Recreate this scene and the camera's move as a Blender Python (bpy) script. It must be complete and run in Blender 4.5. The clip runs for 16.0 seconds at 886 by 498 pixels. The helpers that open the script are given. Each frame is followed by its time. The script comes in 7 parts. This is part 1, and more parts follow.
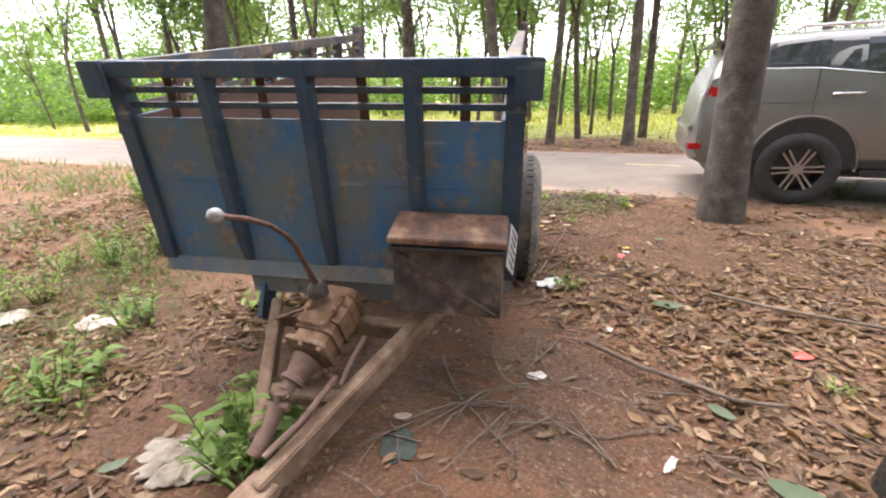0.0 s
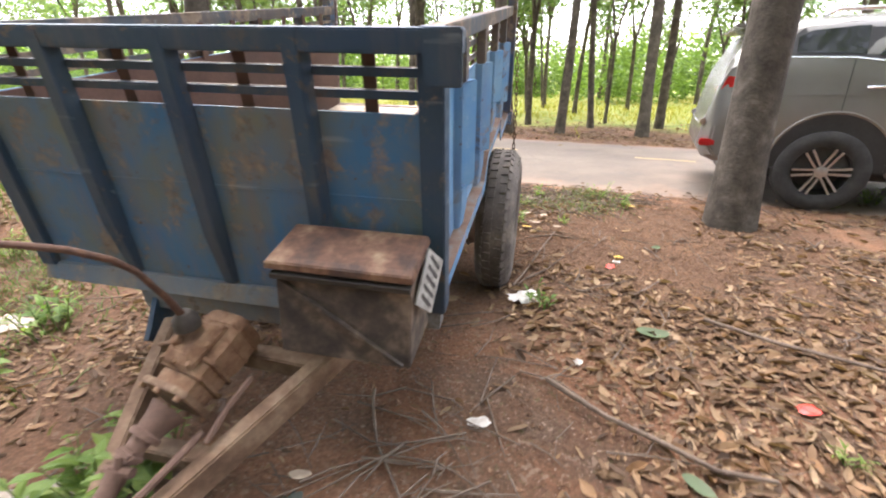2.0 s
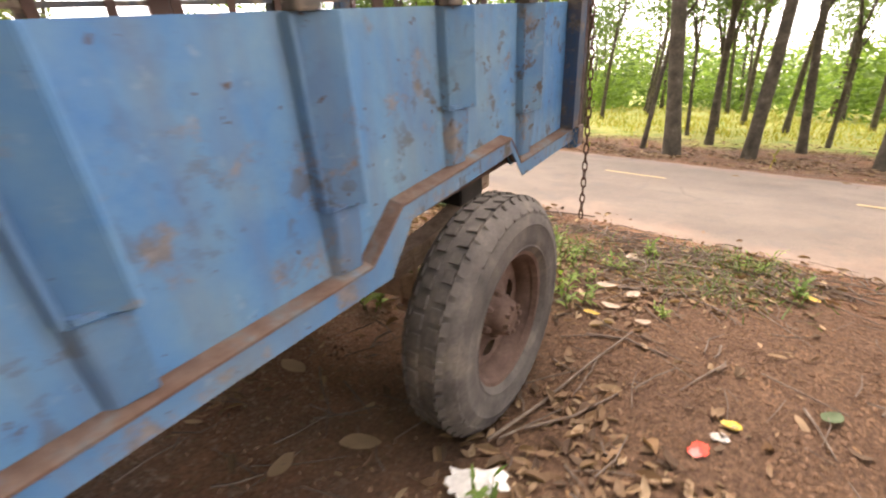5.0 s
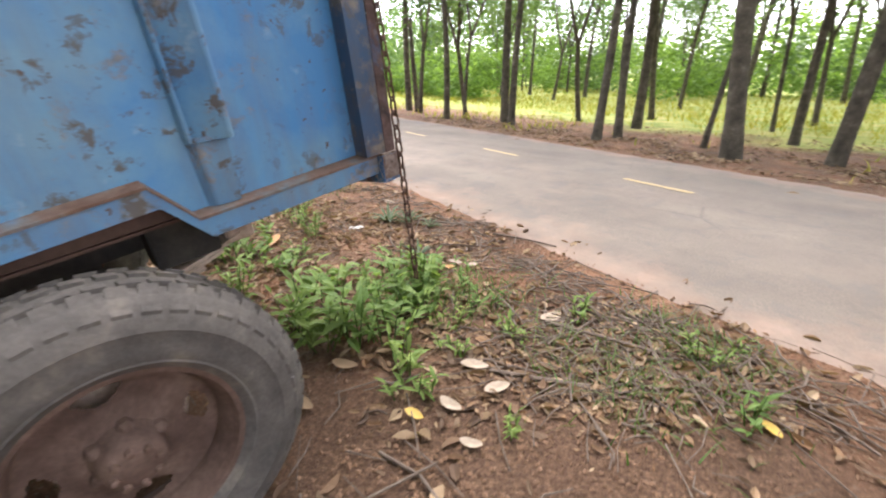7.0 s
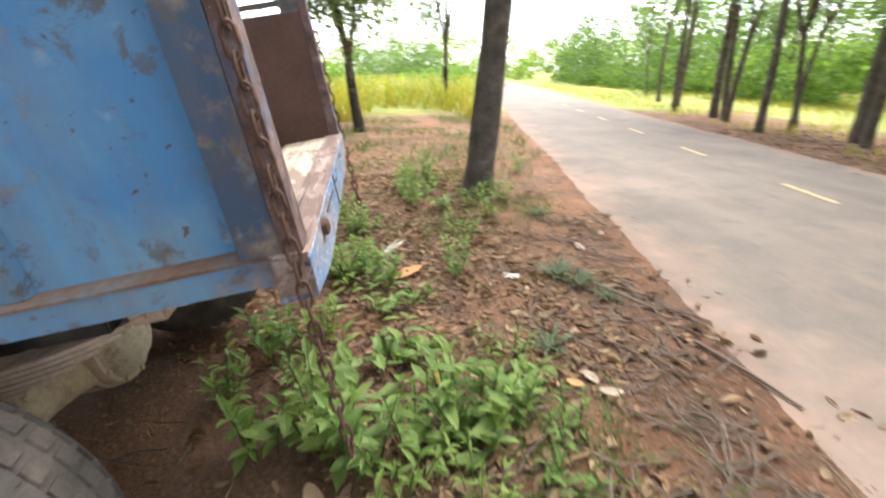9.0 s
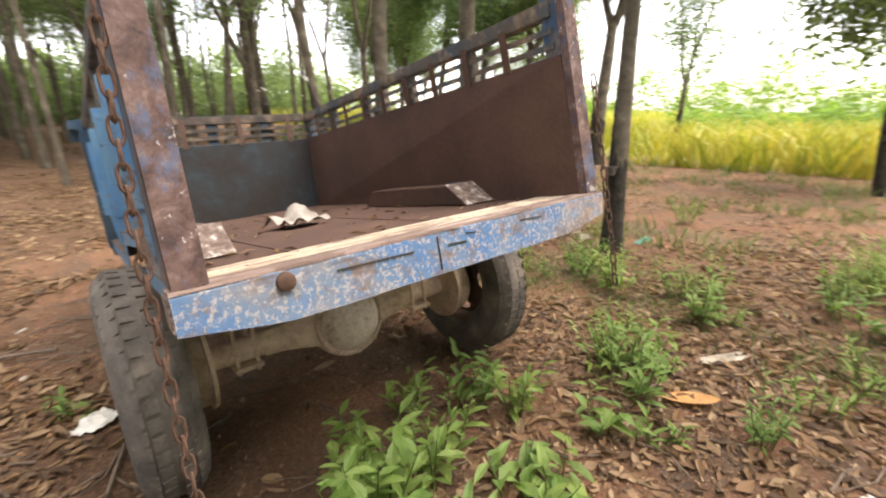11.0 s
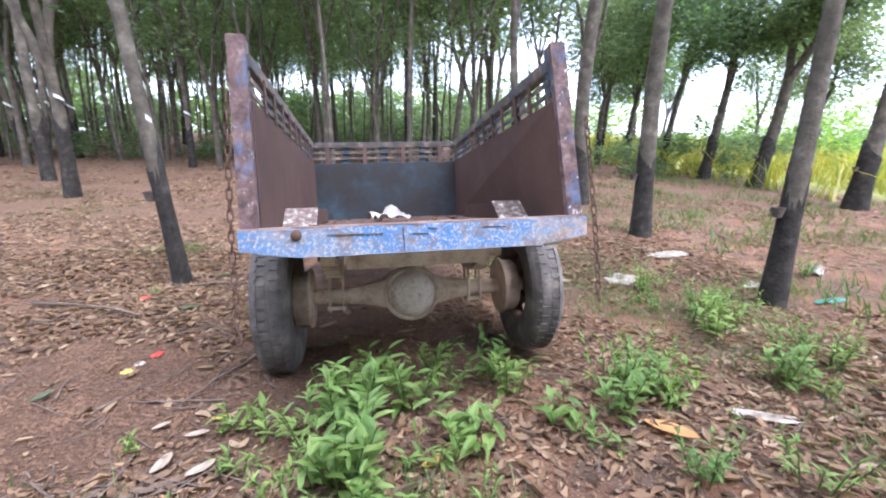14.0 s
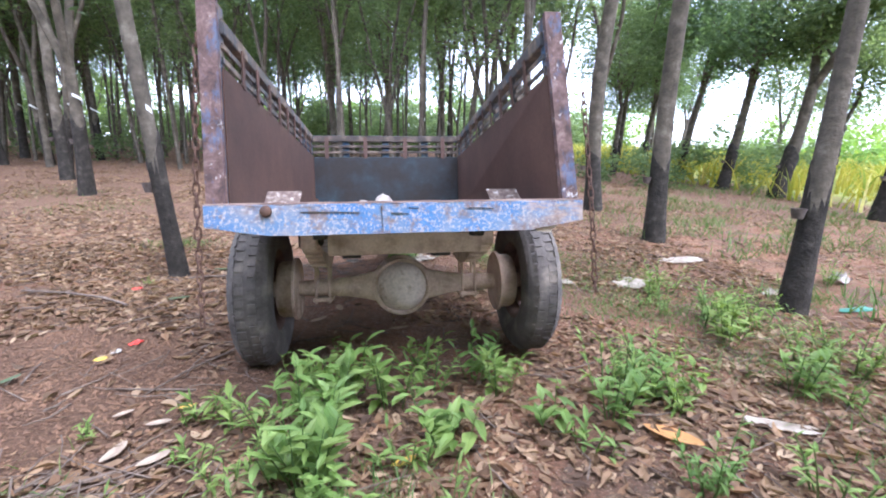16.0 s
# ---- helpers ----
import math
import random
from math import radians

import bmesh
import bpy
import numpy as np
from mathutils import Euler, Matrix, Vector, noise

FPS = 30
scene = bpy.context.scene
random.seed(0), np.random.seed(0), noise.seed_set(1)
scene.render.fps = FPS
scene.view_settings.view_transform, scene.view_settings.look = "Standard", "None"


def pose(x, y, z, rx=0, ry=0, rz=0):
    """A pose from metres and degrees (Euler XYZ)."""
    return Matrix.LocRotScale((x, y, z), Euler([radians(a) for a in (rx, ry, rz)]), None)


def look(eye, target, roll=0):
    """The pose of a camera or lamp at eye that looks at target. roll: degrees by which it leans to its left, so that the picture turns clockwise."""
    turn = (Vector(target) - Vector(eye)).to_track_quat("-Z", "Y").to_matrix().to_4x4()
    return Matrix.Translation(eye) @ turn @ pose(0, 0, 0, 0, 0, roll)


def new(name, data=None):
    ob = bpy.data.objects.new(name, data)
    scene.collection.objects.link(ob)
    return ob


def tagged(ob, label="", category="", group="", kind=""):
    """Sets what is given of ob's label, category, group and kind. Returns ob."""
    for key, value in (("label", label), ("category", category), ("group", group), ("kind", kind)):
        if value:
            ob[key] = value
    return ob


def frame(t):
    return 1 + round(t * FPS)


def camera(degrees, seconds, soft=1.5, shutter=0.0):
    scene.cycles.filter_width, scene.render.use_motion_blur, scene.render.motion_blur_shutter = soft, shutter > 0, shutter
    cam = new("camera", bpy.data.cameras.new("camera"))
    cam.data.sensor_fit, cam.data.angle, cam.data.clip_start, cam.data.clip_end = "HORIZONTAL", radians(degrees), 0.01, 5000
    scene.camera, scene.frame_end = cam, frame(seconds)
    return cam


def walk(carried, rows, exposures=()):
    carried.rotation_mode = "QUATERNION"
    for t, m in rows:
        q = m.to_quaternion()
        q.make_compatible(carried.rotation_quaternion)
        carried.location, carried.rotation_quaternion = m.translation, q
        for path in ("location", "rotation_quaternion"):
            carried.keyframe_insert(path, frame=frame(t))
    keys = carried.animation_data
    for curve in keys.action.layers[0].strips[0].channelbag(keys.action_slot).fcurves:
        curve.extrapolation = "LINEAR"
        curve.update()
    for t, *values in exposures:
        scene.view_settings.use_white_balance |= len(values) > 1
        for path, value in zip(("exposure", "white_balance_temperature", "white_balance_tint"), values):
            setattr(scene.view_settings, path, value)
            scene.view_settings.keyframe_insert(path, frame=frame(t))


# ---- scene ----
cam = camera(89.2, 16.0, soft=2.0, shutter=0.6)
PATH = [
    (0, (0.698, -0.097, 1.321), (0.369, 1.763, 0.664), -1.3),
    (0.5, (0.738, -0.057, 1.315), (0.441, 1.8, 0.634), -1.1),
    (1, (0.751, 0.069, 1.275), (0.462, 1.914, 0.56), -1.0),
    (1.5, (0.831, 0.213, 1.289), (0.532, 2.049, 0.556), -0.2),
    (2, (0.966, 0.374, 1.316), (0.582, 2.2, 0.597), 0.1),
    (2.5, (1.042, 0.615, 1.28), (0.625, 2.432, 0.556), 1.5),
    (3, (1.093, 0.864, 1.241), (0.559, 2.643, 0.5), 1.8),
    (3.2, (1.127, 0.982, 1.205), (0.537, 2.742, 0.463), 2.1),
    (5.3, (1.562, 2.24, 1.227), (0.469, 3.767, 0.54), 0.5),
    (5.5, (1.614, 2.399, 1.227), (0.506, 3.908, 0.523), 0.8),
    (6, (1.769, 2.863, 1.208), (0.66, 4.359, 0.481), 0.6),
    (6.5, (1.866, 3.179, 1.244), (0.68, 4.609, 0.503), 0.5),
    (7, (2.012, 3.451, 1.305), (0.712, 4.784, 0.574), -0.1),
    (7.5, (2.037, 3.75, 1.281), (0.59, 4.918, 0.546), -0.2),
    (8, (1.952, 4.08, 1.34), (0.336, 4.982, 0.583), -0.5),
    (8.5, (1.8, 4.459, 1.319), (0.074, 5.097, 0.536), -0.3),
    (9, (1.606, 4.686, 1.384), (-0.229, 4.988, 0.649), -0.5),
    (9.5, (1.36, 4.891, 1.392), (-0.518, 4.819, 0.708), 0.1),
    (10, (1.169, 5.126, 1.382), (-0.592, 4.426, 0.743), 0.5),
    (12.3, (0.469, 6.155, 1.427), (-0.184, 4.324, 0.958), -2.1),
    (12.5, (0.422, 6.2, 1.428), (-0.161, 4.342, 0.973), -1.8),
    (13, (0.249, 6.353, 1.426), (-0.238, 4.466, 0.977), -0.8),
    (13.5, (0.187, 6.538, 1.416), (-0.255, 4.643, 0.952), 0.2),
    (14, (0.156, 6.695, 1.426), (-0.201, 4.78, 0.976), 0.7),
    (14.5, (0.086, 6.676, 1.396), (-0.208, 4.747, 0.957), 1.2),
    (15, (0.002, 6.57, 1.259), (-0.29, 4.632, 0.863), 1.7),
    (15.5, (-0.013, 6.555, 1.244), (-0.295, 4.615, 0.851), 1.7),
    (16, (-0.023, 6.591, 1.268), (-0.315, 4.655, 0.859), 1.4),
]
walk(cam, [(t, look(eye, target, roll)) for t, eye, target, roll in PATH], [(0, 3.05, 6450, 20), (3.0, 3.2, 6600, 18), (5.3, 2.92, 7500, 24), (6.5, 2.83, 6500, 18), (7.0, 2.77, 6300, 16), (8.0, 2.7, 7100, 16), (8.6, 2.7, 6450, 12), (9.1, 2.7, 6450, 12), (9.6, 2.5, 7400, 13), (10.2, 2.46, 7800, 13), (12.3, 2.85, 5500, 21), (16, 2.9, 5300, 21)])

# ---- world and light ----
SUN_EL, SUN_AZ = radians(64), radians(-30)   # azimuth from +y towards +x; the open field side
world = bpy.data.worlds.new("overcast_sky")
scene.world = world
world.use_nodes = True
wn = world.node_tree
wn.nodes.clear()
sky = wn.nodes.new("ShaderNodeTexSky")
sky.sky_type = "NISHITA"
sky.sun_disc = False
sky.sun_elevation, sky.sun_rotation = SUN_EL, SUN_AZ
sky.air_density, sky.dust_density, sky.ozone_density = 1.0, 1.5, 1.0
hsv = wn.nodes.new("ShaderNodeHueSaturation")
hsv.inputs["Saturation"].default_value = 0.35
hsv.inputs["Value"].default_value = 1.0
bg = wn.nodes.new("ShaderNodeBackground")
bg.inputs["Strength"].default_value = 0.15
wout = wn.nodes.new("ShaderNodeOutputWorld")
wn.links.new(sky.outputs[0], hsv.inputs["Color"])
wn.links.new(hsv.outputs[0], bg.inputs["Color"])
wn.links.new(bg.outputs[0], wout.inputs["Surface"])

sun_data = bpy.data.lights.new("sun", "SUN")
sun_data.energy, sun_data.angle, sun_data.color = 1.6, radians(60), (1.0, 0.96, 0.90)
sun = new("sun", sun_data)
sun_dir = Vector((math.sin(SUN_AZ) * math.cos(SUN_EL), math.cos(SUN_AZ) * math.cos(SUN_EL), math.sin(SUN_EL)))
sun.matrix_world = look(sun_dir * 60, (0, 0, 0))


# ---- materials ----
def node_mat(name):
    m = bpy.data.materials.new(name)
    m.use_nodes = True
    nt = m.node_tree
    return m, nt, nt.nodes["Principled BSDF"]


def add(nt, kind, **inputs):
    n = nt.nodes.new(kind)
    for k, v in inputs.items():
        n.inputs[k.replace("_", " ")].default_value = v
    return n


def coords(nt, world_space=False):
    if world_space:
        return nt.nodes.new("ShaderNodeNewGeometry").outputs["Position"]
    return nt.nodes.new("ShaderNodeTexCoord").outputs["Object"]


def noise_fac(nt, vec, scale, detail=5.0, rough=0.6, distort=0.0):
    n = add(nt, "ShaderNodeTexNoise", Scale=scale, Detail=detail, Roughness=rough, Distortion=distort)
    nt.links.new(vec, n.inputs["Vector"])
    return n.outputs["Fac"]


def ramp(nt, fac, stops):
    r = nt.nodes.new("ShaderNodeValToRGB")
    els = r.color_ramp.elements
    while len(els) < len(stops):
        els.new(0.5)
    for e, (p, c) in zip(els, stops):
        e.position = p
        e.color = (*c, 1.0) if len(c) == 3 else c
    nt.links.new(fac, r.inputs["Fac"])
    return r.outputs["Color"]


def mix(nt, fac, a, b, mode="MIX"):
    n = nt.nodes.new("ShaderNodeMix")
    n.data_type, n.blend_type = "RGBA", mode
    for sock, v in ((n.inputs[0], fac), (n.inputs[6], a), (n.inputs[7], b)):
        if hasattr(v, "is_linked"):
            nt.links.new(v, sock)
        elif isinstance(v, tuple):
            sock.default_value = (*v, 1.0)
        else:
            sock.default_value = v
    return n.outputs[2]


def bump(nt, bsdf, fac, strength, dist=0.01):
    b = add(nt, "ShaderNodeBump", Strength=strength, Distance=dist)
    nt.links.new(fac, b.inputs["Height"])
    nt.links.new(b.outputs[0], bsdf.inputs["Normal"])


def streaked(nt, vec, sx, sy, sz):
    m = nt.nodes.new("ShaderNodeMapping")
    m.inputs["Scale"].default_value = (sx, sy, sz)
    nt.links.new(vec, m.inputs["Vector"])
    return m.outputs[0]


def plain_mat(name, stops, scale=6.0, rough=0.7, metal=0.0, bumps=0.3, bscale=40.0, bdist=0.004, detail=6.0, spec=0.5, fine=None):
    """Two scales of variation: a broad ramp and a finer one multiplied over it."""
    m, nt, b = node_mat(name)
    v = coords(nt)
    col = ramp(nt, noise_fac(nt, v, scale, detail), stops)
    f2 = noise_fac(nt, v, bscale, 4.0)
    lo = fine if fine is not None else 0.75
    col = mix(nt, 1.0, col, ramp(nt, f2, [(0.3, (lo, lo, lo)), (0.7, (1.0, 1.0, 1.0))]), "MULTIPLY")
    nt.links.new(col, b.inputs["Base Color"])
    b.inputs["Roughness"].default_value, b.inputs["Metallic"].default_value = rough, metal
    b.inputs["Specular IOR Level"].default_value = spec
    if bumps:
        bump(nt, b, f2, bumps, bdist)
    return m


def paint_mat(name, fresh, faded, rust_at=0.60, stain=0.35, rough=0.5):
    """Old paint: fresh and faded patches, dirt runs, rust spots and chips."""
    m, nt, b = node_mat(name)
    v = coords(nt)
    broad = noise_fac(nt, v, 2.2, 6.0, 0.62, 0.2)
    col = ramp(nt, broad, [(0.38, fresh), (0.62, faded)])
    runs = noise_fac(nt, streaked(nt, v, 9.0, 9.0, 0.9), 1.0, 6.0, 0.65)
    dirt = ramp(nt, runs, [(0.45, (0, 0, 0)), (0.75, (stain, stain, stain))])
    col = mix(nt, dirt, col, (0.17, 0.13, 0.095))
    patch = noise_fac(nt, v, 5.5, 9.0, 0.72, 0.15)
    pfac = ramp(nt, patch, [(rust_at - 0.03, (0, 0, 0)), (rust_at + 0.06, (0.75, 0.75, 0.75))])
    rcol = ramp(nt, noise_fac(nt, v, 22.0, 5.0), [(0.3, (0.12, 0.075, 0.05)), (0.7, (0.30, 0.23, 0.16))])
    col = mix(nt, pfac, col, rcol)
    blot = noise_fac(nt, v, 12.0, 6.0, 0.68, 0.3)
    gate = noise_fac(nt, v, 1.6, 3.0, 0.5)
    bfac = mix(nt, 1.0, ramp(nt, blot, [(0.56, (0, 0, 0)), (0.62, (0.9, 0.9, 0.9))]), ramp(nt, gate, [(0.46, (0.12, 0.12, 0.12)), (0.62, (1, 1, 1))]), "MULTIPLY")
    col = mix(nt, bfac, col, (0.105, 0.085, 0.063))
    chips = noise_fac(nt, v, 34.0, 3.0, 0.5)
    cfac = ramp(nt, chips, [(0.70, (0, 0, 0)), (0.74, (0.9, 0.9, 0.9))])
    col = mix(nt, cfac, col, (0.10, 0.065, 0.045))
    scuff = noise_fac(nt, streaked(nt, v, 3.0, 22.0, 22.0), 1.0, 3.0, 0.5)
    col = mix(nt, ramp(nt, scuff, [(0.66, (0, 0, 0)), (0.78, (0.25, 0.25, 0.25))]), col, (0.42, 0.48, 0.50))
    nt.links.new(col, b.inputs["Base Color"])
    nt.links.new(ramp(nt, patch, [(0.5, (rough, rough, rough)), (0.68, (0.9, 0.9, 0.9))]), b.inputs["Roughness"])
    b.inputs["Specular IOR Level"].default_value = 0.35
    bump(nt, b, noise_fac(nt, v, 14.0, 6.0, 0.65), 0.35, 0.006)
    return m


def leaf_mat(name, cols, trans=0.45, per_object=False, rough=0.5):
    """Leaf with light passing through it; colour varies leaf by leaf."""
    m, nt, b = node_mat(name)
    g = nt.nodes.new("ShaderNodeNewGeometry").outputs["Random Per Island"]
    col = ramp(nt, g, [(i / max(1, len(cols) - 1), c) for i, c in enumerate(cols)])
    if per_object:
        r = nt.nodes.new("ShaderNodeObjectInfo").outputs["Random"]
        col = mix(nt, 1.0, col, ramp(nt, r, [(0.0, (0.75, 0.85, 0.8)), (1.0, (1.15, 1.1, 1.0))]), "MULTIPLY")
    v = coords(nt)
    col = mix(nt, 1.0, col, ramp(nt, noise_fac(nt, v, 9.0, 3.0), [(0.3, (0.72, 0.72, 0.72)), (0.7, (1.0, 1.0, 1.0))]), "MULTIPLY")
    nt.links.new(col, b.inputs["Base Color"])
    b.inputs["Roughness"].default_value = rough
    b.inputs["Specular IOR Level"].default_value = 0.3
    if trans > 0:
        t = nt.nodes.new("ShaderNodeBsdfTranslucent")
        tc = mix(nt, 1.0, col, (1.0, 1.0, 0.55), "MULTIPLY")
        nt.links.new(tc, t.inputs["Color"])
        ms = nt.nodes.new("ShaderNodeMixShader")
        ms.inputs[0].default_value = trans
        nt.links.new(b.outputs[0], ms.inputs[1])
        nt.links.new(t.outputs[0], ms.inputs[2])
        nt.links.new(ms.outputs[0], nt.nodes["Material Output"].inputs["Surface"])
    return m


BLUE = paint_mat("worn_blue_paint", (0.070, 0.215, 0.42), (0.165, 0.30, 0.40), 0.60, 0.42)
# front paint: faded olive-teal, with the front's shade darkened into the colour
BLUE_FRONT = paint_mat("weathered_shade_darkened_teal_paint", (0.034, 0.135, 0.275), (0.125, 0.145, 0.120), 0.56, 0.6)
BLUE_DARK = paint_mat("dark_blue_frame_paint", (0.017, 0.046, 0.088), (0.034, 0.062, 0.088), 0.62, 0.35)
SILL_PAINT = paint_mat("muddy_grey_blue_paint", (0.085, 0.125, 0.165), (0.17, 0.165, 0.15), 0.54, 0.7, 0.8)
RAIL = paint_mat("rusted_slat_paint", (0.06, 0.075, 0.09), (0.10, 0.08, 0.066), 0.52, 0.7, 0.8)
EDGE_BLUE = paint_mat("rusty_dark_blue_post_paint", (0.035, 0.080, 0.150), (0.095, 0.072, 0.064), 0.52, 0.6)
EDGE, nt, b = node_mat("rusted_flaking_edge_paint")
v = coords(nt)
col = ramp(nt, noise_fac(nt, v, 13.0, 9.0, 0.74, 0.4), [(0.34, (0.040, 0.026, 0.024)), (0.46, (0.090, 0.050, 0.043)), (0.56, (0.145, 0.088, 0.075)), (0.68, (0.26, 0.185, 0.16))])
col = mix(nt, ramp(nt, noise_fac(nt, streaked(nt, v, 15.0, 15.0, 8.0), 1.0, 7.0, 0.7), [(0.53, (0, 0, 0)), (0.64, (0.6, 0.6, 0.6))]), col, (0.070, 0.13, 0.235))
col = mix(nt, ramp(nt, noise_fac(nt, v, 15.0, 7.0, 0.75), [(0.625, (0, 0, 0)), (0.645, (0.85, 0.85, 0.85))]), col, (0.50, 0.48, 0.46))
nt.links.new(col, b.inputs["Base Color"])
b.inputs["Roughness"].default_value = 0.8
bump(nt, b, noise_fac(nt, v, 30.0, 6.0, 0.7), 0.6, 0.006)
BEAM_PAINT, nt, b = node_mat("flaking_blue_beam_paint")
v = coords(nt)
col = ramp(nt, noise_fac(nt, v, 3.2, 4.0, 0.6), [(0.40, (0.066, 0.165, 0.335)), (0.52, (0.13, 0.20, 0.305)), (0.64, (0.24, 0.22, 0.215))])
col = mix(nt, ramp(nt, noise_fac(nt, v, 68.0, 5.0, 0.75), [(0.525, (0, 0, 0)), (0.575, (0.85, 0.85, 0.85))]), col, (0.42, 0.37, 0.34))
col = mix(nt, ramp(nt, noise_fac(nt, v, 9.0, 6.0, 0.75), [(0.51, (0, 0, 0)), (0.61, (0.85, 0.85, 0.85))]), col, (0.165, 0.108, 0.085))
col = mix(nt, ramp(nt, noise_fac(nt, streaked(nt, v, 5.0, 40.0, 40.0), 1.0, 4.0, 0.6), [(0.60, (0, 0, 0)), (0.68, (0.6, 0.6, 0.6))]), col, (0.12, 0.085, 0.07))
sp = nt.nodes.new("ShaderNodeSeparateXYZ")
nt.links.new(v, sp.inputs[0])
wear = nt.nodes.new("ShaderNodeMapRange")
wear.inputs["From Min"].default_value, wear.inputs["From Max"].default_value = -0.25, -0.85
wear.inputs["To Min"].default_value, wear.inputs["To Max"].default_value = 0.0, 0.16
nt.links.new(sp.outputs["X"], wear.inputs["Value"])
wsum = nt.nodes.new("ShaderNodeMath")
wsum.operation = "ADD"
nt.links.new(wear.outputs[0], wsum.inputs[0])
nt.links.new(noise_fac(nt, streaked(nt, v, 3.0, 14.0, 14.0), 1.0, 7.0, 0.7), wsum.inputs[1])
bare = ramp(nt, noise_fac(nt, v, 24.0, 4.0), [(0.3, (0.21, 0.135, 0.105)), (0.7, (0.42, 0.33, 0.27))])
col = mix(nt, ramp(nt, wsum.outputs[0], [(0.62, (0, 0, 0)), (0.72, (0.9, 0.9, 0.9))]), col, bare)
nt.links.new(col, b.inputs["Base Color"])
b.inputs["Roughness"].default_value = 0.85
bump(nt, b, noise_fac(nt, v, 38.0, 5.0, 0.7), 0.6, 0.006)
FLANGE = paint_mat("stained_blue_flange_paint", (0.065, 0.20, 0.39), (0.15, 0.25, 0.34), 0.56, 0.5, 0.7)


def plank_mat(name, dark, mid, pale):
    """Weathered wood with grain, splits and scraps of old paint along x."""
    m, nt, b = node_mat(name)
    v = coords(nt)
    g = noise_fac(nt, streaked(nt, v, 2.2, 26.0, 26.0), 1.0, 8.0, 0.7, 0.4)
    col = ramp(nt, g, [(0.34, dark), (0.47, mid), (0.62, pale)])
    blot = noise_fac(nt, streaked(nt, v, 3.0, 9.0, 9.0), 1.0, 7.0, 0.72)
    col = mix(nt, ramp(nt, blot, [(0.50, (0, 0, 0)), (0.56, (0.85, 0.85, 0.85))]), col, dark)
    split = noise_fac(nt, streaked(nt, v, 1.6, 60.0, 60.0), 1.0, 3.0, 0.5)
    col = mix(nt, ramp(nt, split, [(0.30, (0.9, 0.9, 0.9)), (0.35, (0, 0, 0))]), col, (0.05, 0.035, 0.028))
    nt.links.new(col, b.inputs["Base Color"])
    b.inputs["Roughness"].default_value = 0.9
    bump(nt, b, g, 0.9, 0.008)
    return m


BARE = plank_mat("bare_pinkish_brown_wood", (0.125, 0.080, 0.064), (0.22, 0.155, 0.128), (0.34, 0.27, 0.23))
PLANK = plank_mat("bleached_split_plank", (0.17, 0.115, 0.085), (0.40, 0.31, 0.225), (0.56, 0.48, 0.37))
MUD_PALE = plain_mat("pale_dried_mud", [(0.3, (0.56, 0.43, 0.33)), (0.52, (0.78, 0.65, 0.53)), (0.7, (0.44, 0.32, 0.23))], 14.0, 0.95, 0.0, 0.6, 60.0)
LEDGE = plain_mat("rusty_ledge_steel", [(0.32, (0.15, 0.080, 0.052)), (0.50, (0.20, 0.125, 0.09)), (0.60, (0.18, 0.17, 0.16)), (0.72, (0.13, 0.23, 0.34))], 9.0, 0.8, 0.1, 0.5, 60.0)
RUST_IN = plain_mat("rusted_inner_steel", [(0.3, (0.066, 0.036, 0.027)), (0.55, (0.105, 0.055, 0.039)), (0.75, (0.145, 0.080, 0.054))], 2.2, 0.75, 0.15, 0.3, 50.0, 0.003)
BLUE_IN = plain_mat("rusted_blue_inner_steel", [(0.42, (0.020, 0.016, 0.014)), (0.56, (0.023, 0.030, 0.036)), (0.74, (0.036, 0.068, 0.092))], 3.0, 0.75, 0.1, 0.3, 40.0)
RUST = plain_mat("orange_rust", [(0.3, (0.105, 0.053, 0.030)), (0.46, (0.20, 0.108, 0.060)), (0.60, (0.27, 0.165, 0.098)), (0.74, (0.17, 0.080, 0.042))], 14.0, 0.9, 0.1, 0.6, 70.0)
RUST_LID = plain_mat("pale_rusty_lid", [(0.34, (0.065, 0.036, 0.026)), (0.45, (0.135, 0.066, 0.040)), (0.55, (0.22, 0.125, 0.075)), (0.66, (0.33, 0.245, 0.155))], 9.0, 0.7, 0.1, 0.3, 60.0)
BOX_DARK = plain_mat("grimy_black_box_steel", [(0.36, (0.032, 0.026, 0.023)), (0.5, (0.075, 0.057, 0.045)), (0.64, (0.20, 0.15, 0.11))], 8.0, 0.8, 0.1, 0.4, 50.0)
BROWN_BEAM = plain_mat("brown_rust_drawbar", [(0.3, (0.105, 0.060, 0.036)), (0.48, (0.185, 0.112, 0.068)), (0.62, (0.27, 0.185, 0.12)), (0.75, (0.17, 0.09, 0.055))], 9.0, 0.85, 0.05, 0.4, 60.0)
MUD_STEEL = plain_mat("dried_mud_on_steel", [(0.3, (0.36, 0.245, 0.17)), (0.52, (0.66, 0.49, 0.365)), (0.75, (0.78, 0.62, 0.48))], 8.0, 0.9, 0.0, 0.5, 60.0)
DARK_STEEL = plain_mat("dark_oily_steel", [(0.3, (0.025, 0.022, 0.02)), (0.7, (0.075, 0.062, 0.05))], 9.0, 0.75, 0.2, 0.4, 60.0)
TYRE = plain_mat("dusty_worn_rubber", [(0.3, (0.070, 0.061, 0.055)), (0.55, (0.142, 0.121, 0.104)), (0.75, (0.27, 0.222, 0.178))], 7.0, 0.9, 0.0, 0.4, 80.0)
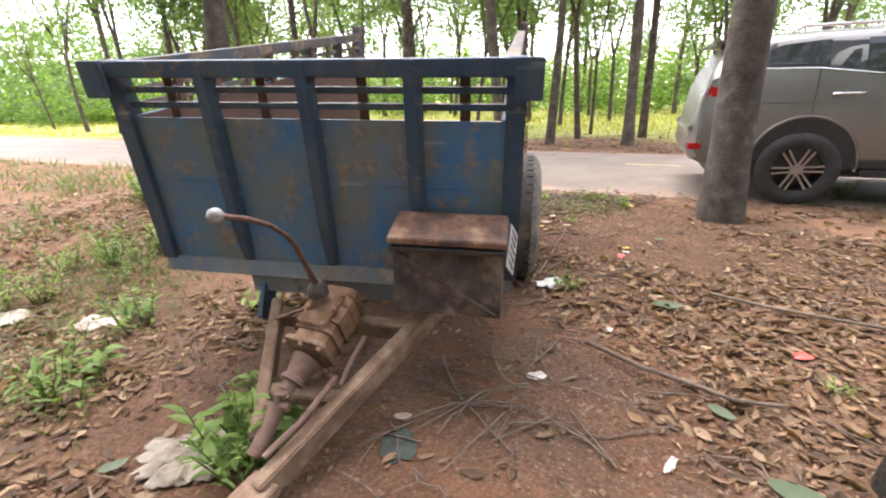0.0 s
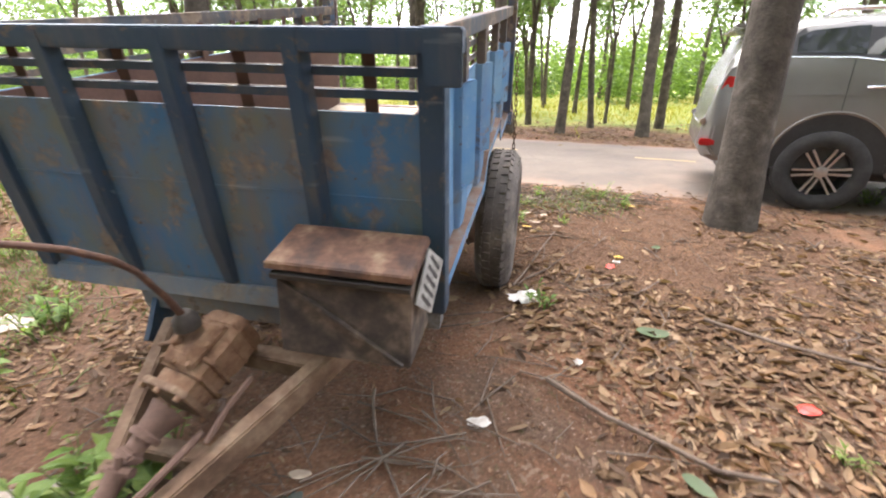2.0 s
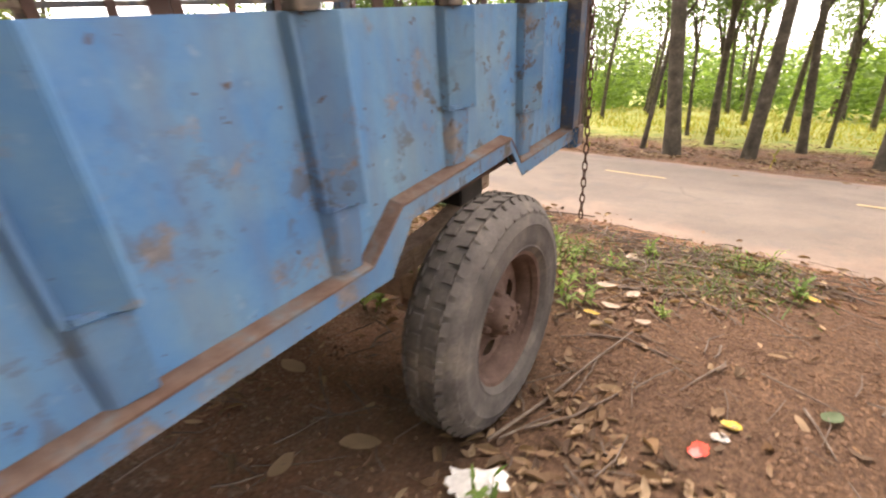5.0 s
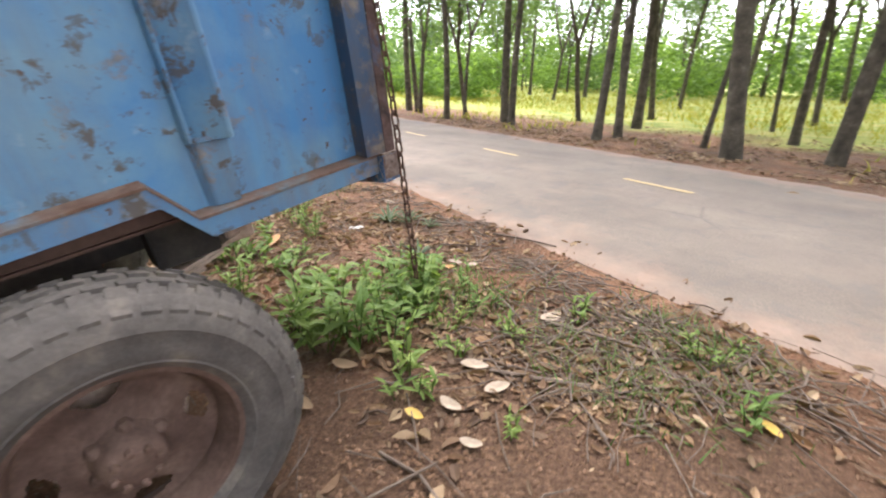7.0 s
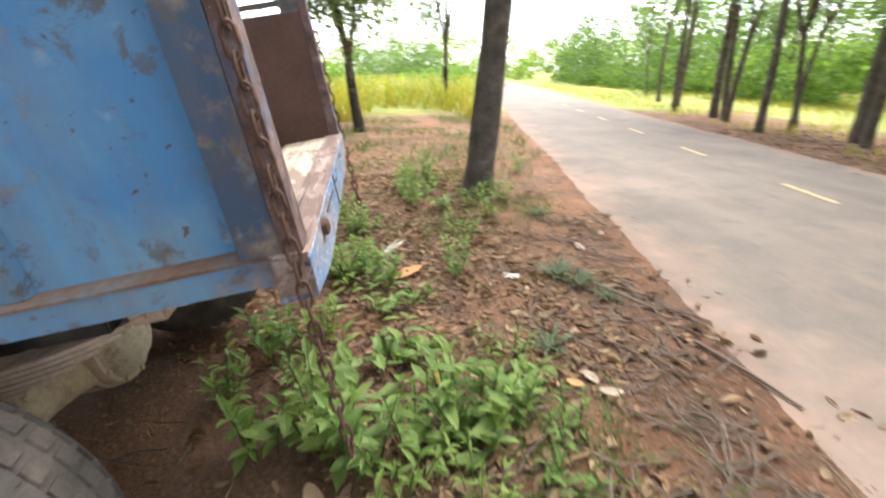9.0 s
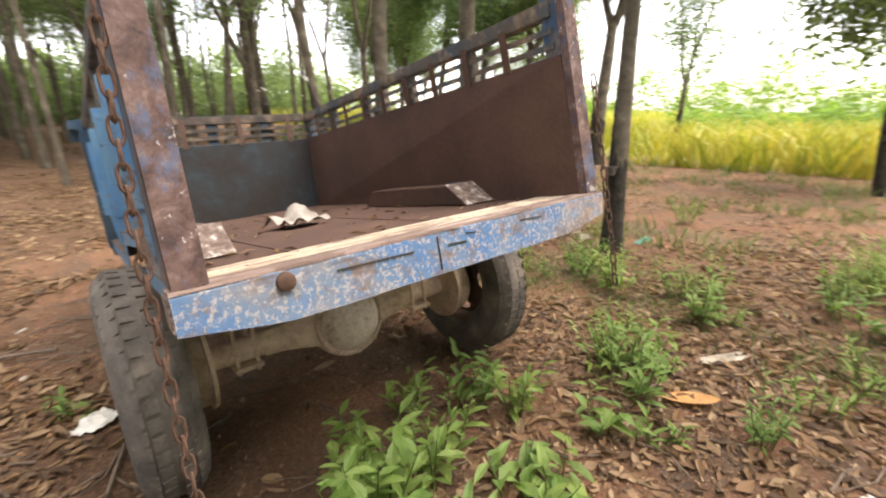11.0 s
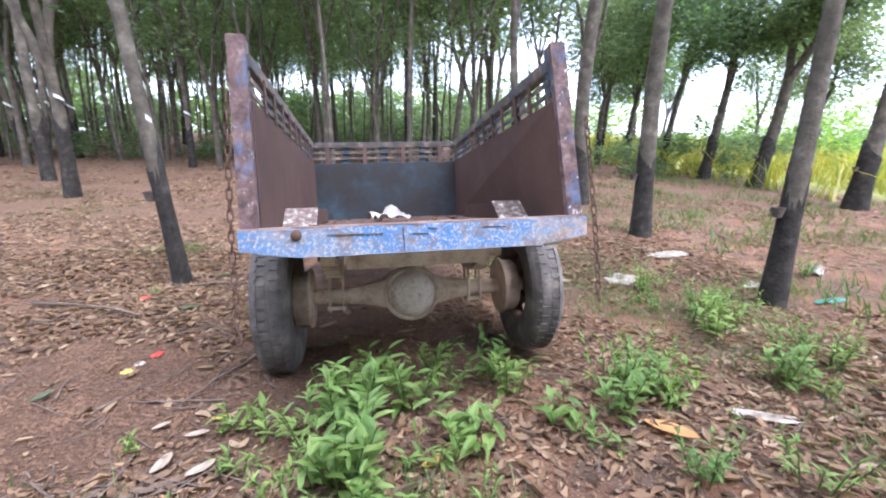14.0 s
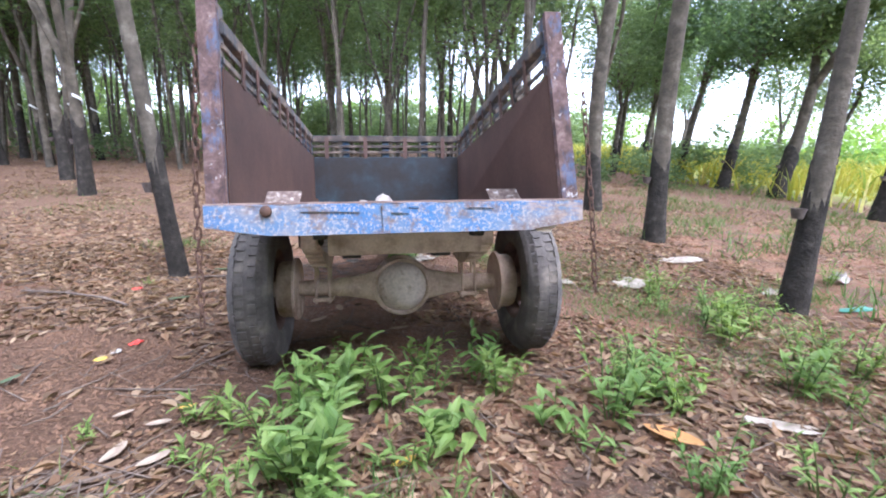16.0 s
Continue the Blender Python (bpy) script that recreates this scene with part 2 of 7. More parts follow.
RIM_RUST = plain_mat("rusty_wheel_steel", [(0.3, (0.10, 0.056, 0.040)), (0.55, (0.175, 0.105, 0.077)), (0.75, (0.27, 0.175, 0.13))], 9.0, 0.85, 0.1, 0.4, 70.0)
CHAIN = plain_mat("rusty_chain_steel", [(0.3, (0.075, 0.042, 0.03)), (0.7, (0.16, 0.085, 0.055))], 30.0, 0.8, 0.3, 0.3, 90.0)
SPECK = plain_mat("speckled_flaking_plate", [(0.40, (0.11, 0.07, 0.055)), (0.56, (0.22, 0.17, 0.14)), (0.66, (0.60, 0.56, 0.52))], 26.0, 0.8, 0.0, 0.5, 60.0)
KNOB = plain_mat("scuffed_grey_knob", [(0.35, (0.15, 0.14, 0.125)), (0.65, (0.30, 0.285, 0.26))], 30.0, 0.45, 0.0, 0.2, 90.0)
PLATE_W = plain_mat("scratched_white_plate", [(0.35, (0.26, 0.25, 0.23)), (0.65, (0.44, 0.42, 0.39))], 20.0, 0.6, 0.0, 0.1, 90.0)
BAR_BLACK = plain_mat("faded_black_bar", [(0.3, (0.03, 0.03, 0.03)), (0.7, (0.06, 0.055, 0.05))], 30.0, 0.7)
BARK = plain_mat("pale_rubber_tree_bark", [(0.3, (0.060, 0.051, 0.039)), (0.55, (0.125, 0.105, 0.079)), (0.75, (0.225, 0.195, 0.148))], 5.0, 0.95, 0.0, 0.8, 28.0, 0.02, spec=0.15)
BARK_BROWN = plain_mat("brown_roadside_bark", [(0.3, (0.055, 0.046, 0.038)), (0.55, (0.105, 0.090, 0.073)), (0.75, (0.185, 0.160, 0.130))], 6.0, 0.95, 0.0, 0.55, 30.0, 0.02, spec=0.15)
BARK_DARK = plain_mat("dark_tapped_bark", [(0.3, (0.022, 0.019, 0.016)), (0.55, (0.044, 0.038, 0.031)), (0.75, (0.096, 0.082, 0.066))], 8.0, 0.95, 0.0, 0.9, 30.0, 0.02, spec=0.15)
CUP = plain_mat("dirty_clay_cup", [(0.3, (0.07, 0.055, 0.045)), (0.7, (0.14, 0.11, 0.09))], 20.0, 0.8)
GUARD = plain_mat("white_plastic_guard", [(0.3, (0.55, 0.53, 0.48)), (0.7, (0.75, 0.73, 0.68))], 12.0, 0.5)
TWIG = plain_mat("dry_twig_bark", [(0.3, (0.090, 0.061, 0.044)), (0.6, (0.166, 0.122, 0.089)), (0.8, (0.270, 0.210, 0.161))], 12.0, 0.9, 0.0, 0.6, 60.0)
PLASTIC = plain_mat("crumpled_white_plastic", [(0.3, (0.150, 0.111, 0.072)), (0.5, (0.270, 0.218, 0.158)), (0.68, (0.405, 0.355, 0.281))], 11.0, 0.5, 0.0, 0.5, 30.0)
WHITE = plain_mat("torn_white_paper", [(0.3, (0.344, 0.304, 0.257)), (0.7, (0.541, 0.504, 0.452))], 22.0, 0.8)
RED = plain_mat("red_wrapper_foil", [(0.3, (0.55, 0.035, 0.025)), (0.7, (0.70, 0.09, 0.05))], 15.0, 0.35)
YELLOW = plain_mat("yellow_print", [(0.3, (0.65, 0.42, 0.03)), (0.7, (0.75, 0.55, 0.08))], 15.0, 0.5)
GREEN_BAG = plain_mat("green_plastic_net", [(0.3, (0.018, 0.121, 0.075)), (0.7, (0.042, 0.187, 0.125))], 15.0, 0.5)
DARK_BAG = plain_mat("dark_green_cloth", [(0.3, (0.025, 0.032, 0.025)), (0.7, (0.05, 0.062, 0.048))], 18.0, 0.8, 0.0, 0.6)
STONE = plain_mat("pale_field_stone", [(0.3, (0.22, 0.19, 0.16)), (0.7, (0.42, 0.38, 0.34))], 9.0, 0.9, 0.0, 0.6, 40.0)
LITTER = leaf_mat("dry_leaf_litter", [(0.070, 0.043, 0.028), (0.140, 0.085, 0.052), (0.232, 0.139, 0.076), (0.091, 0.055, 0.034), (0.306, 0.201, 0.114), (0.165, 0.093, 0.049), (0.414, 0.298, 0.185), (0.199, 0.109, 0.053), (0.248, 0.165, 0.099), (0.075, 0.046, 0.029), (0.273, 0.153, 0.076), (0.355, 0.245, 0.148)], 0.22, rough=0.75)
CROWN = leaf_mat("rubber_tree_foliage", [(0.114, 0.162, 0.090), (0.168, 0.234, 0.126), (0.222, 0.294, 0.162), (0.138, 0.198, 0.106)], 0.68, True)
CROWN_LIGHT = leaf_mat("bright_shrub_foliage", [(0.15, 0.23, 0.05), (0.23, 0.34, 0.08), (0.30, 0.42, 0.11), (0.18, 0.28, 0.065)], 0.6, True)
CROWN_YOUNG = leaf_mat("young_sunlit_foliage", [(0.095, 0.155, 0.050), (0.145, 0.225, 0.075), (0.19, 0.28, 0.10), (0.115, 0.18, 0.06)], 0.6, True)
WEED = leaf_mat("fresh_weed_leaf", [(0.154, 0.243, 0.058), (0.222, 0.329, 0.089), (0.314, 0.421, 0.131), (0.142, 0.221, 0.058)], 0.5, True)
GRASS = leaf_mat("yellow_green_grass", [(0.34, 0.36, 0.055), (0.46, 0.41, 0.06), (0.24, 0.32, 0.05), (0.50, 0.41, 0.10), (0.37, 0.37, 0.06)], 0.45)
GRASS_GREEN = leaf_mat("low_green_grass", [(0.075, 0.15, 0.035), (0.12, 0.19, 0.05), (0.19, 0.20, 0.07)], 0.4)
YLEAF = leaf_mat("yellow_fallen_leaf", [(0.55, 0.34, 0.05), (0.62, 0.42, 0.09)], 0.2)
OLEAF = leaf_mat("orange_fallen_leaf", [(0.48, 0.22, 0.07), (0.55, 0.29, 0.11)], 0.2)
GLEAF = leaf_mat("green_fallen_leaf", [(0.075, 0.105, 0.050), (0.105, 0.14, 0.07)], 0.2)

CAR = plain_mat("silver_bronze_car_paint", [(0.3, (0.225, 0.215, 0.20)), (0.7, (0.25, 0.24, 0.222))], 3.0, 0.26, 0.45, 0.0, 200.0, fine=0.96)
CAR_BLACK = plain_mat("black_car_plastic", [(0.3, (0.02, 0.02, 0.02)), (0.7, (0.03, 0.03, 0.03))], 6.0, 0.55)
CAR_TYRE = plain_mat("car_tyre_rubber", [(0.3, (0.028, 0.027, 0.026)), (0.7, (0.05, 0.048, 0.045))], 9.0, 0.85)
ALLOY = plain_mat("machined_alloy", [(0.3, (0.46, 0.45, 0.45)), (0.7, (0.54, 0.53, 0.53))], 8.0, 0.3, 0.9, 0.0)
CHROME = plain_mat("chrome_trim", [(0.3, (0.75, 0.75, 0.75)), (0.7, (0.80, 0.80, 0.80))], 4.0, 0.12, 1.0, 0.0)
TAIL = plain_mat("red_lamp_lens", [(0.3, (0.42, 0.012, 0.012)), (0.7, (0.50, 0.02, 0.02))], 8.0, 0.15)
CAR_GLASS, _nt, _b = node_mat("tinted_car_glass")
_b.inputs["Base Color"].default_value = (0.012, 0.014, 0.016, 1)
_b.inputs["Roughness"].default_value = 0.05
_b.inputs["Specular IOR Level"].default_value = 0.6

# ground: red-brown soil, humus, gravelly crumbs, green ground cover past the road and on the field
GROUND, nt, b = node_mat("red_brown_soil")
v = coords(nt, True)
soil = ramp(nt, noise_fac(nt, v, 0.9, 6.0, 0.65), [(0.32, (0.150, 0.076, 0.044)), (0.5, (0.238, 0.120, 0.067)), (0.68, (0.332, 0.177, 0.102))])
humus = ramp(nt, noise_fac(nt, v, 1.6, 7.0, 0.7, 0.5), [(0.44, (0, 0, 0)), (0.62, (0.7, 0.7, 0.7))])
soil = mix(nt, humus, soil, (0.125, 0.090, 0.064))
crumb = noise_fac(nt, v, 55.0, 4.0, 0.6)
soil = mix(nt, 1.0, soil, ramp(nt, crumb, [(0.3, (0.55, 0.55, 0.55)), (0.62, (1.05, 1.05, 1.05))]), "MULTIPLY")
fleck = noise_fac(nt, v, 21.0, 2.0, 0.5)
soil = mix(nt, ramp(nt, noise_fac(nt, v, 33.0, 3.0, 0.6), [(0.60, (0, 0, 0)), (0.68, (0.5, 0.5, 0.5))]), soil, (0.15, 0.135, 0.065))
soil = mix(nt, ramp(nt, noise_fac(nt, v, 75.0, 2.0, 0.5), [(0.64, (0, 0, 0)), (0.70, (0.6, 0.6, 0.6))]), soil, (0.40, 0.31, 0.24))
soil = mix(nt, ramp(nt, fleck, [(0.62, (0, 0, 0)), (0.70, (0.55, 0.55, 0.55))]), soil, (0.30, 0.215, 0.155))
sep = nt.nodes.new("ShaderNodeSeparateXYZ")
nt.links.new(v, sep.inputs[0])


def math_node(op, a, c, clamp=False):
    n = nt.nodes.new("ShaderNodeMath")
    n.operation, n.use_clamp = op, clamp
    for i, w in enumerate((a, c)):
        if hasattr(w, "is_linked"):
            nt.links.new(w, n.inputs[i])
        else:
            n.inputs[i].default_value = w
    return n.outputs[0]


# dark gravelly humus beside the trailer; same darker tone left of it, under plantation rows
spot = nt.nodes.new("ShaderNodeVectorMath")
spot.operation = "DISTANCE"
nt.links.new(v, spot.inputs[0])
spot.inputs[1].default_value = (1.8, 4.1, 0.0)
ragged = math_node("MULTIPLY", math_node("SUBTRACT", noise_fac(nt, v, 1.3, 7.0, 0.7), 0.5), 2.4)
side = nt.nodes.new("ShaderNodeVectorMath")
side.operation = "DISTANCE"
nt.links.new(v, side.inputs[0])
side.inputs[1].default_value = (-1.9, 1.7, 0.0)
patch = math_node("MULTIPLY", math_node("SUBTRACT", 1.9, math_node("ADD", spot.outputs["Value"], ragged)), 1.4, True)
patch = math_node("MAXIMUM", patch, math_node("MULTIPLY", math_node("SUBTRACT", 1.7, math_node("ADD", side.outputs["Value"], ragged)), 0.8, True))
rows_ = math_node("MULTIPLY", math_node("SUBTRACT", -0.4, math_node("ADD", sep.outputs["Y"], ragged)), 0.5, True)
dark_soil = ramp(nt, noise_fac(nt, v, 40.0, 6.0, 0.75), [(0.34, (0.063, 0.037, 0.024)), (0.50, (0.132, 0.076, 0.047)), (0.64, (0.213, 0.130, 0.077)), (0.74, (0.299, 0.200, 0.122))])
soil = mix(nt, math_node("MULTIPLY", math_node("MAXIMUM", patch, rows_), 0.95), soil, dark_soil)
past = math_node("ADD", sep.outputs["Y"], math_node("MULTIPLY", sep.outputs["X"], 0.222))
wob = math_node("MULTIPLY", math_node("SUBTRACT", noise_fac(nt, v, 0.5, 4.0), 0.5), 5.0)
far_side = math_node("MULTIPLY", math_node("SUBTRACT", math_node("ADD", past, wob), 15.0), 0.6, True)
field = math_node("MULTIPLY", math_node("SUBTRACT", math_node("ADD", math_node("MULTIPLY", sep.outputs["X"], -1.0), wob), 13.5), 0.4, True)
green = math_node("MAXIMUM", far_side, field)
gcol = ramp(nt, noise_fac(nt, v, 1.2, 5.0), [(0.35, (0.15, 0.20, 0.05)), (0.55, (0.28, 0.29, 0.08)), (0.7, (0.36, 0.30, 0.12))])
nt.links.new(mix(nt, green, soil, gcol), b.inputs["Base Color"])
b.inputs["Roughness"].default_value = 0.95
b.inputs["Specular IOR Level"].default_value = 0.2
bump(nt, b, noise_fac(nt, v, 24.0, 8.0, 0.75), 1.0, 0.045)

ROAD, nt, b = node_mat("worn_grey_asphalt")
v = coords(nt, True)
col = ramp(nt, noise_fac(nt, v, 0.7, 5.0), [(0.3, (0.143, 0.119, 0.099)), (0.5, (0.180, 0.149, 0.122)), (0.7, (0.209, 0.173, 0.140))])
col = mix(nt, 1.0, col, ramp(nt, noise_fac(nt, v, 90.0, 3.0), [(0.3, (0.72, 0.72, 0.72)), (0.7, (1.05, 1.05, 1.05))]), "MULTIPLY")
col = mix(nt, ramp(nt, noise_fac(nt, v, 0.45, 7.0, 0.7), [(0.50, (0, 0, 0)), (0.66, (0.5, 0.5, 0.5))]), col, (0.25, 0.19, 0.15))
col = mix(nt, ramp(nt, noise_fac(nt, v, 2.6, 8.0, 0.75, 0.6), [(0.52, (0, 0, 0)), (0.62, (0.6, 0.6, 0.6))]), col, (0.125, 0.112, 0.10))
along = nt.nodes.new("ShaderNodeMapping")
along.inputs["Rotation"].default_value = (0, 0, 0.2187)
along.inputs["Scale"].default_value = (0.12, 2.2, 1.0)
nt.links.new(v, along.inputs["Vector"])
col = mix(nt, 1.0, col, ramp(nt, noise_fac(nt, along.outputs[0], 1.0, 5.0, 0.6), [(0.35, (0.93, 0.93, 0.93)), (0.65, (1.05, 1.045, 1.035))]), "MULTIPLY")
vor = nt.nodes.new("ShaderNodeTexVoronoi")
vor.feature = "DISTANCE_TO_EDGE"
vor.inputs["Scale"].default_value = 0.9
wv = mix(nt, 0.12, v, add(nt, "ShaderNodeTexNoise", Scale=2.0, Detail=4.0).outputs["Color"])
nt.links.new(wv, vor.inputs["Vector"])
crk = mix(nt, 1.0, ramp(nt, vor.outputs["Distance"], [(0.003, (0.3, 0.3, 0.3)), (0.010, (0, 0, 0))]), ramp(nt, noise_fac(nt, v, 0.35, 3.0), [(0.50, (0, 0, 0)), (0.60, (1, 1, 1))]), "MULTIPLY")
col = mix(nt, crk, col, (0.07, 0.06, 0.05))
sep = nt.nodes.new("ShaderNodeSeparateXYZ")
nt.links.new(v, sep.inputs[0])
across = math_node("ADD", sep.outputs["Y"], math_node("MULTIPLY", sep.outputs["X"], 0.222))
off = math_node("ABSOLUTE", math_node("SUBTRACT", across, 8.73), 0.0)
edge = math_node("MULTIPLY", math_node("SUBTRACT", math_node("ADD", off, math_node("MULTIPLY", math_node("SUBTRACT", noise_fac(nt, v, 1.1, 7.0, 0.72), 0.5), 2.6)), 1.75), 1.6, True)
washed = ramp(nt, noise_fac(nt, v, 3.0, 5.0), [(0.3, (0.205, 0.132, 0.095)), (0.7, (0.29, 0.205, 0.155))])
col = mix(nt, math_node("MULTIPLY", edge, 0.85), col, washed)
nt.links.new(col, b.inputs["Base Color"])
b.inputs["Roughness"].default_value = 0.9
b.inputs["Specular IOR Level"].default_value = 0.25
bump(nt, b, noise_fac(nt, v, 120.0, 3.0), 0.3, 0.004)
LINE = plain_mat("faded_yellow_road_paint", [(0.35, (0.38, 0.275, 0.13)), (0.55, (0.45, 0.335, 0.165)), (0.70, (0.25, 0.205, 0.155))], 9.0, 0.8, 0.0, 0.1, 90.0)


# ---- mesh building ----
class Mesh:
    def __init__(self):
        self.v, self.f = [], []

    def put(self, verts, faces):
        k = len(self.v)
        self.v += [tuple(p) for p in verts]
        self.f += [tuple(k + i for i in f) for f in faces]
        return self

    def box(self, x0, x1, y0, y1, z0, z1, m=None):
        vs = [Vector((x, y, z)) for z in (z0, z1) for y in (y0, y1) for x in (x0, x1)]
        if m is not None:
            vs = [m @ p for p in vs]
        return self.put(vs, [(0, 2, 3, 1), (4, 5, 7, 6), (0, 1, 5, 4), (2, 6, 7, 3), (0, 4, 6, 2), (1, 3, 7, 5)])

    def bar(self, a, c, w, h, up=(0, 0, 1)):
        """A square bar from a to c, w wide and h high."""
        a, c = Vector(a), Vector(c)
        d = (c - a).normalized()
        s = d.cross(Vector(up)).normalized()
        u = s.cross(d)
        vs = [p + s * i * w / 2 + u * j * h / 2 for p in (a, c) for i, j in ((-1, -1), (1, -1), (1, 1), (-1, 1))]
        return self.put(vs, [(3, 2, 1, 0), (4, 5, 6, 7), (0, 1, 5, 4), (1, 2, 6, 5), (2, 3, 7, 6), (3, 0, 4, 7)])

    def tube(self, pts, rad, n=8, caps=True):
        pts = [Vector(p) for p in pts]
        rad = rad if isinstance(rad, (list, tuple)) else [rad] * len(pts)
        ref = Vector((0, 0, 1))
        rings = []
        for i, p in enumerate(pts):
            d = (pts[min(i + 1, len(pts) - 1)] - pts[max(i - 1, 0)]).normalized()
            if abs(d.dot(ref)) > 0.95:
                ref = Vector((1, 0, 0)) if abs(d.x) < 0.9 else Vector((0, 1, 0))
            s = d.cross(ref).normalized()
            u = s.cross(d)
            rings.append([p + (s * math.cos(a) + u * math.sin(a)) * rad[i] for a in (2 * math.pi * k / n for k in range(n))])
        vs = [p for r in rings for p in r]
        fs = [(i * n + k, i * n + (k + 1) % n, (i + 1) * n + (k + 1) % n, (i + 1) * n + k) for i in range(len(pts) - 1) for k in range(n)]
        if caps:
            fs += [tuple(range(n - 1, -1, -1)), tuple((len(pts) - 1) * n + k for k in range(n))]
        return self.put(vs, fs)

    def lathe(self, prof, n=32, axis="x", centre=(0, 0, 0), wob=None):
        """prof: (along, radius) pairs turned round an axis."""
        c = Vector(centre)
        vs, m = [], len(prof)
        for k in range(n):
            a = 2 * math.pi * k / n
            for i, (s, r) in enumerate(prof):
                if wob:
                    r += wob(i, k)
                q = (s, r * math.cos(a), r * math.sin(a)) if axis == "x" else (r * math.cos(a), s, r * math.sin(a)) if axis == "y" else (r * math.cos(a), r * math.sin(a), s)
                vs.append(c + Vector(q))
        fs = [(k * m + i, k * m + i + 1, ((k + 1) % n) * m + i + 1, ((k + 1) % n) * m + i) for k in range(n) for i in range(m - 1)]
        return self.put(vs, fs)

    def extrude(self, outline, lo, hi, axis="x"):
        """A flat outline (a, b) given thickness along an axis."""
        def at(a, c, s):
            return (s, a, c) if axis == "x" else (a, s, c) if axis == "y" else (a, c, s)
        n = len(outline)
        vs = [at(a, c, lo) for a, c in outline] + [at(a, c, hi) for a, c in outline]
        fs = [tuple(range(n - 1, -1, -1)), tuple(range(n, 2 * n))] + [(i, (i + 1) % n, n + (i + 1) % n, n + i) for i in range(n)]
        return self.put(vs, fs)

    def data(self, name, mat, smooth=False, bevel=0.0, fix=True):
        me = bpy.data.meshes.new(name)
        me.from_pydata(self.v, [], self.f)
        if fix or bevel:
            bm = bmesh.new()
            bm.from_mesh(me)
            bmesh.ops.remove_doubles(bm, verts=bm.verts, dist=2e-4)
            bmesh.ops.recalc_face_normals(bm, faces=bm.faces)
            if bevel:
                edges = [e for e in bm.edges if len(e.link_faces) == 2 and e.calc_face_angle(0) > 0.6]
                bmesh.ops.bevel(bm, geom=edges, offset=bevel, segments=2, affect="EDGES", clamp_overlap=True)
            bm.to_mesh(me)
            bm.free()
        me.materials.append(mat)
        if smooth:
            me.polygons.foreach_set("use_smooth", [True] * len(me.polygons))
            me.set_sharp_from_angle(angle=radians(40))
        me.update()
        return me


def part(name, mesh, mat, parent, label="", smooth=False, bevel=0.0):
    ob = new(name, mesh.data(name, mat, smooth, bevel))
    ob.parent = parent
    if label:
        tagged(ob, label)
    return ob


def share(name, data, parent, m=None):
    ob = new(name, data)
    ob.parent = parent
    if m is not None:
        ob.matrix_basis = m
    return ob


def thing(name, m, label, category, group="", kind=""):
    ob = new(name)
    ob.empty_display_size = 0.1
    ob.matrix_basis = m
    return tagged(ob, label, category, group, kind)


def solid(name, mesh, mat, label, category, m=None, group="", kind="", smooth=False, bevel=0.0):
    ob = new(name, mesh.data(name, mat, smooth, bevel))
    if m is not None:
        ob.matrix_basis = m
    return tagged(ob, label, category, group, kind)


def raw(name, verts, faces, mat, label, category, kind="stuff", parent=None):
    me = bpy.data.meshes.new(name)
    me.from_pydata(verts, [], faces)
    me.materials.append(mat)
    me.update()
    ob = new(name, me)
    if parent:
        ob.parent = parent
    return tagged(ob, label, category, kind=kind)


ROAD_SLOPE = -0.222


def road_v(x, y):
    """Distance across the road's line; the near edge lies at 6.42, the far one at 11.05."""
    return y - ROAD_SLOPE * x


def gz(x, y):
    """Height of the ground."""
    d = math.hypot(x, y - 3)
    lump = 0.018 * noise.noise((x * 0.9, y * 0.9, 3.1)) + 0.010 * noise.noise((x * 2.7, y * 2.7, 7.7))
    over = max(0.0, min(1.0, (road_v(x, y) - 11.0) / 3.0))
    w = road_v(x, y)
    if 5.9 < w < 11.6:
        lump *= 0.3 if 6.4 < w < 11.1 else 0.6
    far = max(0.0, min(1.0, (d - 10) / 20))
    hollow = ((x + 0.17) / 1.20) ** 2 + ((y - 3.35) / 1.05) ** 2
    if hollow < 3:
        lump -= 0.11 * math.exp(-hollow * hollow)
    for wx in (0.72, -1.10):
        q = ((x - wx) / 0.26) ** 2 + ((y - 3.52) / 0.42) ** 2
        if q < 6:
            lump -= 0.055 * math.exp(-q)
    low_spot = ((x + 4.2) / 2.4) ** 2 + ((y - 2.6) / 1.8) ** 2
    if low_spot < 4:
        lump -= 0.18 * math.exp(-low_spot)
    foot = ((x - 2.2) / 0.9) ** 2 + ((y - 1.35) / 0.7) ** 2
    if foot < 5:
        lump -= 0.12 * math.exp(-foot)
    rise = 0.045 * max(0.0, -y - 2.0) if y > -60 else 2.61
    return lump * (1 - 0.5 * far) - 0.16 * over - (0.012 if 6.55 < w < 10.9 else 0.0) + rise


# ---- ground and road ----
def axis_steps(lo, hi, fine_lo, fine_hi, fine):
    vals = list(np.arange(fine_lo, fine_hi + 1e-6, fine))
    step, a = fine, fine_hi
    while a < hi:
        step *= 1.25
        a += step
        vals.append(min(a, hi))
    step, a = fine, fine_lo
    while a > lo:
        step *= 1.25
        a -= step
        vals.insert(0, max(a, lo))
    return vals


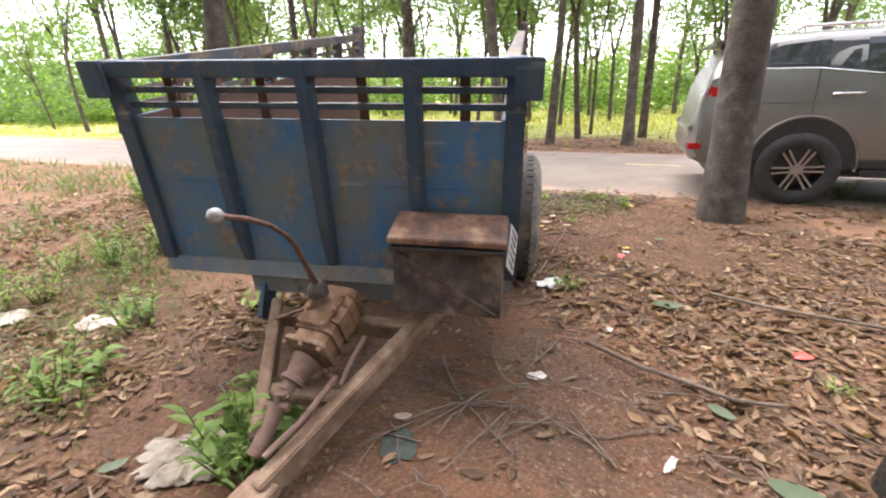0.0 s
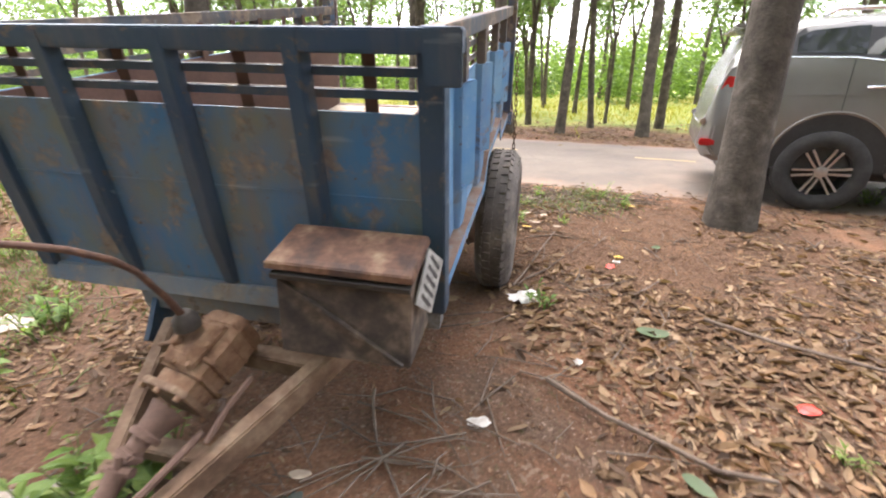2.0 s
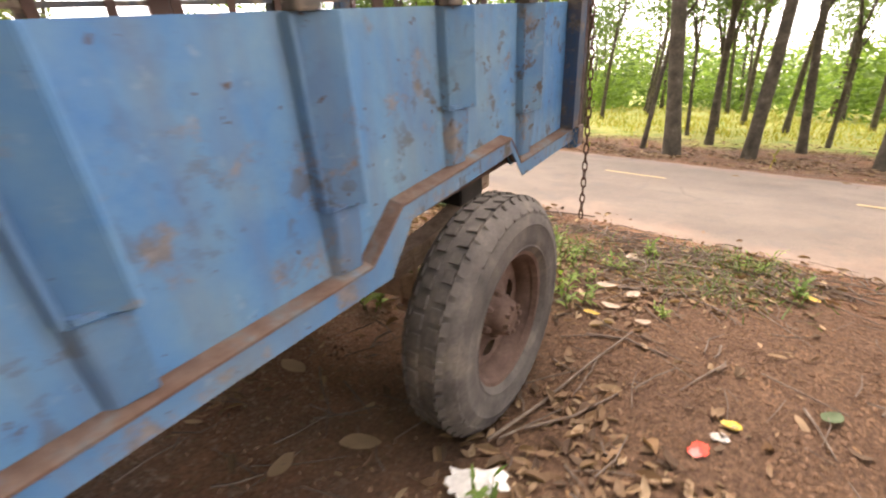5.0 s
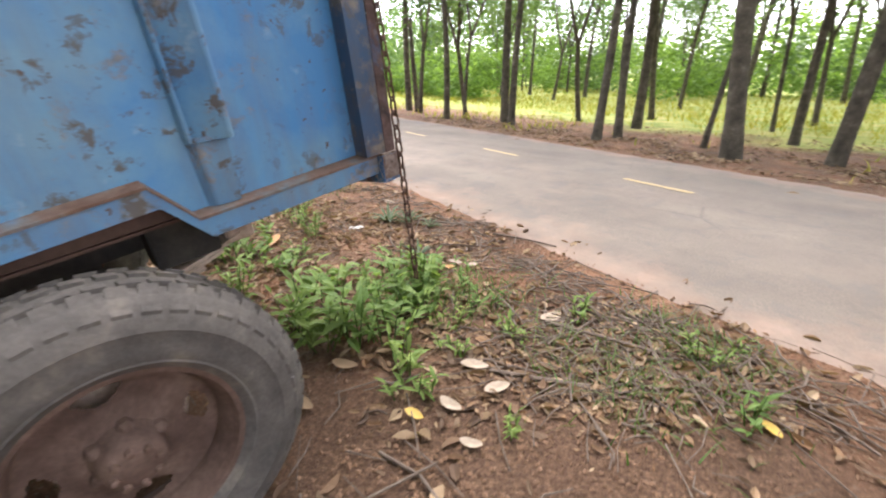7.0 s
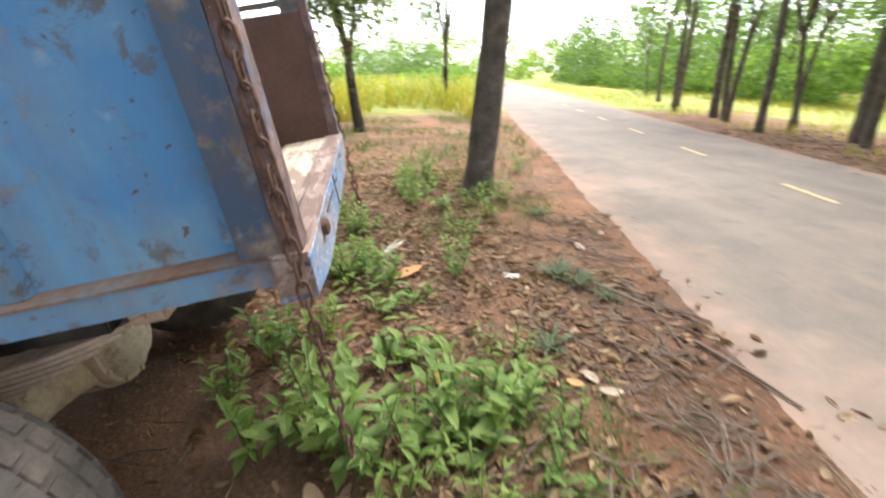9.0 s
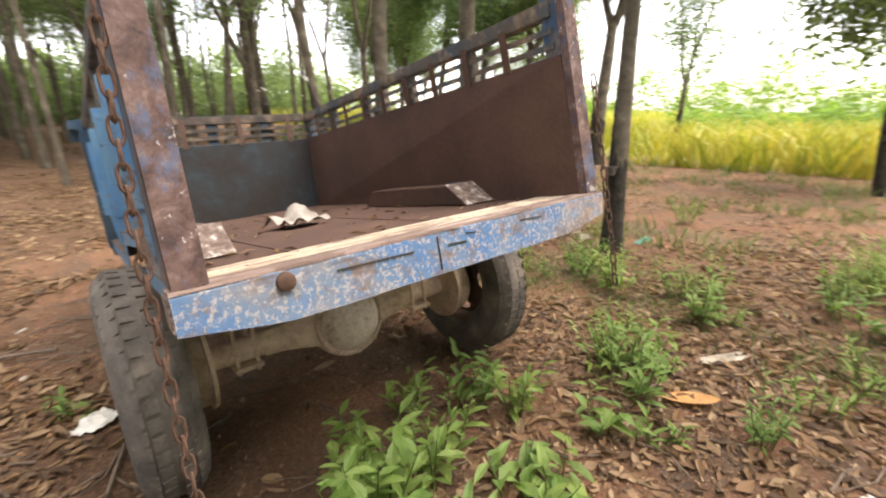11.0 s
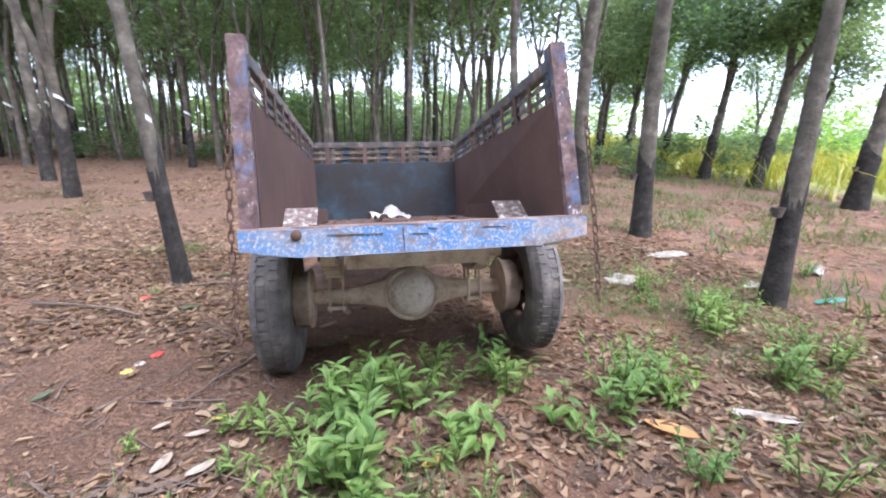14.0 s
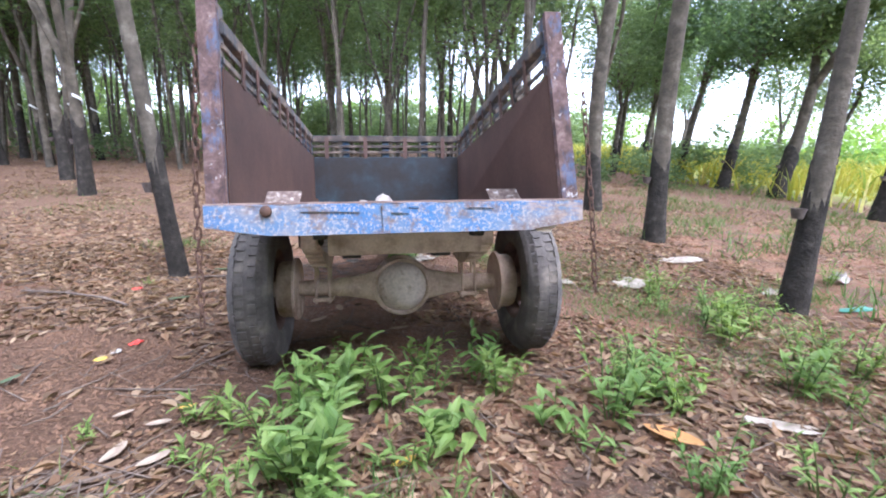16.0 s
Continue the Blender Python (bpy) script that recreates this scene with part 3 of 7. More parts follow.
xs, ys = axis_steps(-900, 900, -7.0, 7.0, 0.11), axis_steps(-900, 900, -2.0, 12.5, 0.11)
gv = [(x, y, gz(x, y)) for y in ys for x in xs]
gf = [(j * len(xs) + i, j * len(xs) + i + 1, (j + 1) * len(xs) + i + 1, (j + 1) * len(xs) + i) for j in range(len(ys) - 1) for i in range(len(xs) - 1)]
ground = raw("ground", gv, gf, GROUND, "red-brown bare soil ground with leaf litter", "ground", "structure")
ground.data.polygons.foreach_set("use_smooth", [True] * len(ground.data.polygons))

road = Mesh()
rx = [-260 + 4 * i for i in range(60)] + [-20 + 0.5 * i for i in range(81)] + [20 + 4 * i for i in range(1, 61)]
rows_across = [6.42, 6.5, 7.6, 8.7, 9.9, 10.97, 11.05]
crown = [-0.035, 0.002, 0.022, 0.030, 0.022, -0.004, -0.045]
rv = []
for x in rx:
    for k, (w, h) in enumerate(zip(rows_across, crown)):
        jag = (0.10 * noise.noise((x * 0.7, k * 3.3, 1.0)) + 0.05 * noise.noise((x * 3.1, k, 5.0))) if k in (0, 1, 5, 6) else 0.0
        if abs(x) > 20:
            jag *= 2
        rv.append((x, w + jag + ROAD_SLOPE * x, h))
nr = len(rows_across)
road.put(rv, [(i * nr + k, (i + 1) * nr + k, (i + 1) * nr + k + 1, i * nr + k + 1) for i in range(len(rx) - 1) for k in range(nr - 1)])
road_ob = solid("road", road, ROAD, "narrow worn grey asphalt road with ragged edges", "road", kind="structure", smooth=True)

dash = Mesh()
for i in range(8):
    for k in range(3):
        dash.put([(-0.52 + 0.13 * i, -0.045 + 0.045 * k + 0.006 * math.sin(i * 2.1 + k), 0)], [])
dash.f = [(i * 3 + k, (i + 1) * 3 + k, (i + 1) * 3 + k + 1, i * 3 + k + 1) for i in range(7) for k in range(2)]
dash_data = dash.data("road_marking", LINE)
for k in range(-15, 8):
    x = 0.20 + 2.87 * k
    share("road_marking", dash_data, road_ob, pose(x, 9.10 - 0.228 * x, 0.0345, 0, 0, math.degrees(math.atan(-0.228))))

# ---- trailer ----
W, LEN = 0.832, 2.78
trailer = thing("farm_trailer", pose(-0.158, 1.737, 0.582, 8.2, 1.4, 0) @ Matrix.Diagonal((0.994, 1.025, 1.0, 1.0)), "old worn blue steel two-wheeled farm trailer tipped onto its drawbar", "trailer")

LOW = [(0.0, -0.012), (1.21, -0.055), (1.33, 0.092), (2.00, 0.118), (2.10, -0.008), (LEN, 0.0)]
LEDGE_LINE = [(0.0, 0.050), (1.14, 0.025), (1.29, 0.155), (1.985, 0.185), (2.08, 0.060), (LEN, 0.070)]


def side_outline(lo, top):
    pts = [(min(vv, 2.731), ww + lo) for vv, ww in LEDGE_LINE]
    return pts + [(2.731, top), (0.0, top)]


for s in (1, -1):
    part("side_panel", Mesh().extrude(side_outline(-0.02, 0.665), s * 0.776, s * 0.782), BLUE, trailer, "outer blue painted side panel")
    part("side_lining", Mesh().extrude(side_outline(-0.015, 0.662), s * 0.766, s * 0.7725), RUST_IN, trailer, "rusted brown inner side sheet")
    # folded bottom flange that steps over the wheel
    fl, ld = Mesh(), Mesh()
    for (a0, b0), (a1, b1), (v0, w0), (v1, w1) in zip(LOW, LOW[1:], LEDGE_LINE, LEDGE_LINE[1:]):
        fl.put([(s * W, a0, b0), (s * W, a1, b1), (s * W, v1, w1 - 0.002), (s * W, v0, w0 - 0.002),
                (s * 0.826, a0, b0), (s * 0.826, a1, b1), (s * 0.826, v1, w1 - 0.004), (s * 0.826, v0, w0 - 0.004)],
               [(0, 1, 2, 3), (4, 7, 6, 5), (0, 4, 5, 1), (3, 2, 6, 7)])
        ld.put([(s * 0.783, v0, w0 + 0.008), (s * 0.783, v1, w1 + 0.008), (s * 0.835, v1, w1), (s * 0.835, v0, w0),
                (s * 0.783, v0, w0 - 0.006), (s * 0.783, v1, w1 - 0.006), (s * 0.835, v1, w1 - 0.008), (s * 0.835, v0, w0 - 0.008)],
               [(0, 1, 2, 3), (4, 7, 6, 5), (3, 2, 6, 7), (0, 4, 5, 1)])
    part("bottom_flange", fl, FLANGE, trailer, "folded blue bottom flange over the wheel")
    part("flange_ledge", ld, LEDGE, trailer, "rust-stained ledge along the flange")
    # folded ribs, tapering inwards at the foot
    for vc in (0.54, 1.08, 1.63, 2.17):
        foot = float(np.interp(vc, [p[0] for p in LEDGE_LINE], [p[1] for p in LEDGE_LINE])) + 0.004
        tip = foot + 0.19
        h = 0.036
        # a folded wedge: its worn rear lip stands proud, its foot is hammered flat onto the ledge
        sec = ((-0.052, 0.000), (-0.047, 0.032), (-0.038, 0.032), (-0.032, 0.004), (0.050, 0.072), (0.062, 0.068), (0.064, 0.0))
        rb = Mesh()
        for w in (tip, tip + 0.03, 0.662):
            rb.v += [(s * (0.783 + d), vc + q, w) for q, d in sec]
        n6 = len(sec)
        rb.f = [(i * n6 + k, i * n6 + k + 1, (i + 1) * n6 + k + 1, (i + 1) * n6 + k) for i in range(2) for k in range(n6 - 1)] + [tuple(range(n6 - 1, -1, -1)), tuple(2 * n6 + k for k in range(n6))]
        part("rib", rb, BLUE, trailer, bevel=0.003)
        ft = Mesh()
        for w, k in ((foot, 0.55), (foot + 0.10, 0.85), (tip + 0.012, 0.92)):
            ft.v += [(s * (0.783 + d * k), vc + q * (0.72 + 0.28 * k), w) for q, d in ((-0.050, 0.0), (-0.030, 0.036), (0.048, 0.050), (0.056, 0.0))]
        ft.f = [(i * 4 + k, i * 4 + k + 1, i * 4 + k + 5, i * 4 + k + 4) for i in range(2) for k in range(3)] + [(3, 2, 1, 0), (8, 9, 10, 11)]
        part("rib_foot", ft, FLANGE, trailer, "scraped flattened foot of the rib", bevel=0.003)
        part("rib_head", Mesh().box(*sorted((s * 0.783, s * 0.824)), vc - h, vc + h, 0.6625, 0.878), RAIL, trailer, "dark rusted upper end of the rib", bevel=0.004)
    # corner posts
    part("corner_post", Mesh().extrude([(-0.03, -0.01), (0.045, -0.01), (0.045, 0.882), (-0.03, 0.882)], s * 0.783, s * 0.856), BLUE_DARK, trailer, bevel=0.004)
    rp = Mesh().extrude([(2.648, 0.075), (2.731, 0.075), (2.731, 0.94), (2.648, 0.94)], s * 0.783, s * 0.851)
    part("rear_post", rp, EDGE_BLUE, trailer, "dark blue rust-streaked rear corner post")
    re = Mesh().extrude([(2.732, -0.03), (2.775, -0.03), (2.768, 0.94), (2.735, 0.94)], s * 0.774, s * 0.852)
    part("rear_edge_plate", re, EDGE, trailer, "rusty rear edge plate of the side wall")
    # slatted rail above the panels
    for w0, w1 in ((0.692, 0.716), (0.753, 0.776)):
        part("side_slat", Mesh().box(*sorted((s * 0.772, s * 0.780)), 0.02, 2.70, w0, w1), RAIL, trailer)
    part("side_top_rail", Mesh().box(*sorted((s * 0.766, s * 0.826)), -0.03, 2.70, 0.815, 0.878), RAIL, trailer, bevel=0.004)
    for vc in np.linspace(0.27, 2.44, 9):
        part("slat_strap", Mesh().box(*sorted((s * 0.758, s * 0.7645)), vc - 0.02, vc + 0.02, 0.65, 0.83), RUST_IN, trailer)

# front board
part("front_panel", Mesh().box(-0.832, 0.832, -0.004, 0.004, 0.0, 0.658), BLUE_FRONT, trailer, "weathered teal-blue front panel with shade in its colour", bevel=0.0)
part("front_lining", Mesh().box(-0.785, 0.785, 0.008, 0.013, 0.05, 0.655), BLUE_IN, trailer, "dark rusted inner face of the front panel")
part("front_seam", Mesh().box(-0.83, 0.83, -0.0075, -0.004, 0.392, 0.398), BLUE_FRONT, trailer)
part("front_sill", Mesh().extrude([(-0.045, -0.064), (0.02, -0.064), (0.02, -0.001), (-0.02, -0.001)], -0.84, 0.84), SILL_PAINT, trailer, "grey-blue folded front sill")
part("front_cross_beam", Mesh().extrude([(-0.03, -0.160), (0.05, -0.160), (0.05, -0.066), (-0.03, -0.066)], -0.405, 0.56), SILL_PAINT, trailer, "grey-blue channel under the front", bevel=0.004)
for u in (-0.405, 0.017, 0.435):
    rb = Mesh()
    for w0, w1, h0, h1 in ((0.002, 0.22, 0.018, 0.024), (0.22, 0.878, 0.024, 0.024)):
        d0 = -0.02 if w0 < 0.1 else -0.052
        rb.put([(u - h0 - 0.014, -0.004, w0), (u + h0 + 0.014, -0.004, w0), (u - h0, d0, w0), (u + h0, d0, w0),
                (u - h1 - 0.014, -0.004, w1), (u + h1 + 0.014, -0.004, w1), (u - h1, -0.052, w1), (u + h1, -0.052, w1)],
               [(0, 2, 6, 4), (3, 1, 5, 7), (2, 3, 7, 6), (0, 1, 3, 2), (4, 6, 7, 5), (1, 0, 4, 5)])
    part("front_rib", rb, BLUE_DARK, trailer, "dark blue folded front rib", bevel=0.003)
for w0, w1 in ((0.697, 0.720), (0.757, 0.780)):
    part("front_slat", Mesh().box(-0.83, 0.83, -0.008, 0.002, w0, w1), BLUE_DARK, trailer)
for w0, w1 in ((0.696, 0.721), (0.756, 0.781), (0.82, 0.876)):
    part("front_rail_back", Mesh().box(-0.78, 0.78, 0.0165 if w0 > 0.85 else 0.0025, 0.018, w0, w1), BOX_DARK, trailer, "rusted inner strip of the front rail")
part("front_top_rail", Mesh().box(-0.905, 0.905, -0.05, 0.016, 0.818, 0.880), BLUE_DARK, trailer, "dark blue front top rail", bevel=0.005)
for u in (-0.86, 0.86):
    part("rail_end_plate", Mesh().box(u - 0.05, u + 0.05, -0.075, -0.051, 0.745, 0.884), BLUE_DARK, trailer, bevel=0.004)
for u in (-0.6, -0.19, 0.23, 0.63):
    part("slat_strap", Mesh().box(u - 0.02, u + 0.02, 0.0185, 0.0245, 0.64, 0.86), RUST_IN, trailer)

# floor, wheel boxes, rear beam
for k in range(5):
    u0 = -0.763 + k * 0.3052
    part("floor_plate", Mesh().box(u0 + 0.002, u0 + 0.3032, 0.014, 2.60, 0.045 + 0.002 * (k % 2), 0.054 + 0.002 * (k % 2)), RUST_IN, trailer)
for s in (1, -1):
    bx = Mesh().extrude([(1.20, 0.058), (1.30, 0.160), (2.06, 0.160), (2.20, 0.058)], s * 0.57, s * 0.764)
    part("wheel_box", bx, RUST_IN, trailer, "rusted raised box over the wheel", bevel=0.004)
    part("flaking_plate", Mesh().put([(s * 0.565, 2.065, 0.170), (s * 0.762, 2.065, 0.170), (s * 0.762, 2.215, 0.062), (s * 0.565, 2.215, 0.062),
                                      (s * 0.565, 2.065, 0.162), (s * 0.762, 2.065, 0.162), (s * 0.762, 2.21, 0.057), (s * 0.565, 2.21, 0.057)],
                                     [(0, 1, 2, 3), (4, 7, 6, 5), (0, 4, 5, 1), (1, 5, 6, 2), (2, 6, 7, 3), (3, 7, 4, 0)]), SPECK, trailer, "speckled flaking end plate of the wheel box")
beam = Mesh()
us = np.linspace(-0.862, 0.862, 40)
for i, u in enumerate(us):
    low = -0.076 + 0.042 * max(0.0, (abs(u) - 0.60) / 0.26) + 0.004 * noise.noise((u * 6, 1, 1))
    top = 0.066 + 0.004 * noise.noise((u * 7, 4, 2)) + 0.003 * noise.noise((u * 31, 4, 2))
    f = 0.003 * noise.noise((u * 9, 9, 2))
    beam.v += [(u, 2.702, low), (u, 2.782 + f, low + 0.004), (u, 2.785 + f, top - 0.006), (u, 2.776 + f, top), (u, 2.704, top - 0.002)]
n5 = len(us)
beam.f = [(i * 5 + k, i * 5 + (k + 1) % 5, (i + 1) * 5 + (k + 1) % 5, (i + 1) * 5 + k) for i in range(n5 - 1) for k in range(5)] + [(0, 1, 2, 3, 4), tuple((n5 - 1) * 5 + k for k in (4, 3, 2, 1, 0))]
rear_beam = part("rear_beam", beam, BEAM_PAINT, trailer, "flaking pale blue wooden rear beam")
plank = Mesh()
for i, u in enumerate(us):
    plank.v += [(u * 0.885, 2.50 + 0.012 * noise.noise((u * 8, 2, 8)) + 0.008 * noise.noise((u * 29, 2, 8)), 0.066), (u * 0.885, 2.70, 0.068 + 0.003 * noise.noise((u * 20, 7, 2))), (u * 0.885, 2.70, 0.0565), (u * 0.885, 2.50, 0.0565)]
plank.f = [(i * 4 + k, i * 4 + (k + 1) % 4, (i + 1) * 4 + (k + 1) % 4, (i + 1) * 4 + k) for i in range(n5 - 1) for k in range(4)] + [(0, 1, 2, 3), tuple((n5 - 1) * 4 + k for k in (3, 2, 1, 0))]
cap = Mesh()
for i, u in enumerate(us):
    e0, e1 = 0.003 * noise.noise((u * 13, 5, 8)), 0.006 * noise.noise((u * 27, 1, 4))
    cap.v += [(u, 2.7035, 0.0685), (u, 2.7035, 0.0745 + e0), (u, 2.780 + e1, 0.0735 + e0), (u, 2.784 + e1, 0.0655)]
cap.f = [(i * 4 + k, i * 4 + (k + 1) % 4, (i + 1) * 4 + (k + 1) % 4, (i + 1) * 4 + k) for i in range(n5 - 1) for k in range(4)] + [(0, 1, 2, 3), tuple((n5 - 1) * 4 + k for k in (3, 2, 1, 0))]
part("beam_top", cap, BARE, rear_beam, "bare splintered brown top of the beam")
part("beam_end", Mesh().box(0.8625, 0.867, 2.704, 2.782, -0.02, 0.066), BARE, rear_beam, "bare broken wood end", bevel=0.002)
part("splinter", Mesh().extrude([(-0.76, -0.036), (-0.62, -0.052), (-0.65, -0.080), (-0.70, -0.088)], 2.735, 2.765, "y"), PLANK, rear_beam, "pale splintered wood under the beam")
part("rear_plank", plank, PLANK, trailer, "bleached cracked wooden plank behind the beam")
for (u0, u1, w) in ((0.20, 0.46, 0.022), (-0.07, -0.02, 0.034), (-0.42, -0.30, 0.030), (-0.02, 0.06, 0.012)):
    part("crack", Mesh().bar((u0, 2.786, w + 0.002), (u1, 2.786, w + 0.007), 0.004, 0.005), DARK_STEEL, rear_beam)
part("crack", Mesh().bar((0.098, 2.786, -0.058), (0.103, 2.786, 0.052), 0.004, 0.004), DARK_STEEL, rear_beam)
bolt = Mesh().lathe([(2.784, 0.0), (2.784, 0.026), (2.797, 0.024), (2.803, 0.012), (2.803, 0.0)], 12, "y", (0, 0, 0))
bolt.v = [(x + 0.604, y, z + 0.036) for x, y, z in bolt.v]
part("bolt_head", bolt, CHAIN, rear_beam, "rusty round bolt head", smooth=True)

# chassis, springs and axle
AV, AW = 1.698, -0.468
for s in (1, -1):
    part("chassis_rail", Mesh().extrude([(0.03, -0.11), (2.42, -0.11), (2.50, -0.02), (2.50, 0.0), (0.03, 0.0)], s * 0.40, s * 0.46), DARK_STEEL, trailer, "dark oily chassis rail", bevel=0.004)
    spring = Mesh()
    for k in range(6):
        half = 0.56 - 0.075 * k
        pts = [(vv, -0.185 - 0.016 * k - 0.09 * (1 - (vv / 0.56) ** 2) + 0.05) for vv in np.linspace(-half, half, 9)]
        for (a0, b0), (a1, b1) in zip(pts, pts[1:]):
            spring.put([(s * 0.455, AV + a0, b0), (s * 0.555, AV + a0, b0), (s * 0.555, AV + a1, b1), (s * 0.455, AV + a1, b1),
                        (s * 0.455, AV + a0, b0 - 0.013), (s * 0.555, AV + a0, b0 - 0.013), (s * 0.555, AV + a1, b1 - 0.013), (s * 0.455, AV + a1, b1 - 0.013)],
                       [(0, 1, 2, 3), (4, 7, 6, 5), (0, 3, 7, 4), (1, 5, 6, 2), (0, 4, 5, 1), (2, 6, 7, 3)])
    sp = part("leaf_spring", spring, MUD_STEEL, trailer, "muddy stacked leaf spring")
    for e in (-0.56, 0.56):
        part("spring_hanger", Mesh().box(*sorted((s * 0.465, s * 0.545)), AV + e - 0.05, AV + e + 0.05, -0.17, -0.02), MUD_STEEL, sp, bevel=0.006)
    part("spring_bracket", Mesh().box(*sorted((s * 0.46, s * 0.58)), AV + 0.28, AV + 0.48, -0.16, 0.02), DARK_STEEL, sp, bevel=0.006)
    for du in (-0.045, 0.045):
        for dv in (-0.06, 0.06):
            c = s * 0.505 + du
            part("u_bolt", Mesh().tube([(c, AV + dv, -0.22), (c, AV + dv, -0.36), (c, AV + dv, AW - 0.10)], 0.009, 6), MUD_STEEL, sp)
    part("spring_plate", Mesh().box(s * 0.505 - 0.065, s * 0.505 + 0.065, AV - 0.085, AV + 0.085, AW - 0.085, AW - 0.062), MUD_STEEL, sp, bevel=0.004)
part("cross_member", Mesh().extrude([(2.20, -0.205), (2.30, -0.205), (2.30, -0.080), (2.20, -0.080)], -0.47, 0.40), MUD_STEEL, trailer, "pale muddy rear cross member", bevel=0.006)
for vv in (0.5, 1.15):
    part("cross_member", Mesh().box(-0.40, 0.40, vv, vv + 0.08, -0.10, -0.02), DARK_STEEL, trailer)
part("bump_stop", Mesh().box(-0.36, -0.24, 1.70, 1.86, -0.26, -0.02), DARK_STEEL, trailer)
part("bump_stop", Mesh().box(0.24, 0.36, 1.70, 1.86, -0.26, -0.02), DARK_STEEL, trailer)

axle = part("axle", Mesh().lathe([(-0.90, 0.0), (-0.90, 0.05), (-0.66, 0.054), (-0.60, 0.058), (-0.30, 0.060), (0.30, 0.060), (0.56, 0.058), (0.62, 0.054), (0.86, 0.05), (0.86, 0.0)], 24, "x", (0, AV, AW)), MUD_STEEL, trailer, "mud-coated axle tube", smooth=True)
ban = []
for q in np.linspace(-0.44, 0.44, 45):
    arm = 0.062 + 0.090 * max(0.0, 1 - abs(q) / 0.40) ** 1.4
    ring = math.sqrt(max(0.0, 0.205 ** 2 - q * q))
    ban.append((q - 0.03, max(arm, ring)))
banjo = Mesh()
for q, h in ban:
    d = 0.045 + 0.045 * max(0.0, 1 - abs(q + 0.03) / 0.36)
    banjo.v += [(q, AV + a * d, AW + c * h) for a, c in ((-1, -0.7), (-0.7, -1), (0.7, -1), (1, -0.7), (1, 0.7), (0.7, 1), (-0.7, 1), (-1, 0.7))]
banjo.f = [(i * 8 + k, i * 8 + (k + 1) % 8, (i + 1) * 8 + (k + 1) % 8, (i + 1) * 8 + k) for i in range(len(ban) - 1) for k in range(8)] + [tuple(range(8)), tuple((len(ban) - 1) * 8 + k for k in range(7, -1, -1))]
part("banjo_housing", banjo, MUD_STEEL, axle, "mud-coated banjo housing", smooth=True)
part("cover_flange", Mesh().lathe([(AV + 0.06, 0.196), (AV + 0.092, 0.198), (AV + 0.102, 0.192), (AV + 0.104, 0.178), (AV + 0.096, 0.168)], 36, "y", (-0.03, 0, AW)), MUD_STEEL, axle, "raised rim of the differential cover", smooth=True)
part("differential_cover", Mesh().lathe([(AV + 0.085, 0.170), (AV + 0.098, 0.165), (AV + 0.130, 0.148), (AV + 0.158, 0.115), (AV + 0.176, 0.066), (AV + 0.182, 0.0)], 36, "y", (-0.03, 0, AW)), MUD_PALE, axle, "round pale muddy differential cover", smooth=True)
for k in range(10):
    a = 2 * math.pi * (k + 0.4) / 10
    part("cover_bolt", Mesh().lathe([(AV + 0.10, 0.012), (AV + 0.114, 0.011), (AV + 0.116, 0.0)], 6, "y", (-0.03 + 0.182 * math.cos(a), 0, AW + 0.182 * math.sin(a))), MUD_STEEL, axle)
part("torque_housing", Mesh().tube([(-0.03, AV - 0.1, AW), (-0.03, AV - 0.28, AW + 0.01), (-0.03, AV - 0.34, AW + 0.01)], [0.13, 0.07, 0.05], 14), DARK_STEEL, axle, smooth=True)
for s in (1, -1):
    du = 0.04 if s > 0 else -0.075
    part("brake_drum", Mesh().lathe([(s * 0.625, 0.05), (s * 0.63, 0.208), (s * 0.648, 0.213), (s * 0.653, 0.192), (s * 0.73, 0.190), (s * 0.75, 0.178), (s * 0.76, 0.05)], 30, "x", (du, AV, AW)), MUD_STEEL, axle, "muddy ribbed brake drum", smooth=True)

R = 0.470


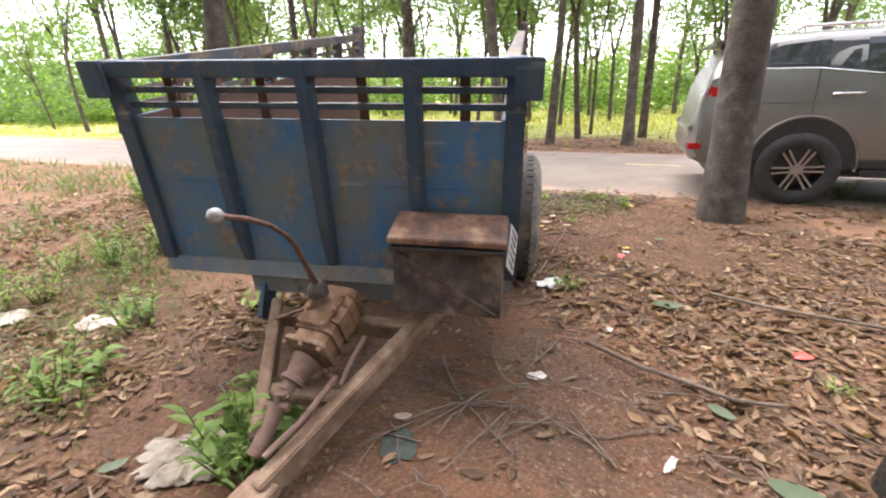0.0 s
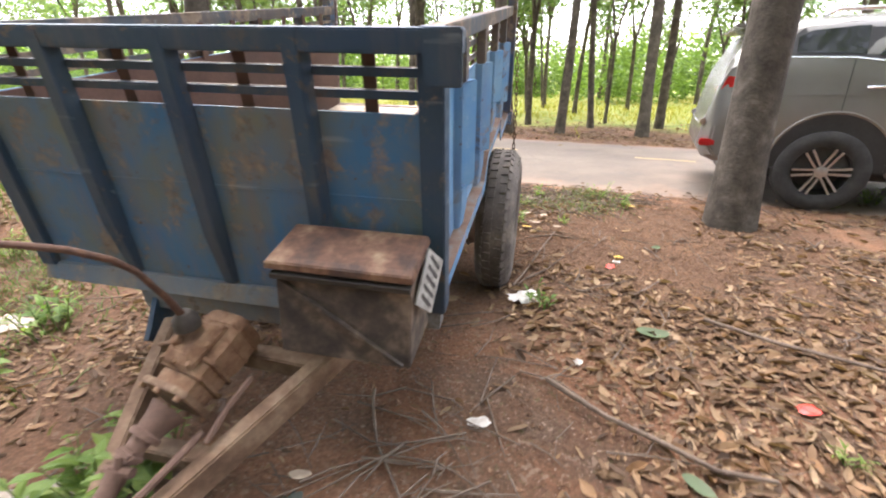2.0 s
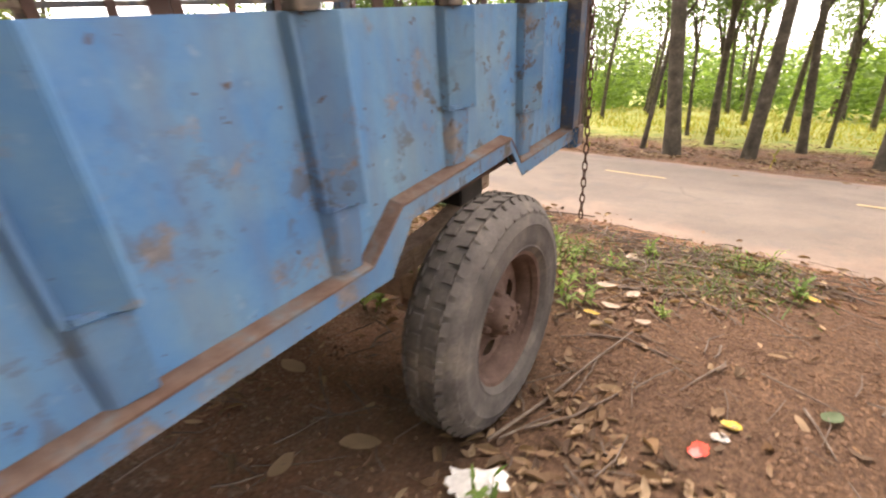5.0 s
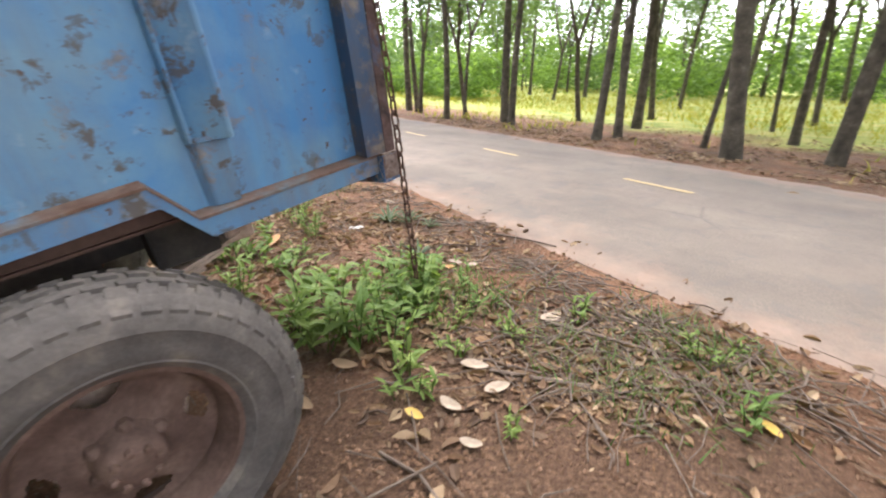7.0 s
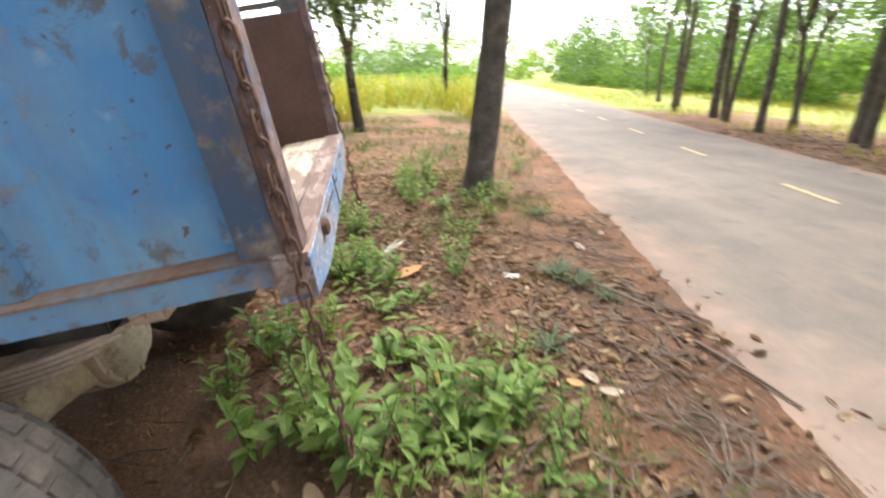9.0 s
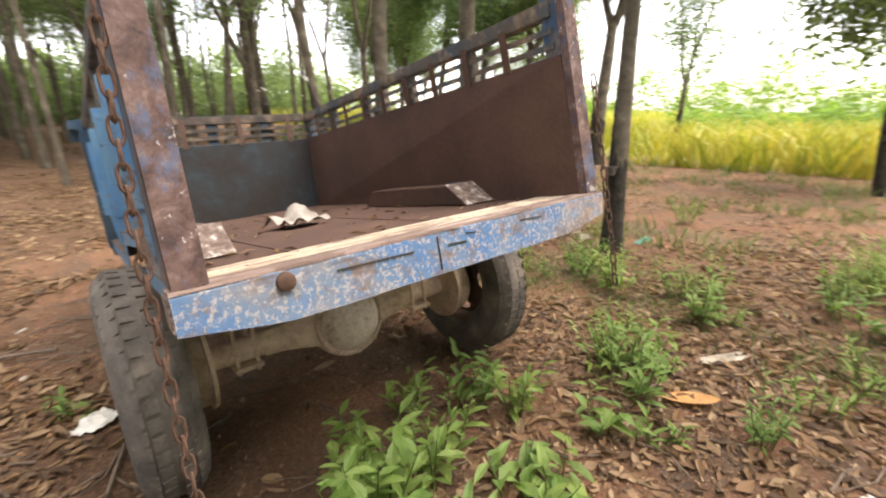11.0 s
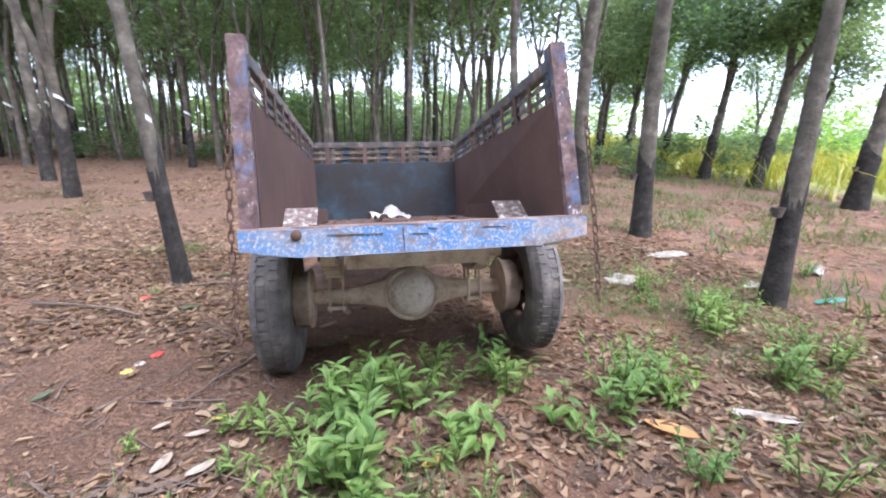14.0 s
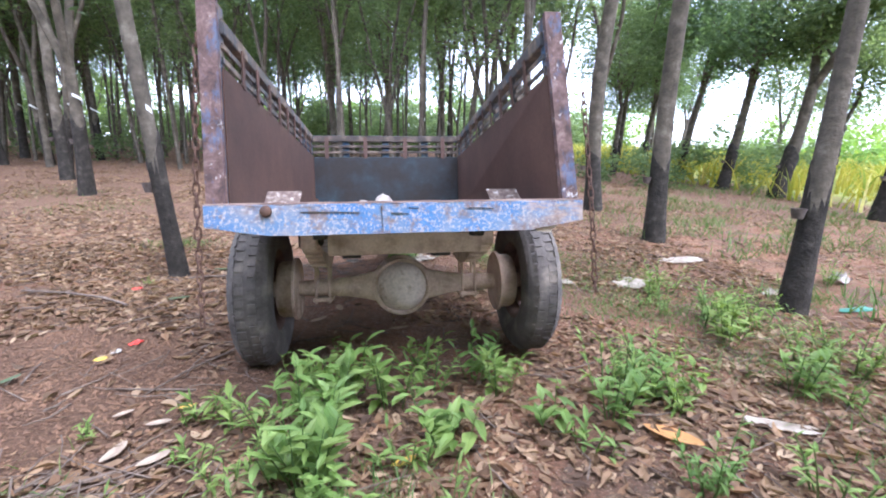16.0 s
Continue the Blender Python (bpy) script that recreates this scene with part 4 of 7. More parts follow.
def wheel(side):
    """A road wheel on the axle: worn tyre with tread blocks, steel rim and bolted hub."""
    m = pose(0.890 if side > 0 else -0.928, AV, AW, 0, 0, 0 if side > 0 else 180) @ Matrix.Diagonal((1.0, 1.05 / 1.025, 1.05, 1.0))
    w = new("wheel")
    w.parent = trailer
    w.matrix_basis = m
    tagged(w, "wheel with worn dusty tyre and rusty steel rim")
    prof = [(-0.09, 0.262), (-0.108, 0.282), (-0.124, 0.32), (-0.122, R - 0.075), (-0.108, R - 0.040), (-0.09, R - 0.017), (-0.06, R - 0.006), (0.0, R - 0.003),
            (0.06, R - 0.006), (0.09, R - 0.017), (0.108, R - 0.040), (0.122, R - 0.075), (0.1265, R - 0.093), (0.1235, R - 0.099), (0.1255, 0.33), (0.1225, 0.31), (0.118, 0.298), (0.120, 0.293), (0.108, 0.280), (0.09, 0.262)]
    tyre = part("tyre", Mesh().lathe(prof, 64, "x"), TYRE, w, smooth=True)
    lug = Mesh()
    for k in range(46):
        a0 = 2 * math.pi * k / 46
        for row, (x0, x1, r0, r1, tw) in enumerate(((-0.114, -0.064, R - 0.055, R - 0.004, 0.0), (-0.056, -0.012, R - 0.006, R + 0.001, 0.5), (0.012, 0.056, R - 0.006, R + 0.001, 0.0), (0.064, 0.114, R - 0.004, R - 0.055, 0.5))):
            a = a0 + tw * 2 * math.pi / 46
            h = 0.047
            vs = []
            for x, r in ((x0, r0), (x1, r1)):
                for aa in (a - h, a + h):
                    for dr in (-0.012, 0.010 if row in (0, 3) else 0.006):
                        vs.append((x, (r + dr) * math.cos(aa), (r + dr) * math.sin(aa)))
            lug.put(vs, [(1, 3, 7, 5), (0, 1, 5, 4), (2, 6, 7, 3), (0, 2, 3, 1), (4, 5, 7, 6)])
    tagged(part("tread", lug, TYRE, tyre), kind="stuff")
    rim = part("rim", Mesh().lathe([(-0.09, 0.262), (-0.094, 0.275), (-0.085, 0.260), (-0.045, 0.228), (0.02, 0.228), (0.055, 0.240), (0.078, 0.258), (0.090, 0.278), (0.099, 0.275), (0.095, 0.256), (0.072, 0.246)], 44, "x"), RIM_RUST, w, smooth=True)
    disc = Mesh()
    n = 112
    rr = list(np.linspace(0.246, 0.06, 26))
    dd = [float(np.interp(r, [0.06, 0.10, 0.14, 0.185, 0.225, 0.246], [0.015, 0.012, -0.006, -0.012, -0.004, 0.012])) for r in rr]
    nr_ = len(rr)
    for k in range(n):
        a = 2 * math.pi * k / n
        for r, d in zip(rr, dd):
            disc.v.append((d, r * math.cos(a), r * math.sin(a)))
    for k in range(n):
        off = ((k + 0.5) / n * 4) % 1.0
        arc = (min(off, 1 - off)) * math.pi / 2 * 0.178
        for i in range(nr_ - 1):
            rad = (rr[i] + rr[i + 1]) / 2
            if (arc / (0.046 + 0.35 * (rad - 0.178))) ** 2 + ((rad - 0.178) / 0.030) ** 2 < 1:
                continue
            disc.f.append((k * nr_ + i, k * nr_ + i + 1, ((k + 1) % n) * nr_ + i + 1, ((k + 1) % n) * nr_ + i))
    part("wheel_disc", disc, RIM_RUST, rim, "rusty dished wheel disc with hand holes", smooth=True)
    hub = part("hub", Mesh().lathe([(-0.02, 0.10), (0.0, 0.098), (0.02, 0.082), (0.055, 0.076), (0.085, 0.07), (0.10, 0.052), (0.104, 0.0)], 24, "x"), RIM_RUST, w, "thick rusty hub", smooth=True)
    for k in range(6):
        a = 2 * math.pi * k / 6 + 0.3
        c = (0, 0.083 * math.cos(a), 0.083 * math.sin(a))
        part("wheel_nut", Mesh().lathe([(0.012, 0.0), (0.012, 0.020), (0.034, 0.019), (0.046, 0.010), (0.05, 0.0)], 6, "x", c), RIM_RUST, hub)
    for k in range(8):
        a = 2 * math.pi * k / 8
        c = (0, 0.052 * math.cos(a), 0.052 * math.sin(a))
        part("hub_bolt", Mesh().lathe([(0.09, 0.0), (0.09, 0.011), (0.112, 0.010), (0.114, 0.0)], 6, "x", c), RIM_RUST, hub)
    return w


wheel(1)
wheel(-1)


# chains at the rear corners
def chain(u, top, bottom, sway):
    ch = new("chain")
    ch.parent = trailer
    tagged(ch, "rusty hanging tailgate chain")
    link = Mesh()
    ring = [(0, 0.012 * math.cos(a), 0.022 * math.sin(a) + (0.009 if math.sin(a) > 0 else -0.009)) for a in (2 * math.pi * k / 12 for k in range(13))]
    link.tube(ring, 0.0042, 5, caps=False)
    data = link.data("chain_link", CHAIN, True)
    a, c = Vector(top), Vector(bottom)
    n = int((a - c).length / 0.046)
    down = (c - a).normalized()
    q = Vector((0, 0, -1)).rotation_difference(down)
    for k in range(n):
        t = k / max(1, n - 1)
        p = a + (c - a) * t + Vector((sway * math.sin(t * 3.1), 0.3 * sway * math.sin(t * 5), 0))
        m = Matrix.Translation(p) @ q.to_matrix().to_4x4() @ pose(0, 0, 0, 0, 0, 90 * (k % 2) + random.uniform(-14, 14))
        share("chain_link", data, ch, m)
    return ch


inv = trailer.matrix_basis.inverted()


def loc(x, y, z):
    return inv @ Vector((x, y, z))


chain(0.9, loc(0.722, 4.43, 1.72), loc(0.735, 4.60, 0.53), 0.012)
chain(-0.9, loc(-1.00, 4.47, 1.55), loc(-1.075, 4.61, 0.66), -0.010)

# drawbar frame, gearbox with lever, tool box
drawbar = part("drawbar_beam", Mesh().bar(loc(0.40, 1.86, 0.42), loc(-0.125, 0.93, 0.075), 0.060, 0.10), BROWN_BEAM, trailer, "brown rusty channel drawbar beam", bevel=0.006)
part("drawbar_beam", Mesh().bar(loc(-0.44, 1.72, 0.37), loc(-0.21, 1.08, 0.13), 0.05, 0.09), BROWN_BEAM, trailer, "brown rusty channel drawbar beam", bevel=0.006)
part("drawbar_strut", Mesh().bar(loc(-0.41, 1.66, 0.335), loc(0.24, 1.62, 0.325), 0.07, 0.07), BROWN_BEAM, trailer, bevel=0.005)
part("drawbar_strut", Mesh().bar(loc(-0.27, 1.28, 0.20), loc(0.03, 1.27, 0.20), 0.06, 0.05), BROWN_BEAM, trailer, bevel=0.005)
part("hitch_plate", Mesh().bar(loc(-0.11, 0.97, 0.085), loc(-0.22, 0.72, 0.035), 0.12, 0.05), BROWN_BEAM, trailer, bevel=0.006)
part("corner_leg", Mesh().bar(loc(-0.515, 1.78, 0.44), loc(-0.50, 1.68, 0.30), 0.02, 0.14), BLUE_DARK, trailer)
part("tie_rod", Mesh().tube([loc(-0.46, 1.60, 0.325), loc(-0.18, 1.53, 0.46)], 0.008, 6), RUST, trailer)
part("tie_rod", Mesh().tube([loc(0.05, 1.26, 0.28), loc(0.07, 1.34, 0.34), loc(0.09, 1.45, 0.38)], 0.010, 6), RIM_RUST, trailer, "rusty steel rod", smooth=True)

gear = new("gearbox")
gear.parent = trailer
gear.matrix_basis = inv @ look((-0.068, 1.46, 0.425), (-0.125, 1.20, 0.305)) @ Matrix.Diagonal((0.72, 0.76, 0.9, 1))
tagged(gear, "heavily rusted orange cast gearbox on the drawbar")


def ring_box(z, hw, hh, off=0.0):
    """A chamfered rectangle across the gearbox axis at z."""
    c = 0.28
    return [(x * hw, y * hh + off, z) for x, y in ((-1, -1 + c), (-1 + c, -1), (1 - c, -1), (1, -1 + c), (1, 1 - c), (1 - c, 1), (-1 + c, 1), (-1, 1 - c))]


def loft(rings):
    m, n = Mesh(), len(rings[0])
    m.v = [tuple(p) for r in rings for p in r]
    m.f = [(i * n + k, i * n + (k + 1) % n, (i + 1) * n + (k + 1) % n, (i + 1) * n + k) for i in range(len(rings) - 1) for k in range(n)]
    m.f += [tuple(range(n - 1, -1, -1)), tuple((len(rings) - 1) * n + k for k in range(n))]
    return m


part("housing", loft([ring_box(0.17, 0.105, 0.085), ring_box(0.15, 0.12, 0.10), ring_box(0.02, 0.125, 0.105), ring_box(-0.02, 0.11, 0.095), ring_box(-0.12, 0.105, 0.09), ring_box(-0.15, 0.10, 0.085)]), RUST, gear, smooth=True)
part("front_flange", loft([ring_box(-0.148, 0.135, 0.12), ring_box(-0.172, 0.135, 0.12)]), BROWN_BEAM, gear, bevel=0.004)
part("top_cover", loft([[(x, 0.10, z) for x, z in ((-0.085, -0.09), (0.085, -0.09), (0.095, 0.10), (-0.095, 0.10))], [(x, 0.125, z) for x, z in ((-0.085, -0.09), (0.085, -0.09), (0.095, 0.10), (-0.095, 0.10))],
                        [(x, 0.165, z) for x, z in ((-0.06, -0.05), (0.06, -0.05), (0.07, 0.07), (-0.07, 0.07))]]), RUST, gear, bevel=0.006)
for k in range(8):
    x, z = ((-0.075, -0.075), (0.0, -0.08), (0.075, -0.075), (0.085, 0.01), (0.085, 0.085), (0.0, 0.09), (-0.085, 0.085), (-0.085, 0.01))[k]
    part("cover_bolt", Mesh().lathe([(0.125, 0.012), (0.14, 0.011), (0.142, 0.0)], 6, "y", (x, 0, z)), RUST, gear)
for zz in (-0.09, -0.03, 0.06, 0.12):
    part("cast_rib", loft([ring_box(zz - 0.007, 0.130, 0.108), ring_box(zz + 0.007, 0.130, 0.108)]), RUST, gear, bevel=0.003)
for x, y in ((-0.11, -0.09), (0.11, -0.09), (0.11, 0.09), (-0.11, 0.09), (0.0, 0.105), (0.0, -0.105)):
    part("flange_bolt", Mesh().lathe([(-0.172, 0.0), (-0.172, 0.014), (-0.188, 0.013), (-0.19, 0.0)], 6, "z", (x, y, 0)), RUST, gear)
part("filler_plug", Mesh().lathe([(0.16, 0.024), (0.185, 0.022), (0.19, 0.014), (0.19, 0.0)], 8, "y", (0.035, 0, -0.02)), RUST, gear)
part("side_boss", Mesh().lathe([(0.10, 0.05), (0.135, 0.048), (0.145, 0.03), (0.147, 0.0)], 16, "x", (0, -0.02, 0.03)), RUST, gear, smooth=True)
S0, S1, S2, S3 = loc(-0.098, 1.30, 0.345), loc(-0.118, 1.23, 0.315), loc(-0.134, 1.185, 0.288), loc(-0.148, 1.14, 0.252)
shaft = part("output_shaft", Mesh().tube([S0, S0.lerp(S1, 0.5), S1, S1.lerp(S2, 0.05), S1.lerp(S2, 0.35), S1.lerp(S2, 0.4), S2], [0.062, 0.047, 0.040, 0.048, 0.048, 0.030, 0.028], 18), RIM_RUST, trailer, "rusty output shaft and collar", smooth=True)
part("joint_yoke", Mesh().bar(S2, S2.lerp(S3, 0.55), 0.075, 0.06), RIM_RUST, shaft, bevel=0.01)
part("joint_cross", Mesh().tube([S3 - Vector((0.045, 0, 0)), S3 + Vector((0.045, 0, 0))], 0.016, 8).tube([S3 - Vector((0, 0.02, 0.04)), S3 + Vector((0, 0.02, 0.04))], 0.016, 8), RIM_RUST, shaft, smooth=True)
part("prop_shaft", Mesh().tube([S3, loc(-0.156, 1.10, 0.215), loc(-0.165, 1.05, 0.18), loc(-0.178, 1.0, 0.15)], [0.034, 0.028, 0.030, 0.024], 12), RIM_RUST, shaft, smooth=True)
part("brake_rod", Mesh().tube([loc(0.027, 1.28, 0.299), loc(-0.034, 1.10, 0.235), loc(-0.121, 0.98, 0.175)], 0.012, 7), RIM_RUST, trailer, smooth=True)
lever_pts = [loc(*p) for p in ((-0.072, 1.41, 0.61), (-0.08, 1.37, 0.70), (-0.072, 1.29, 0.82), (-0.062, 1.22, 0.885), (-0.056, 1.12, 0.95), (-0.075, 1.04, 0.99), (-0.108, 0.985, 1.012))]
lever = part("gear_lever", Mesh().tube(lever_pts, [0.014, 0.0105, 0.0095, 0.009, 0.0085, 0.008, 0.008], 8), CHAIN, trailer, "bent rusty gear lever", smooth=True)
kn = Mesh().lathe([(0.023 * math.sin(a), 0.023 * math.cos(a)) for a in np.linspace(-math.pi / 2, math.pi / 2, 12)], 18, "z", loc(-0.121, 0.971, 1.016))
part("lever_knob", kn, KNOB, lever, "round scuffed grey knob", smooth=True)
part("lever_boot", Mesh().tube([lever_pts[0] - Vector((0, 0, 0.03)), lever_pts[0], lever_pts[0] + Vector((0, 0, 0.025))], [0.042, 0.040, 0.022], 12), DARK_STEEL, lever, smooth=True)

tool = new("tool_box")
tool.parent = trailer
tagged(tool, "rusty steel tool box with a sloping lid on the trailer front")
body = Mesh().put([(0.383, -0.283, -0.026), (0.804, -0.283, -0.026), (0.804, -0.056, -0.026), (0.383, -0.056, -0.026),
                   (0.383, -0.234, 0.258), (0.804, -0.234, 0.258), (0.804, -0.053, 0.278), (0.383, -0.053, 0.278)],
                  [(0, 3, 2, 1), (4, 5, 6, 7), (0, 1, 5, 4), (1, 2, 6, 5), (2, 3, 7, 6), (3, 0, 4, 7)])
part("box_body", body, BOX_DARK, tool, "grimy black steel box", bevel=0.004)
ld = Mesh().put([(0.362, -0.258, 0.260), (0.818, -0.258, 0.260), (0.818, -0.052, 0.284), (0.362, -0.052, 0.284),
                 (0.367, -0.255, 0.284), (0.812, -0.255, 0.284), (0.812, -0.053, 0.306), (0.367, -0.053, 0.306),
                 (0.388, -0.235, 0.293), (0.792, -0.235, 0.293), (0.796, -0.067, 0.310), (0.384, -0.067, 0.310)],
                [(0, 3, 2, 1), (0, 1, 5, 4), (1, 2, 6, 5), (2, 3, 7, 6), (3, 0, 4, 7), (4, 5, 9, 8), (5, 6, 10, 9), (6, 7, 11, 10), (7, 4, 8, 11), (8, 9, 10, 11)])
part("lid", ld, RUST_LID, tool, "pale rusty dented lid", bevel=0.003)
part("brace", Mesh().bar((0.398, -0.246, 0.218), (0.783, -0.294, -0.008), 0.014, 0.012, (0, 1, 0)), BOX_DARK, tool)
part("lip", Mesh().box(0.380, 0.808, -0.262, -0.236, 0.232, 0.248), DARK_STEEL, tool)
plate = part("number_plate", Mesh().box(0.0, 0.004, -0.085, 0.085, -0.055, 0.055), PLATE_W, tool, "bent scratched white plate")
plate.matrix_basis = pose(0.832, -0.140, 0.20, 42, -8, -12)
for k in range(5):
    c = -0.060 + 0.030 * k
    part("bar", Mesh().put([(0.0042, c - 0.013, -0.036), (0.0042, c - 0.001, -0.036), (0.0042, c + 0.013, 0.034), (0.0042, c + 0.001, 0.034), (0.006, c - 0.013, -0.036), (0.006, c - 0.001, -0.036), (0.006, c + 0.013, 0.034), (0.006, c + 0.001, 0.034)],
                           [(0, 3, 2, 1), (4, 5, 6, 7), (0, 1, 5, 4), (1, 2, 6, 5), (2, 3, 7, 6), (3, 0, 4, 7)]), BAR_BLACK, plate)

# the far wall is bent inwards towards its rear end
for ob in trailer.children:
    if ob.data and ob.name.split(".")[0] in ("side_panel", "side_lining", "rib", "rib_foot", "rib_head", "rear_post", "rear_edge_plate", "side_slat", "side_top_rail", "slat_strap"):
        for v in ob.data.vertices:
            if v.co.x < -0.6 and v.co.z > 0.08:
                v.co.x += 0.11 * (v.co.z - 0.08) * max(0.0, v.co.y / LEN)

# what lies in the trailer
rag = Mesh()
n = 9
for i in range(n):
    for j in range(n):
        x, y = (i / (n - 1) - 0.5) * 0.26, (j / (n - 1) - 0.5) * 0.22
        rag.v.append((x, y, 0.012 + 0.13 * abs(noise.noise((x * 9, y * 9, 2.2))) + 0.07 * max(0, 1 - math.hypot(x, y) / 0.1)))
rag.f = [(i * n + j, (i + 1) * n + j, (i + 1) * n + j + 1, i * n + j + 1) for i in range(n - 1) for j in range(n - 1)]
solid("cloth_rag", rag, STONE, "crumpled pale grey cloth lying on the trailer floor", "rag", trailer.matrix_basis @ pose(0.10, 1.64, 0.057, 0, 0, 20), smooth=True)

deb = Mesh()
rd = np.random.default_rng(77)
for k in range(130):
    u, vv = rd.uniform(-0.78, 0.78), 2.6 - 2.2 * rd.uniform() ** 1.5
    if (abs(u) > 0.55 and vv < 2.24) or abs(u) > 0.74:
        continue
    a, ln, wd = rd.uniform(0, 6.28), rd.uniform(0.02, 0.09), rd.uniform(0.008, 0.03)
    d, sd = Vector((math.cos(a), math.sin(a), 0)), Vector((-math.sin(a), math.cos(a), 0))
    p = Vector((u, vv, 0.058))
    deb.put([p - d * ln / 2, p + sd * wd / 2 + Vector((0, 0, 0.012)), p + d * ln / 2 + Vector((0, 0, 0.006)), p - sd * wd / 2 + Vector((0, 0, 0.010))], [(0, 1, 2, 3)])
solid("floor_debris", deb, LITTER, "dry leaf bits lying on the trailer floor", "leaf litter", trailer.matrix_basis.copy(), kind="stuff")


# ---- parked car ----
def car():
    """Silver sport-utility vehicle, x ahead, its rear at 0; parts under one empty."""
    a = math.atan(ROAD_SLOPE)
    # its near rear wheel stands at (3.85, 5.755)
    off = Matrix.Rotation(a, 4, "Z") @ Vector((1.06, -0.83, 0))
    c = thing("parked_car", Matrix.Translation((3.85 - off.x, 5.755 - off.y, 0.01)) @ Matrix.Rotation(a, 4, "Z") @ Matrix.Diagonal((1.04, 1.04, 1.04, 1)), "silver-bronze sport utility vehicle parked on the road edge", "car")
    # stations: x, low z, belt z, roof z, half width at sill, belt and roof
    st = [(-0.10, 0.56, 0.74, 0.80, 0.74, 0.74, 0.66), (-0.06, 0.46, 0.92, 1.00, 0.86, 0.86, 0.68), (0.0, 0.44, 1.20, 1.28, 0.90, 0.89, 0.72), (0.05, 0.42, 1.33, 1.44, 0.91, 0.90, 0.72), (0.16, 0.42, 1.37, 1.66, 0.92, 0.90, 0.72), (0.32, 0.42, 1.39, 1.74, 0.925, 0.905, 0.72),
          (0.62, 0.42, 1.41, 1.79, 0.925, 0.905, 0.71), (1.0, 0.42, 1.41, 1.81, 0.925, 0.905, 0.71), (1.6, 0.42, 1.33, 1.82, 0.925, 0.905, 0.71), (2.5, 0.42, 1.26, 1.81, 0.925, 0.90, 0.69), (3.0, 0.42, 1.21, 1.68, 0.925, 0.895, 0.66),
          (3.55, 0.42, 1.13, 1.22, 0.925, 0.88, 0.72), (4.2, 0.42, 1.02, 1.10, 0.92, 0.86, 0.70), (4.65, 0.45, 0.87, 0.94, 0.86, 0.80, 0.62), (4.78, 0.5, 0.72, 0.80, 0.70, 0.66, 0.5)]
    rings = []
    for x, lo, be, ro, hs, hb, hr in st:
        side = [(hs - 0.05, lo), (hs, lo + 0.14), (hs + 0.005, (lo + be) / 2), (hb, be), ((hb * 0.35 + hr * 0.65), be + (ro - be) * 0.72), (hr, ro - 0.05), (hr * 0.72, ro)]
        rings.append([(x, -y, z) for y, z in side] + [(x, y, z) for y, z in reversed(side)])
    n = len(rings[0])
    body = Mesh()
    body.v = [p for r in rings for p in r]
    arches = (0.985, 3.73)
    for i in range(len(rings) - 1):
        for k in range(n):
            body.f.append((i * n + k, i * n + (k + 1) % n, (i + 1) * n + (k + 1) % n, (i + 1) * n + k))
    body.f += [tuple(range(n)), tuple((len(rings) - 1) * n + k for k in range(n - 1, -1, -1))]
    part("body_shell", body, CAR, c, "silver-bronze painted body", smooth=True)

    def side_at(x, z, out):
        """A point on the flank of the greenhouse or door skin."""
        for (x0, l0, b0, r0, s0, h0, k0), (x1, l1, b1, r1, s1, h1, k1) in zip(st, st[1:]):
            if x0 <= x <= x1:
                t = (x - x0) / (x1 - x0)
                be, ro, hb, hr, hs = b0 + (b1 - b0) * t, r0 + (r1 - r0) * t, h0 + (h1 - h0) * t, k0 + (k1 - k0) * t, s0 + (s1 - s0) * t
                zm = be + (ro - be) * 0.72
                ym = hb * 0.35 + hr * 0.65
                if z > zm:
                    y = ym + (hr - ym) * min(1, (z - zm) / max(0.01, ro - 0.05 - zm))
                elif z > be:
                    y = hb + (ym - hb) * (z - be) / (zm - be)
                else:
                    y = hs + 0.003 + (hb - hs - 0.003) * max(0, (z - (l0 + be) / 2)) / max(0.01, be - (l0 + be) / 2)
                return y + out
        return 0.9

    for s in (-1, 1):
        def panel(name, pts, mat, label="", out=0.006, th=0.012, parent=c):
            m = Mesh()
            k = len(pts)
            m.v = [(x, s * side_at(x, z, out), z) for x, z in pts] + [(x, s * side_at(x, z, out - th), z) for x, z in pts]
            m.f = [tuple(range(k)), tuple(range(2 * k - 1, k - 1, -1))] + [(i, (i + 1) % k, k + (i + 1) % k, k + i) for i in range(k)]
            return part(name, m, mat, parent, label)

        def band(name, x0, x1, low, high, mat, label="", out=0.006):
            """A skin that follows the flank between two lines, each a list of (x, z)."""
            m, cols = Mesh(), max(2, int((x1 - x0) / 0.09) + 1)
            for i in range(cols):
                x = x0 + (x1 - x0) * i / (cols - 1)
                z0, z1 = (float(np.interp(x, [q[0] for q in line], [q[1] for q in line])) for line in (low, high))
                for k in range(6):
                    z = z0 + (z1 - z0) * k / 5
                    m.v += [(x, s * side_at(x, z, out), z), (x, s * side_at(x, z, out - 0.012), z)]
            for i in range(cols - 1):
                for k in range(5):
                    q, w = (i * 6 + k) * 2, ((i + 1) * 6 + k) * 2
                    m.f += [(q, w, w + 2, q + 2), (q + 1, q + 3, w + 3, w + 1)]
            return part(name, m, mat, c, label)
        belt = [(0.40, 1.44), (1.0, 1.425), (1.6, 1.35), (2.5, 1.277), (3.36, 1.18)]
        head = [(0.40, 1.50), (0.50, 1.60), (0.62, 1.70), (1.0, 1.735), (1.6, 1.745), (2.5, 1.73), (3.04, 1.56), (3.36, 1.20)]
        band("window_surround", 0.42, 3.34, belt, head, CAR_BLACK, "gloss black window pillars", 0.003)
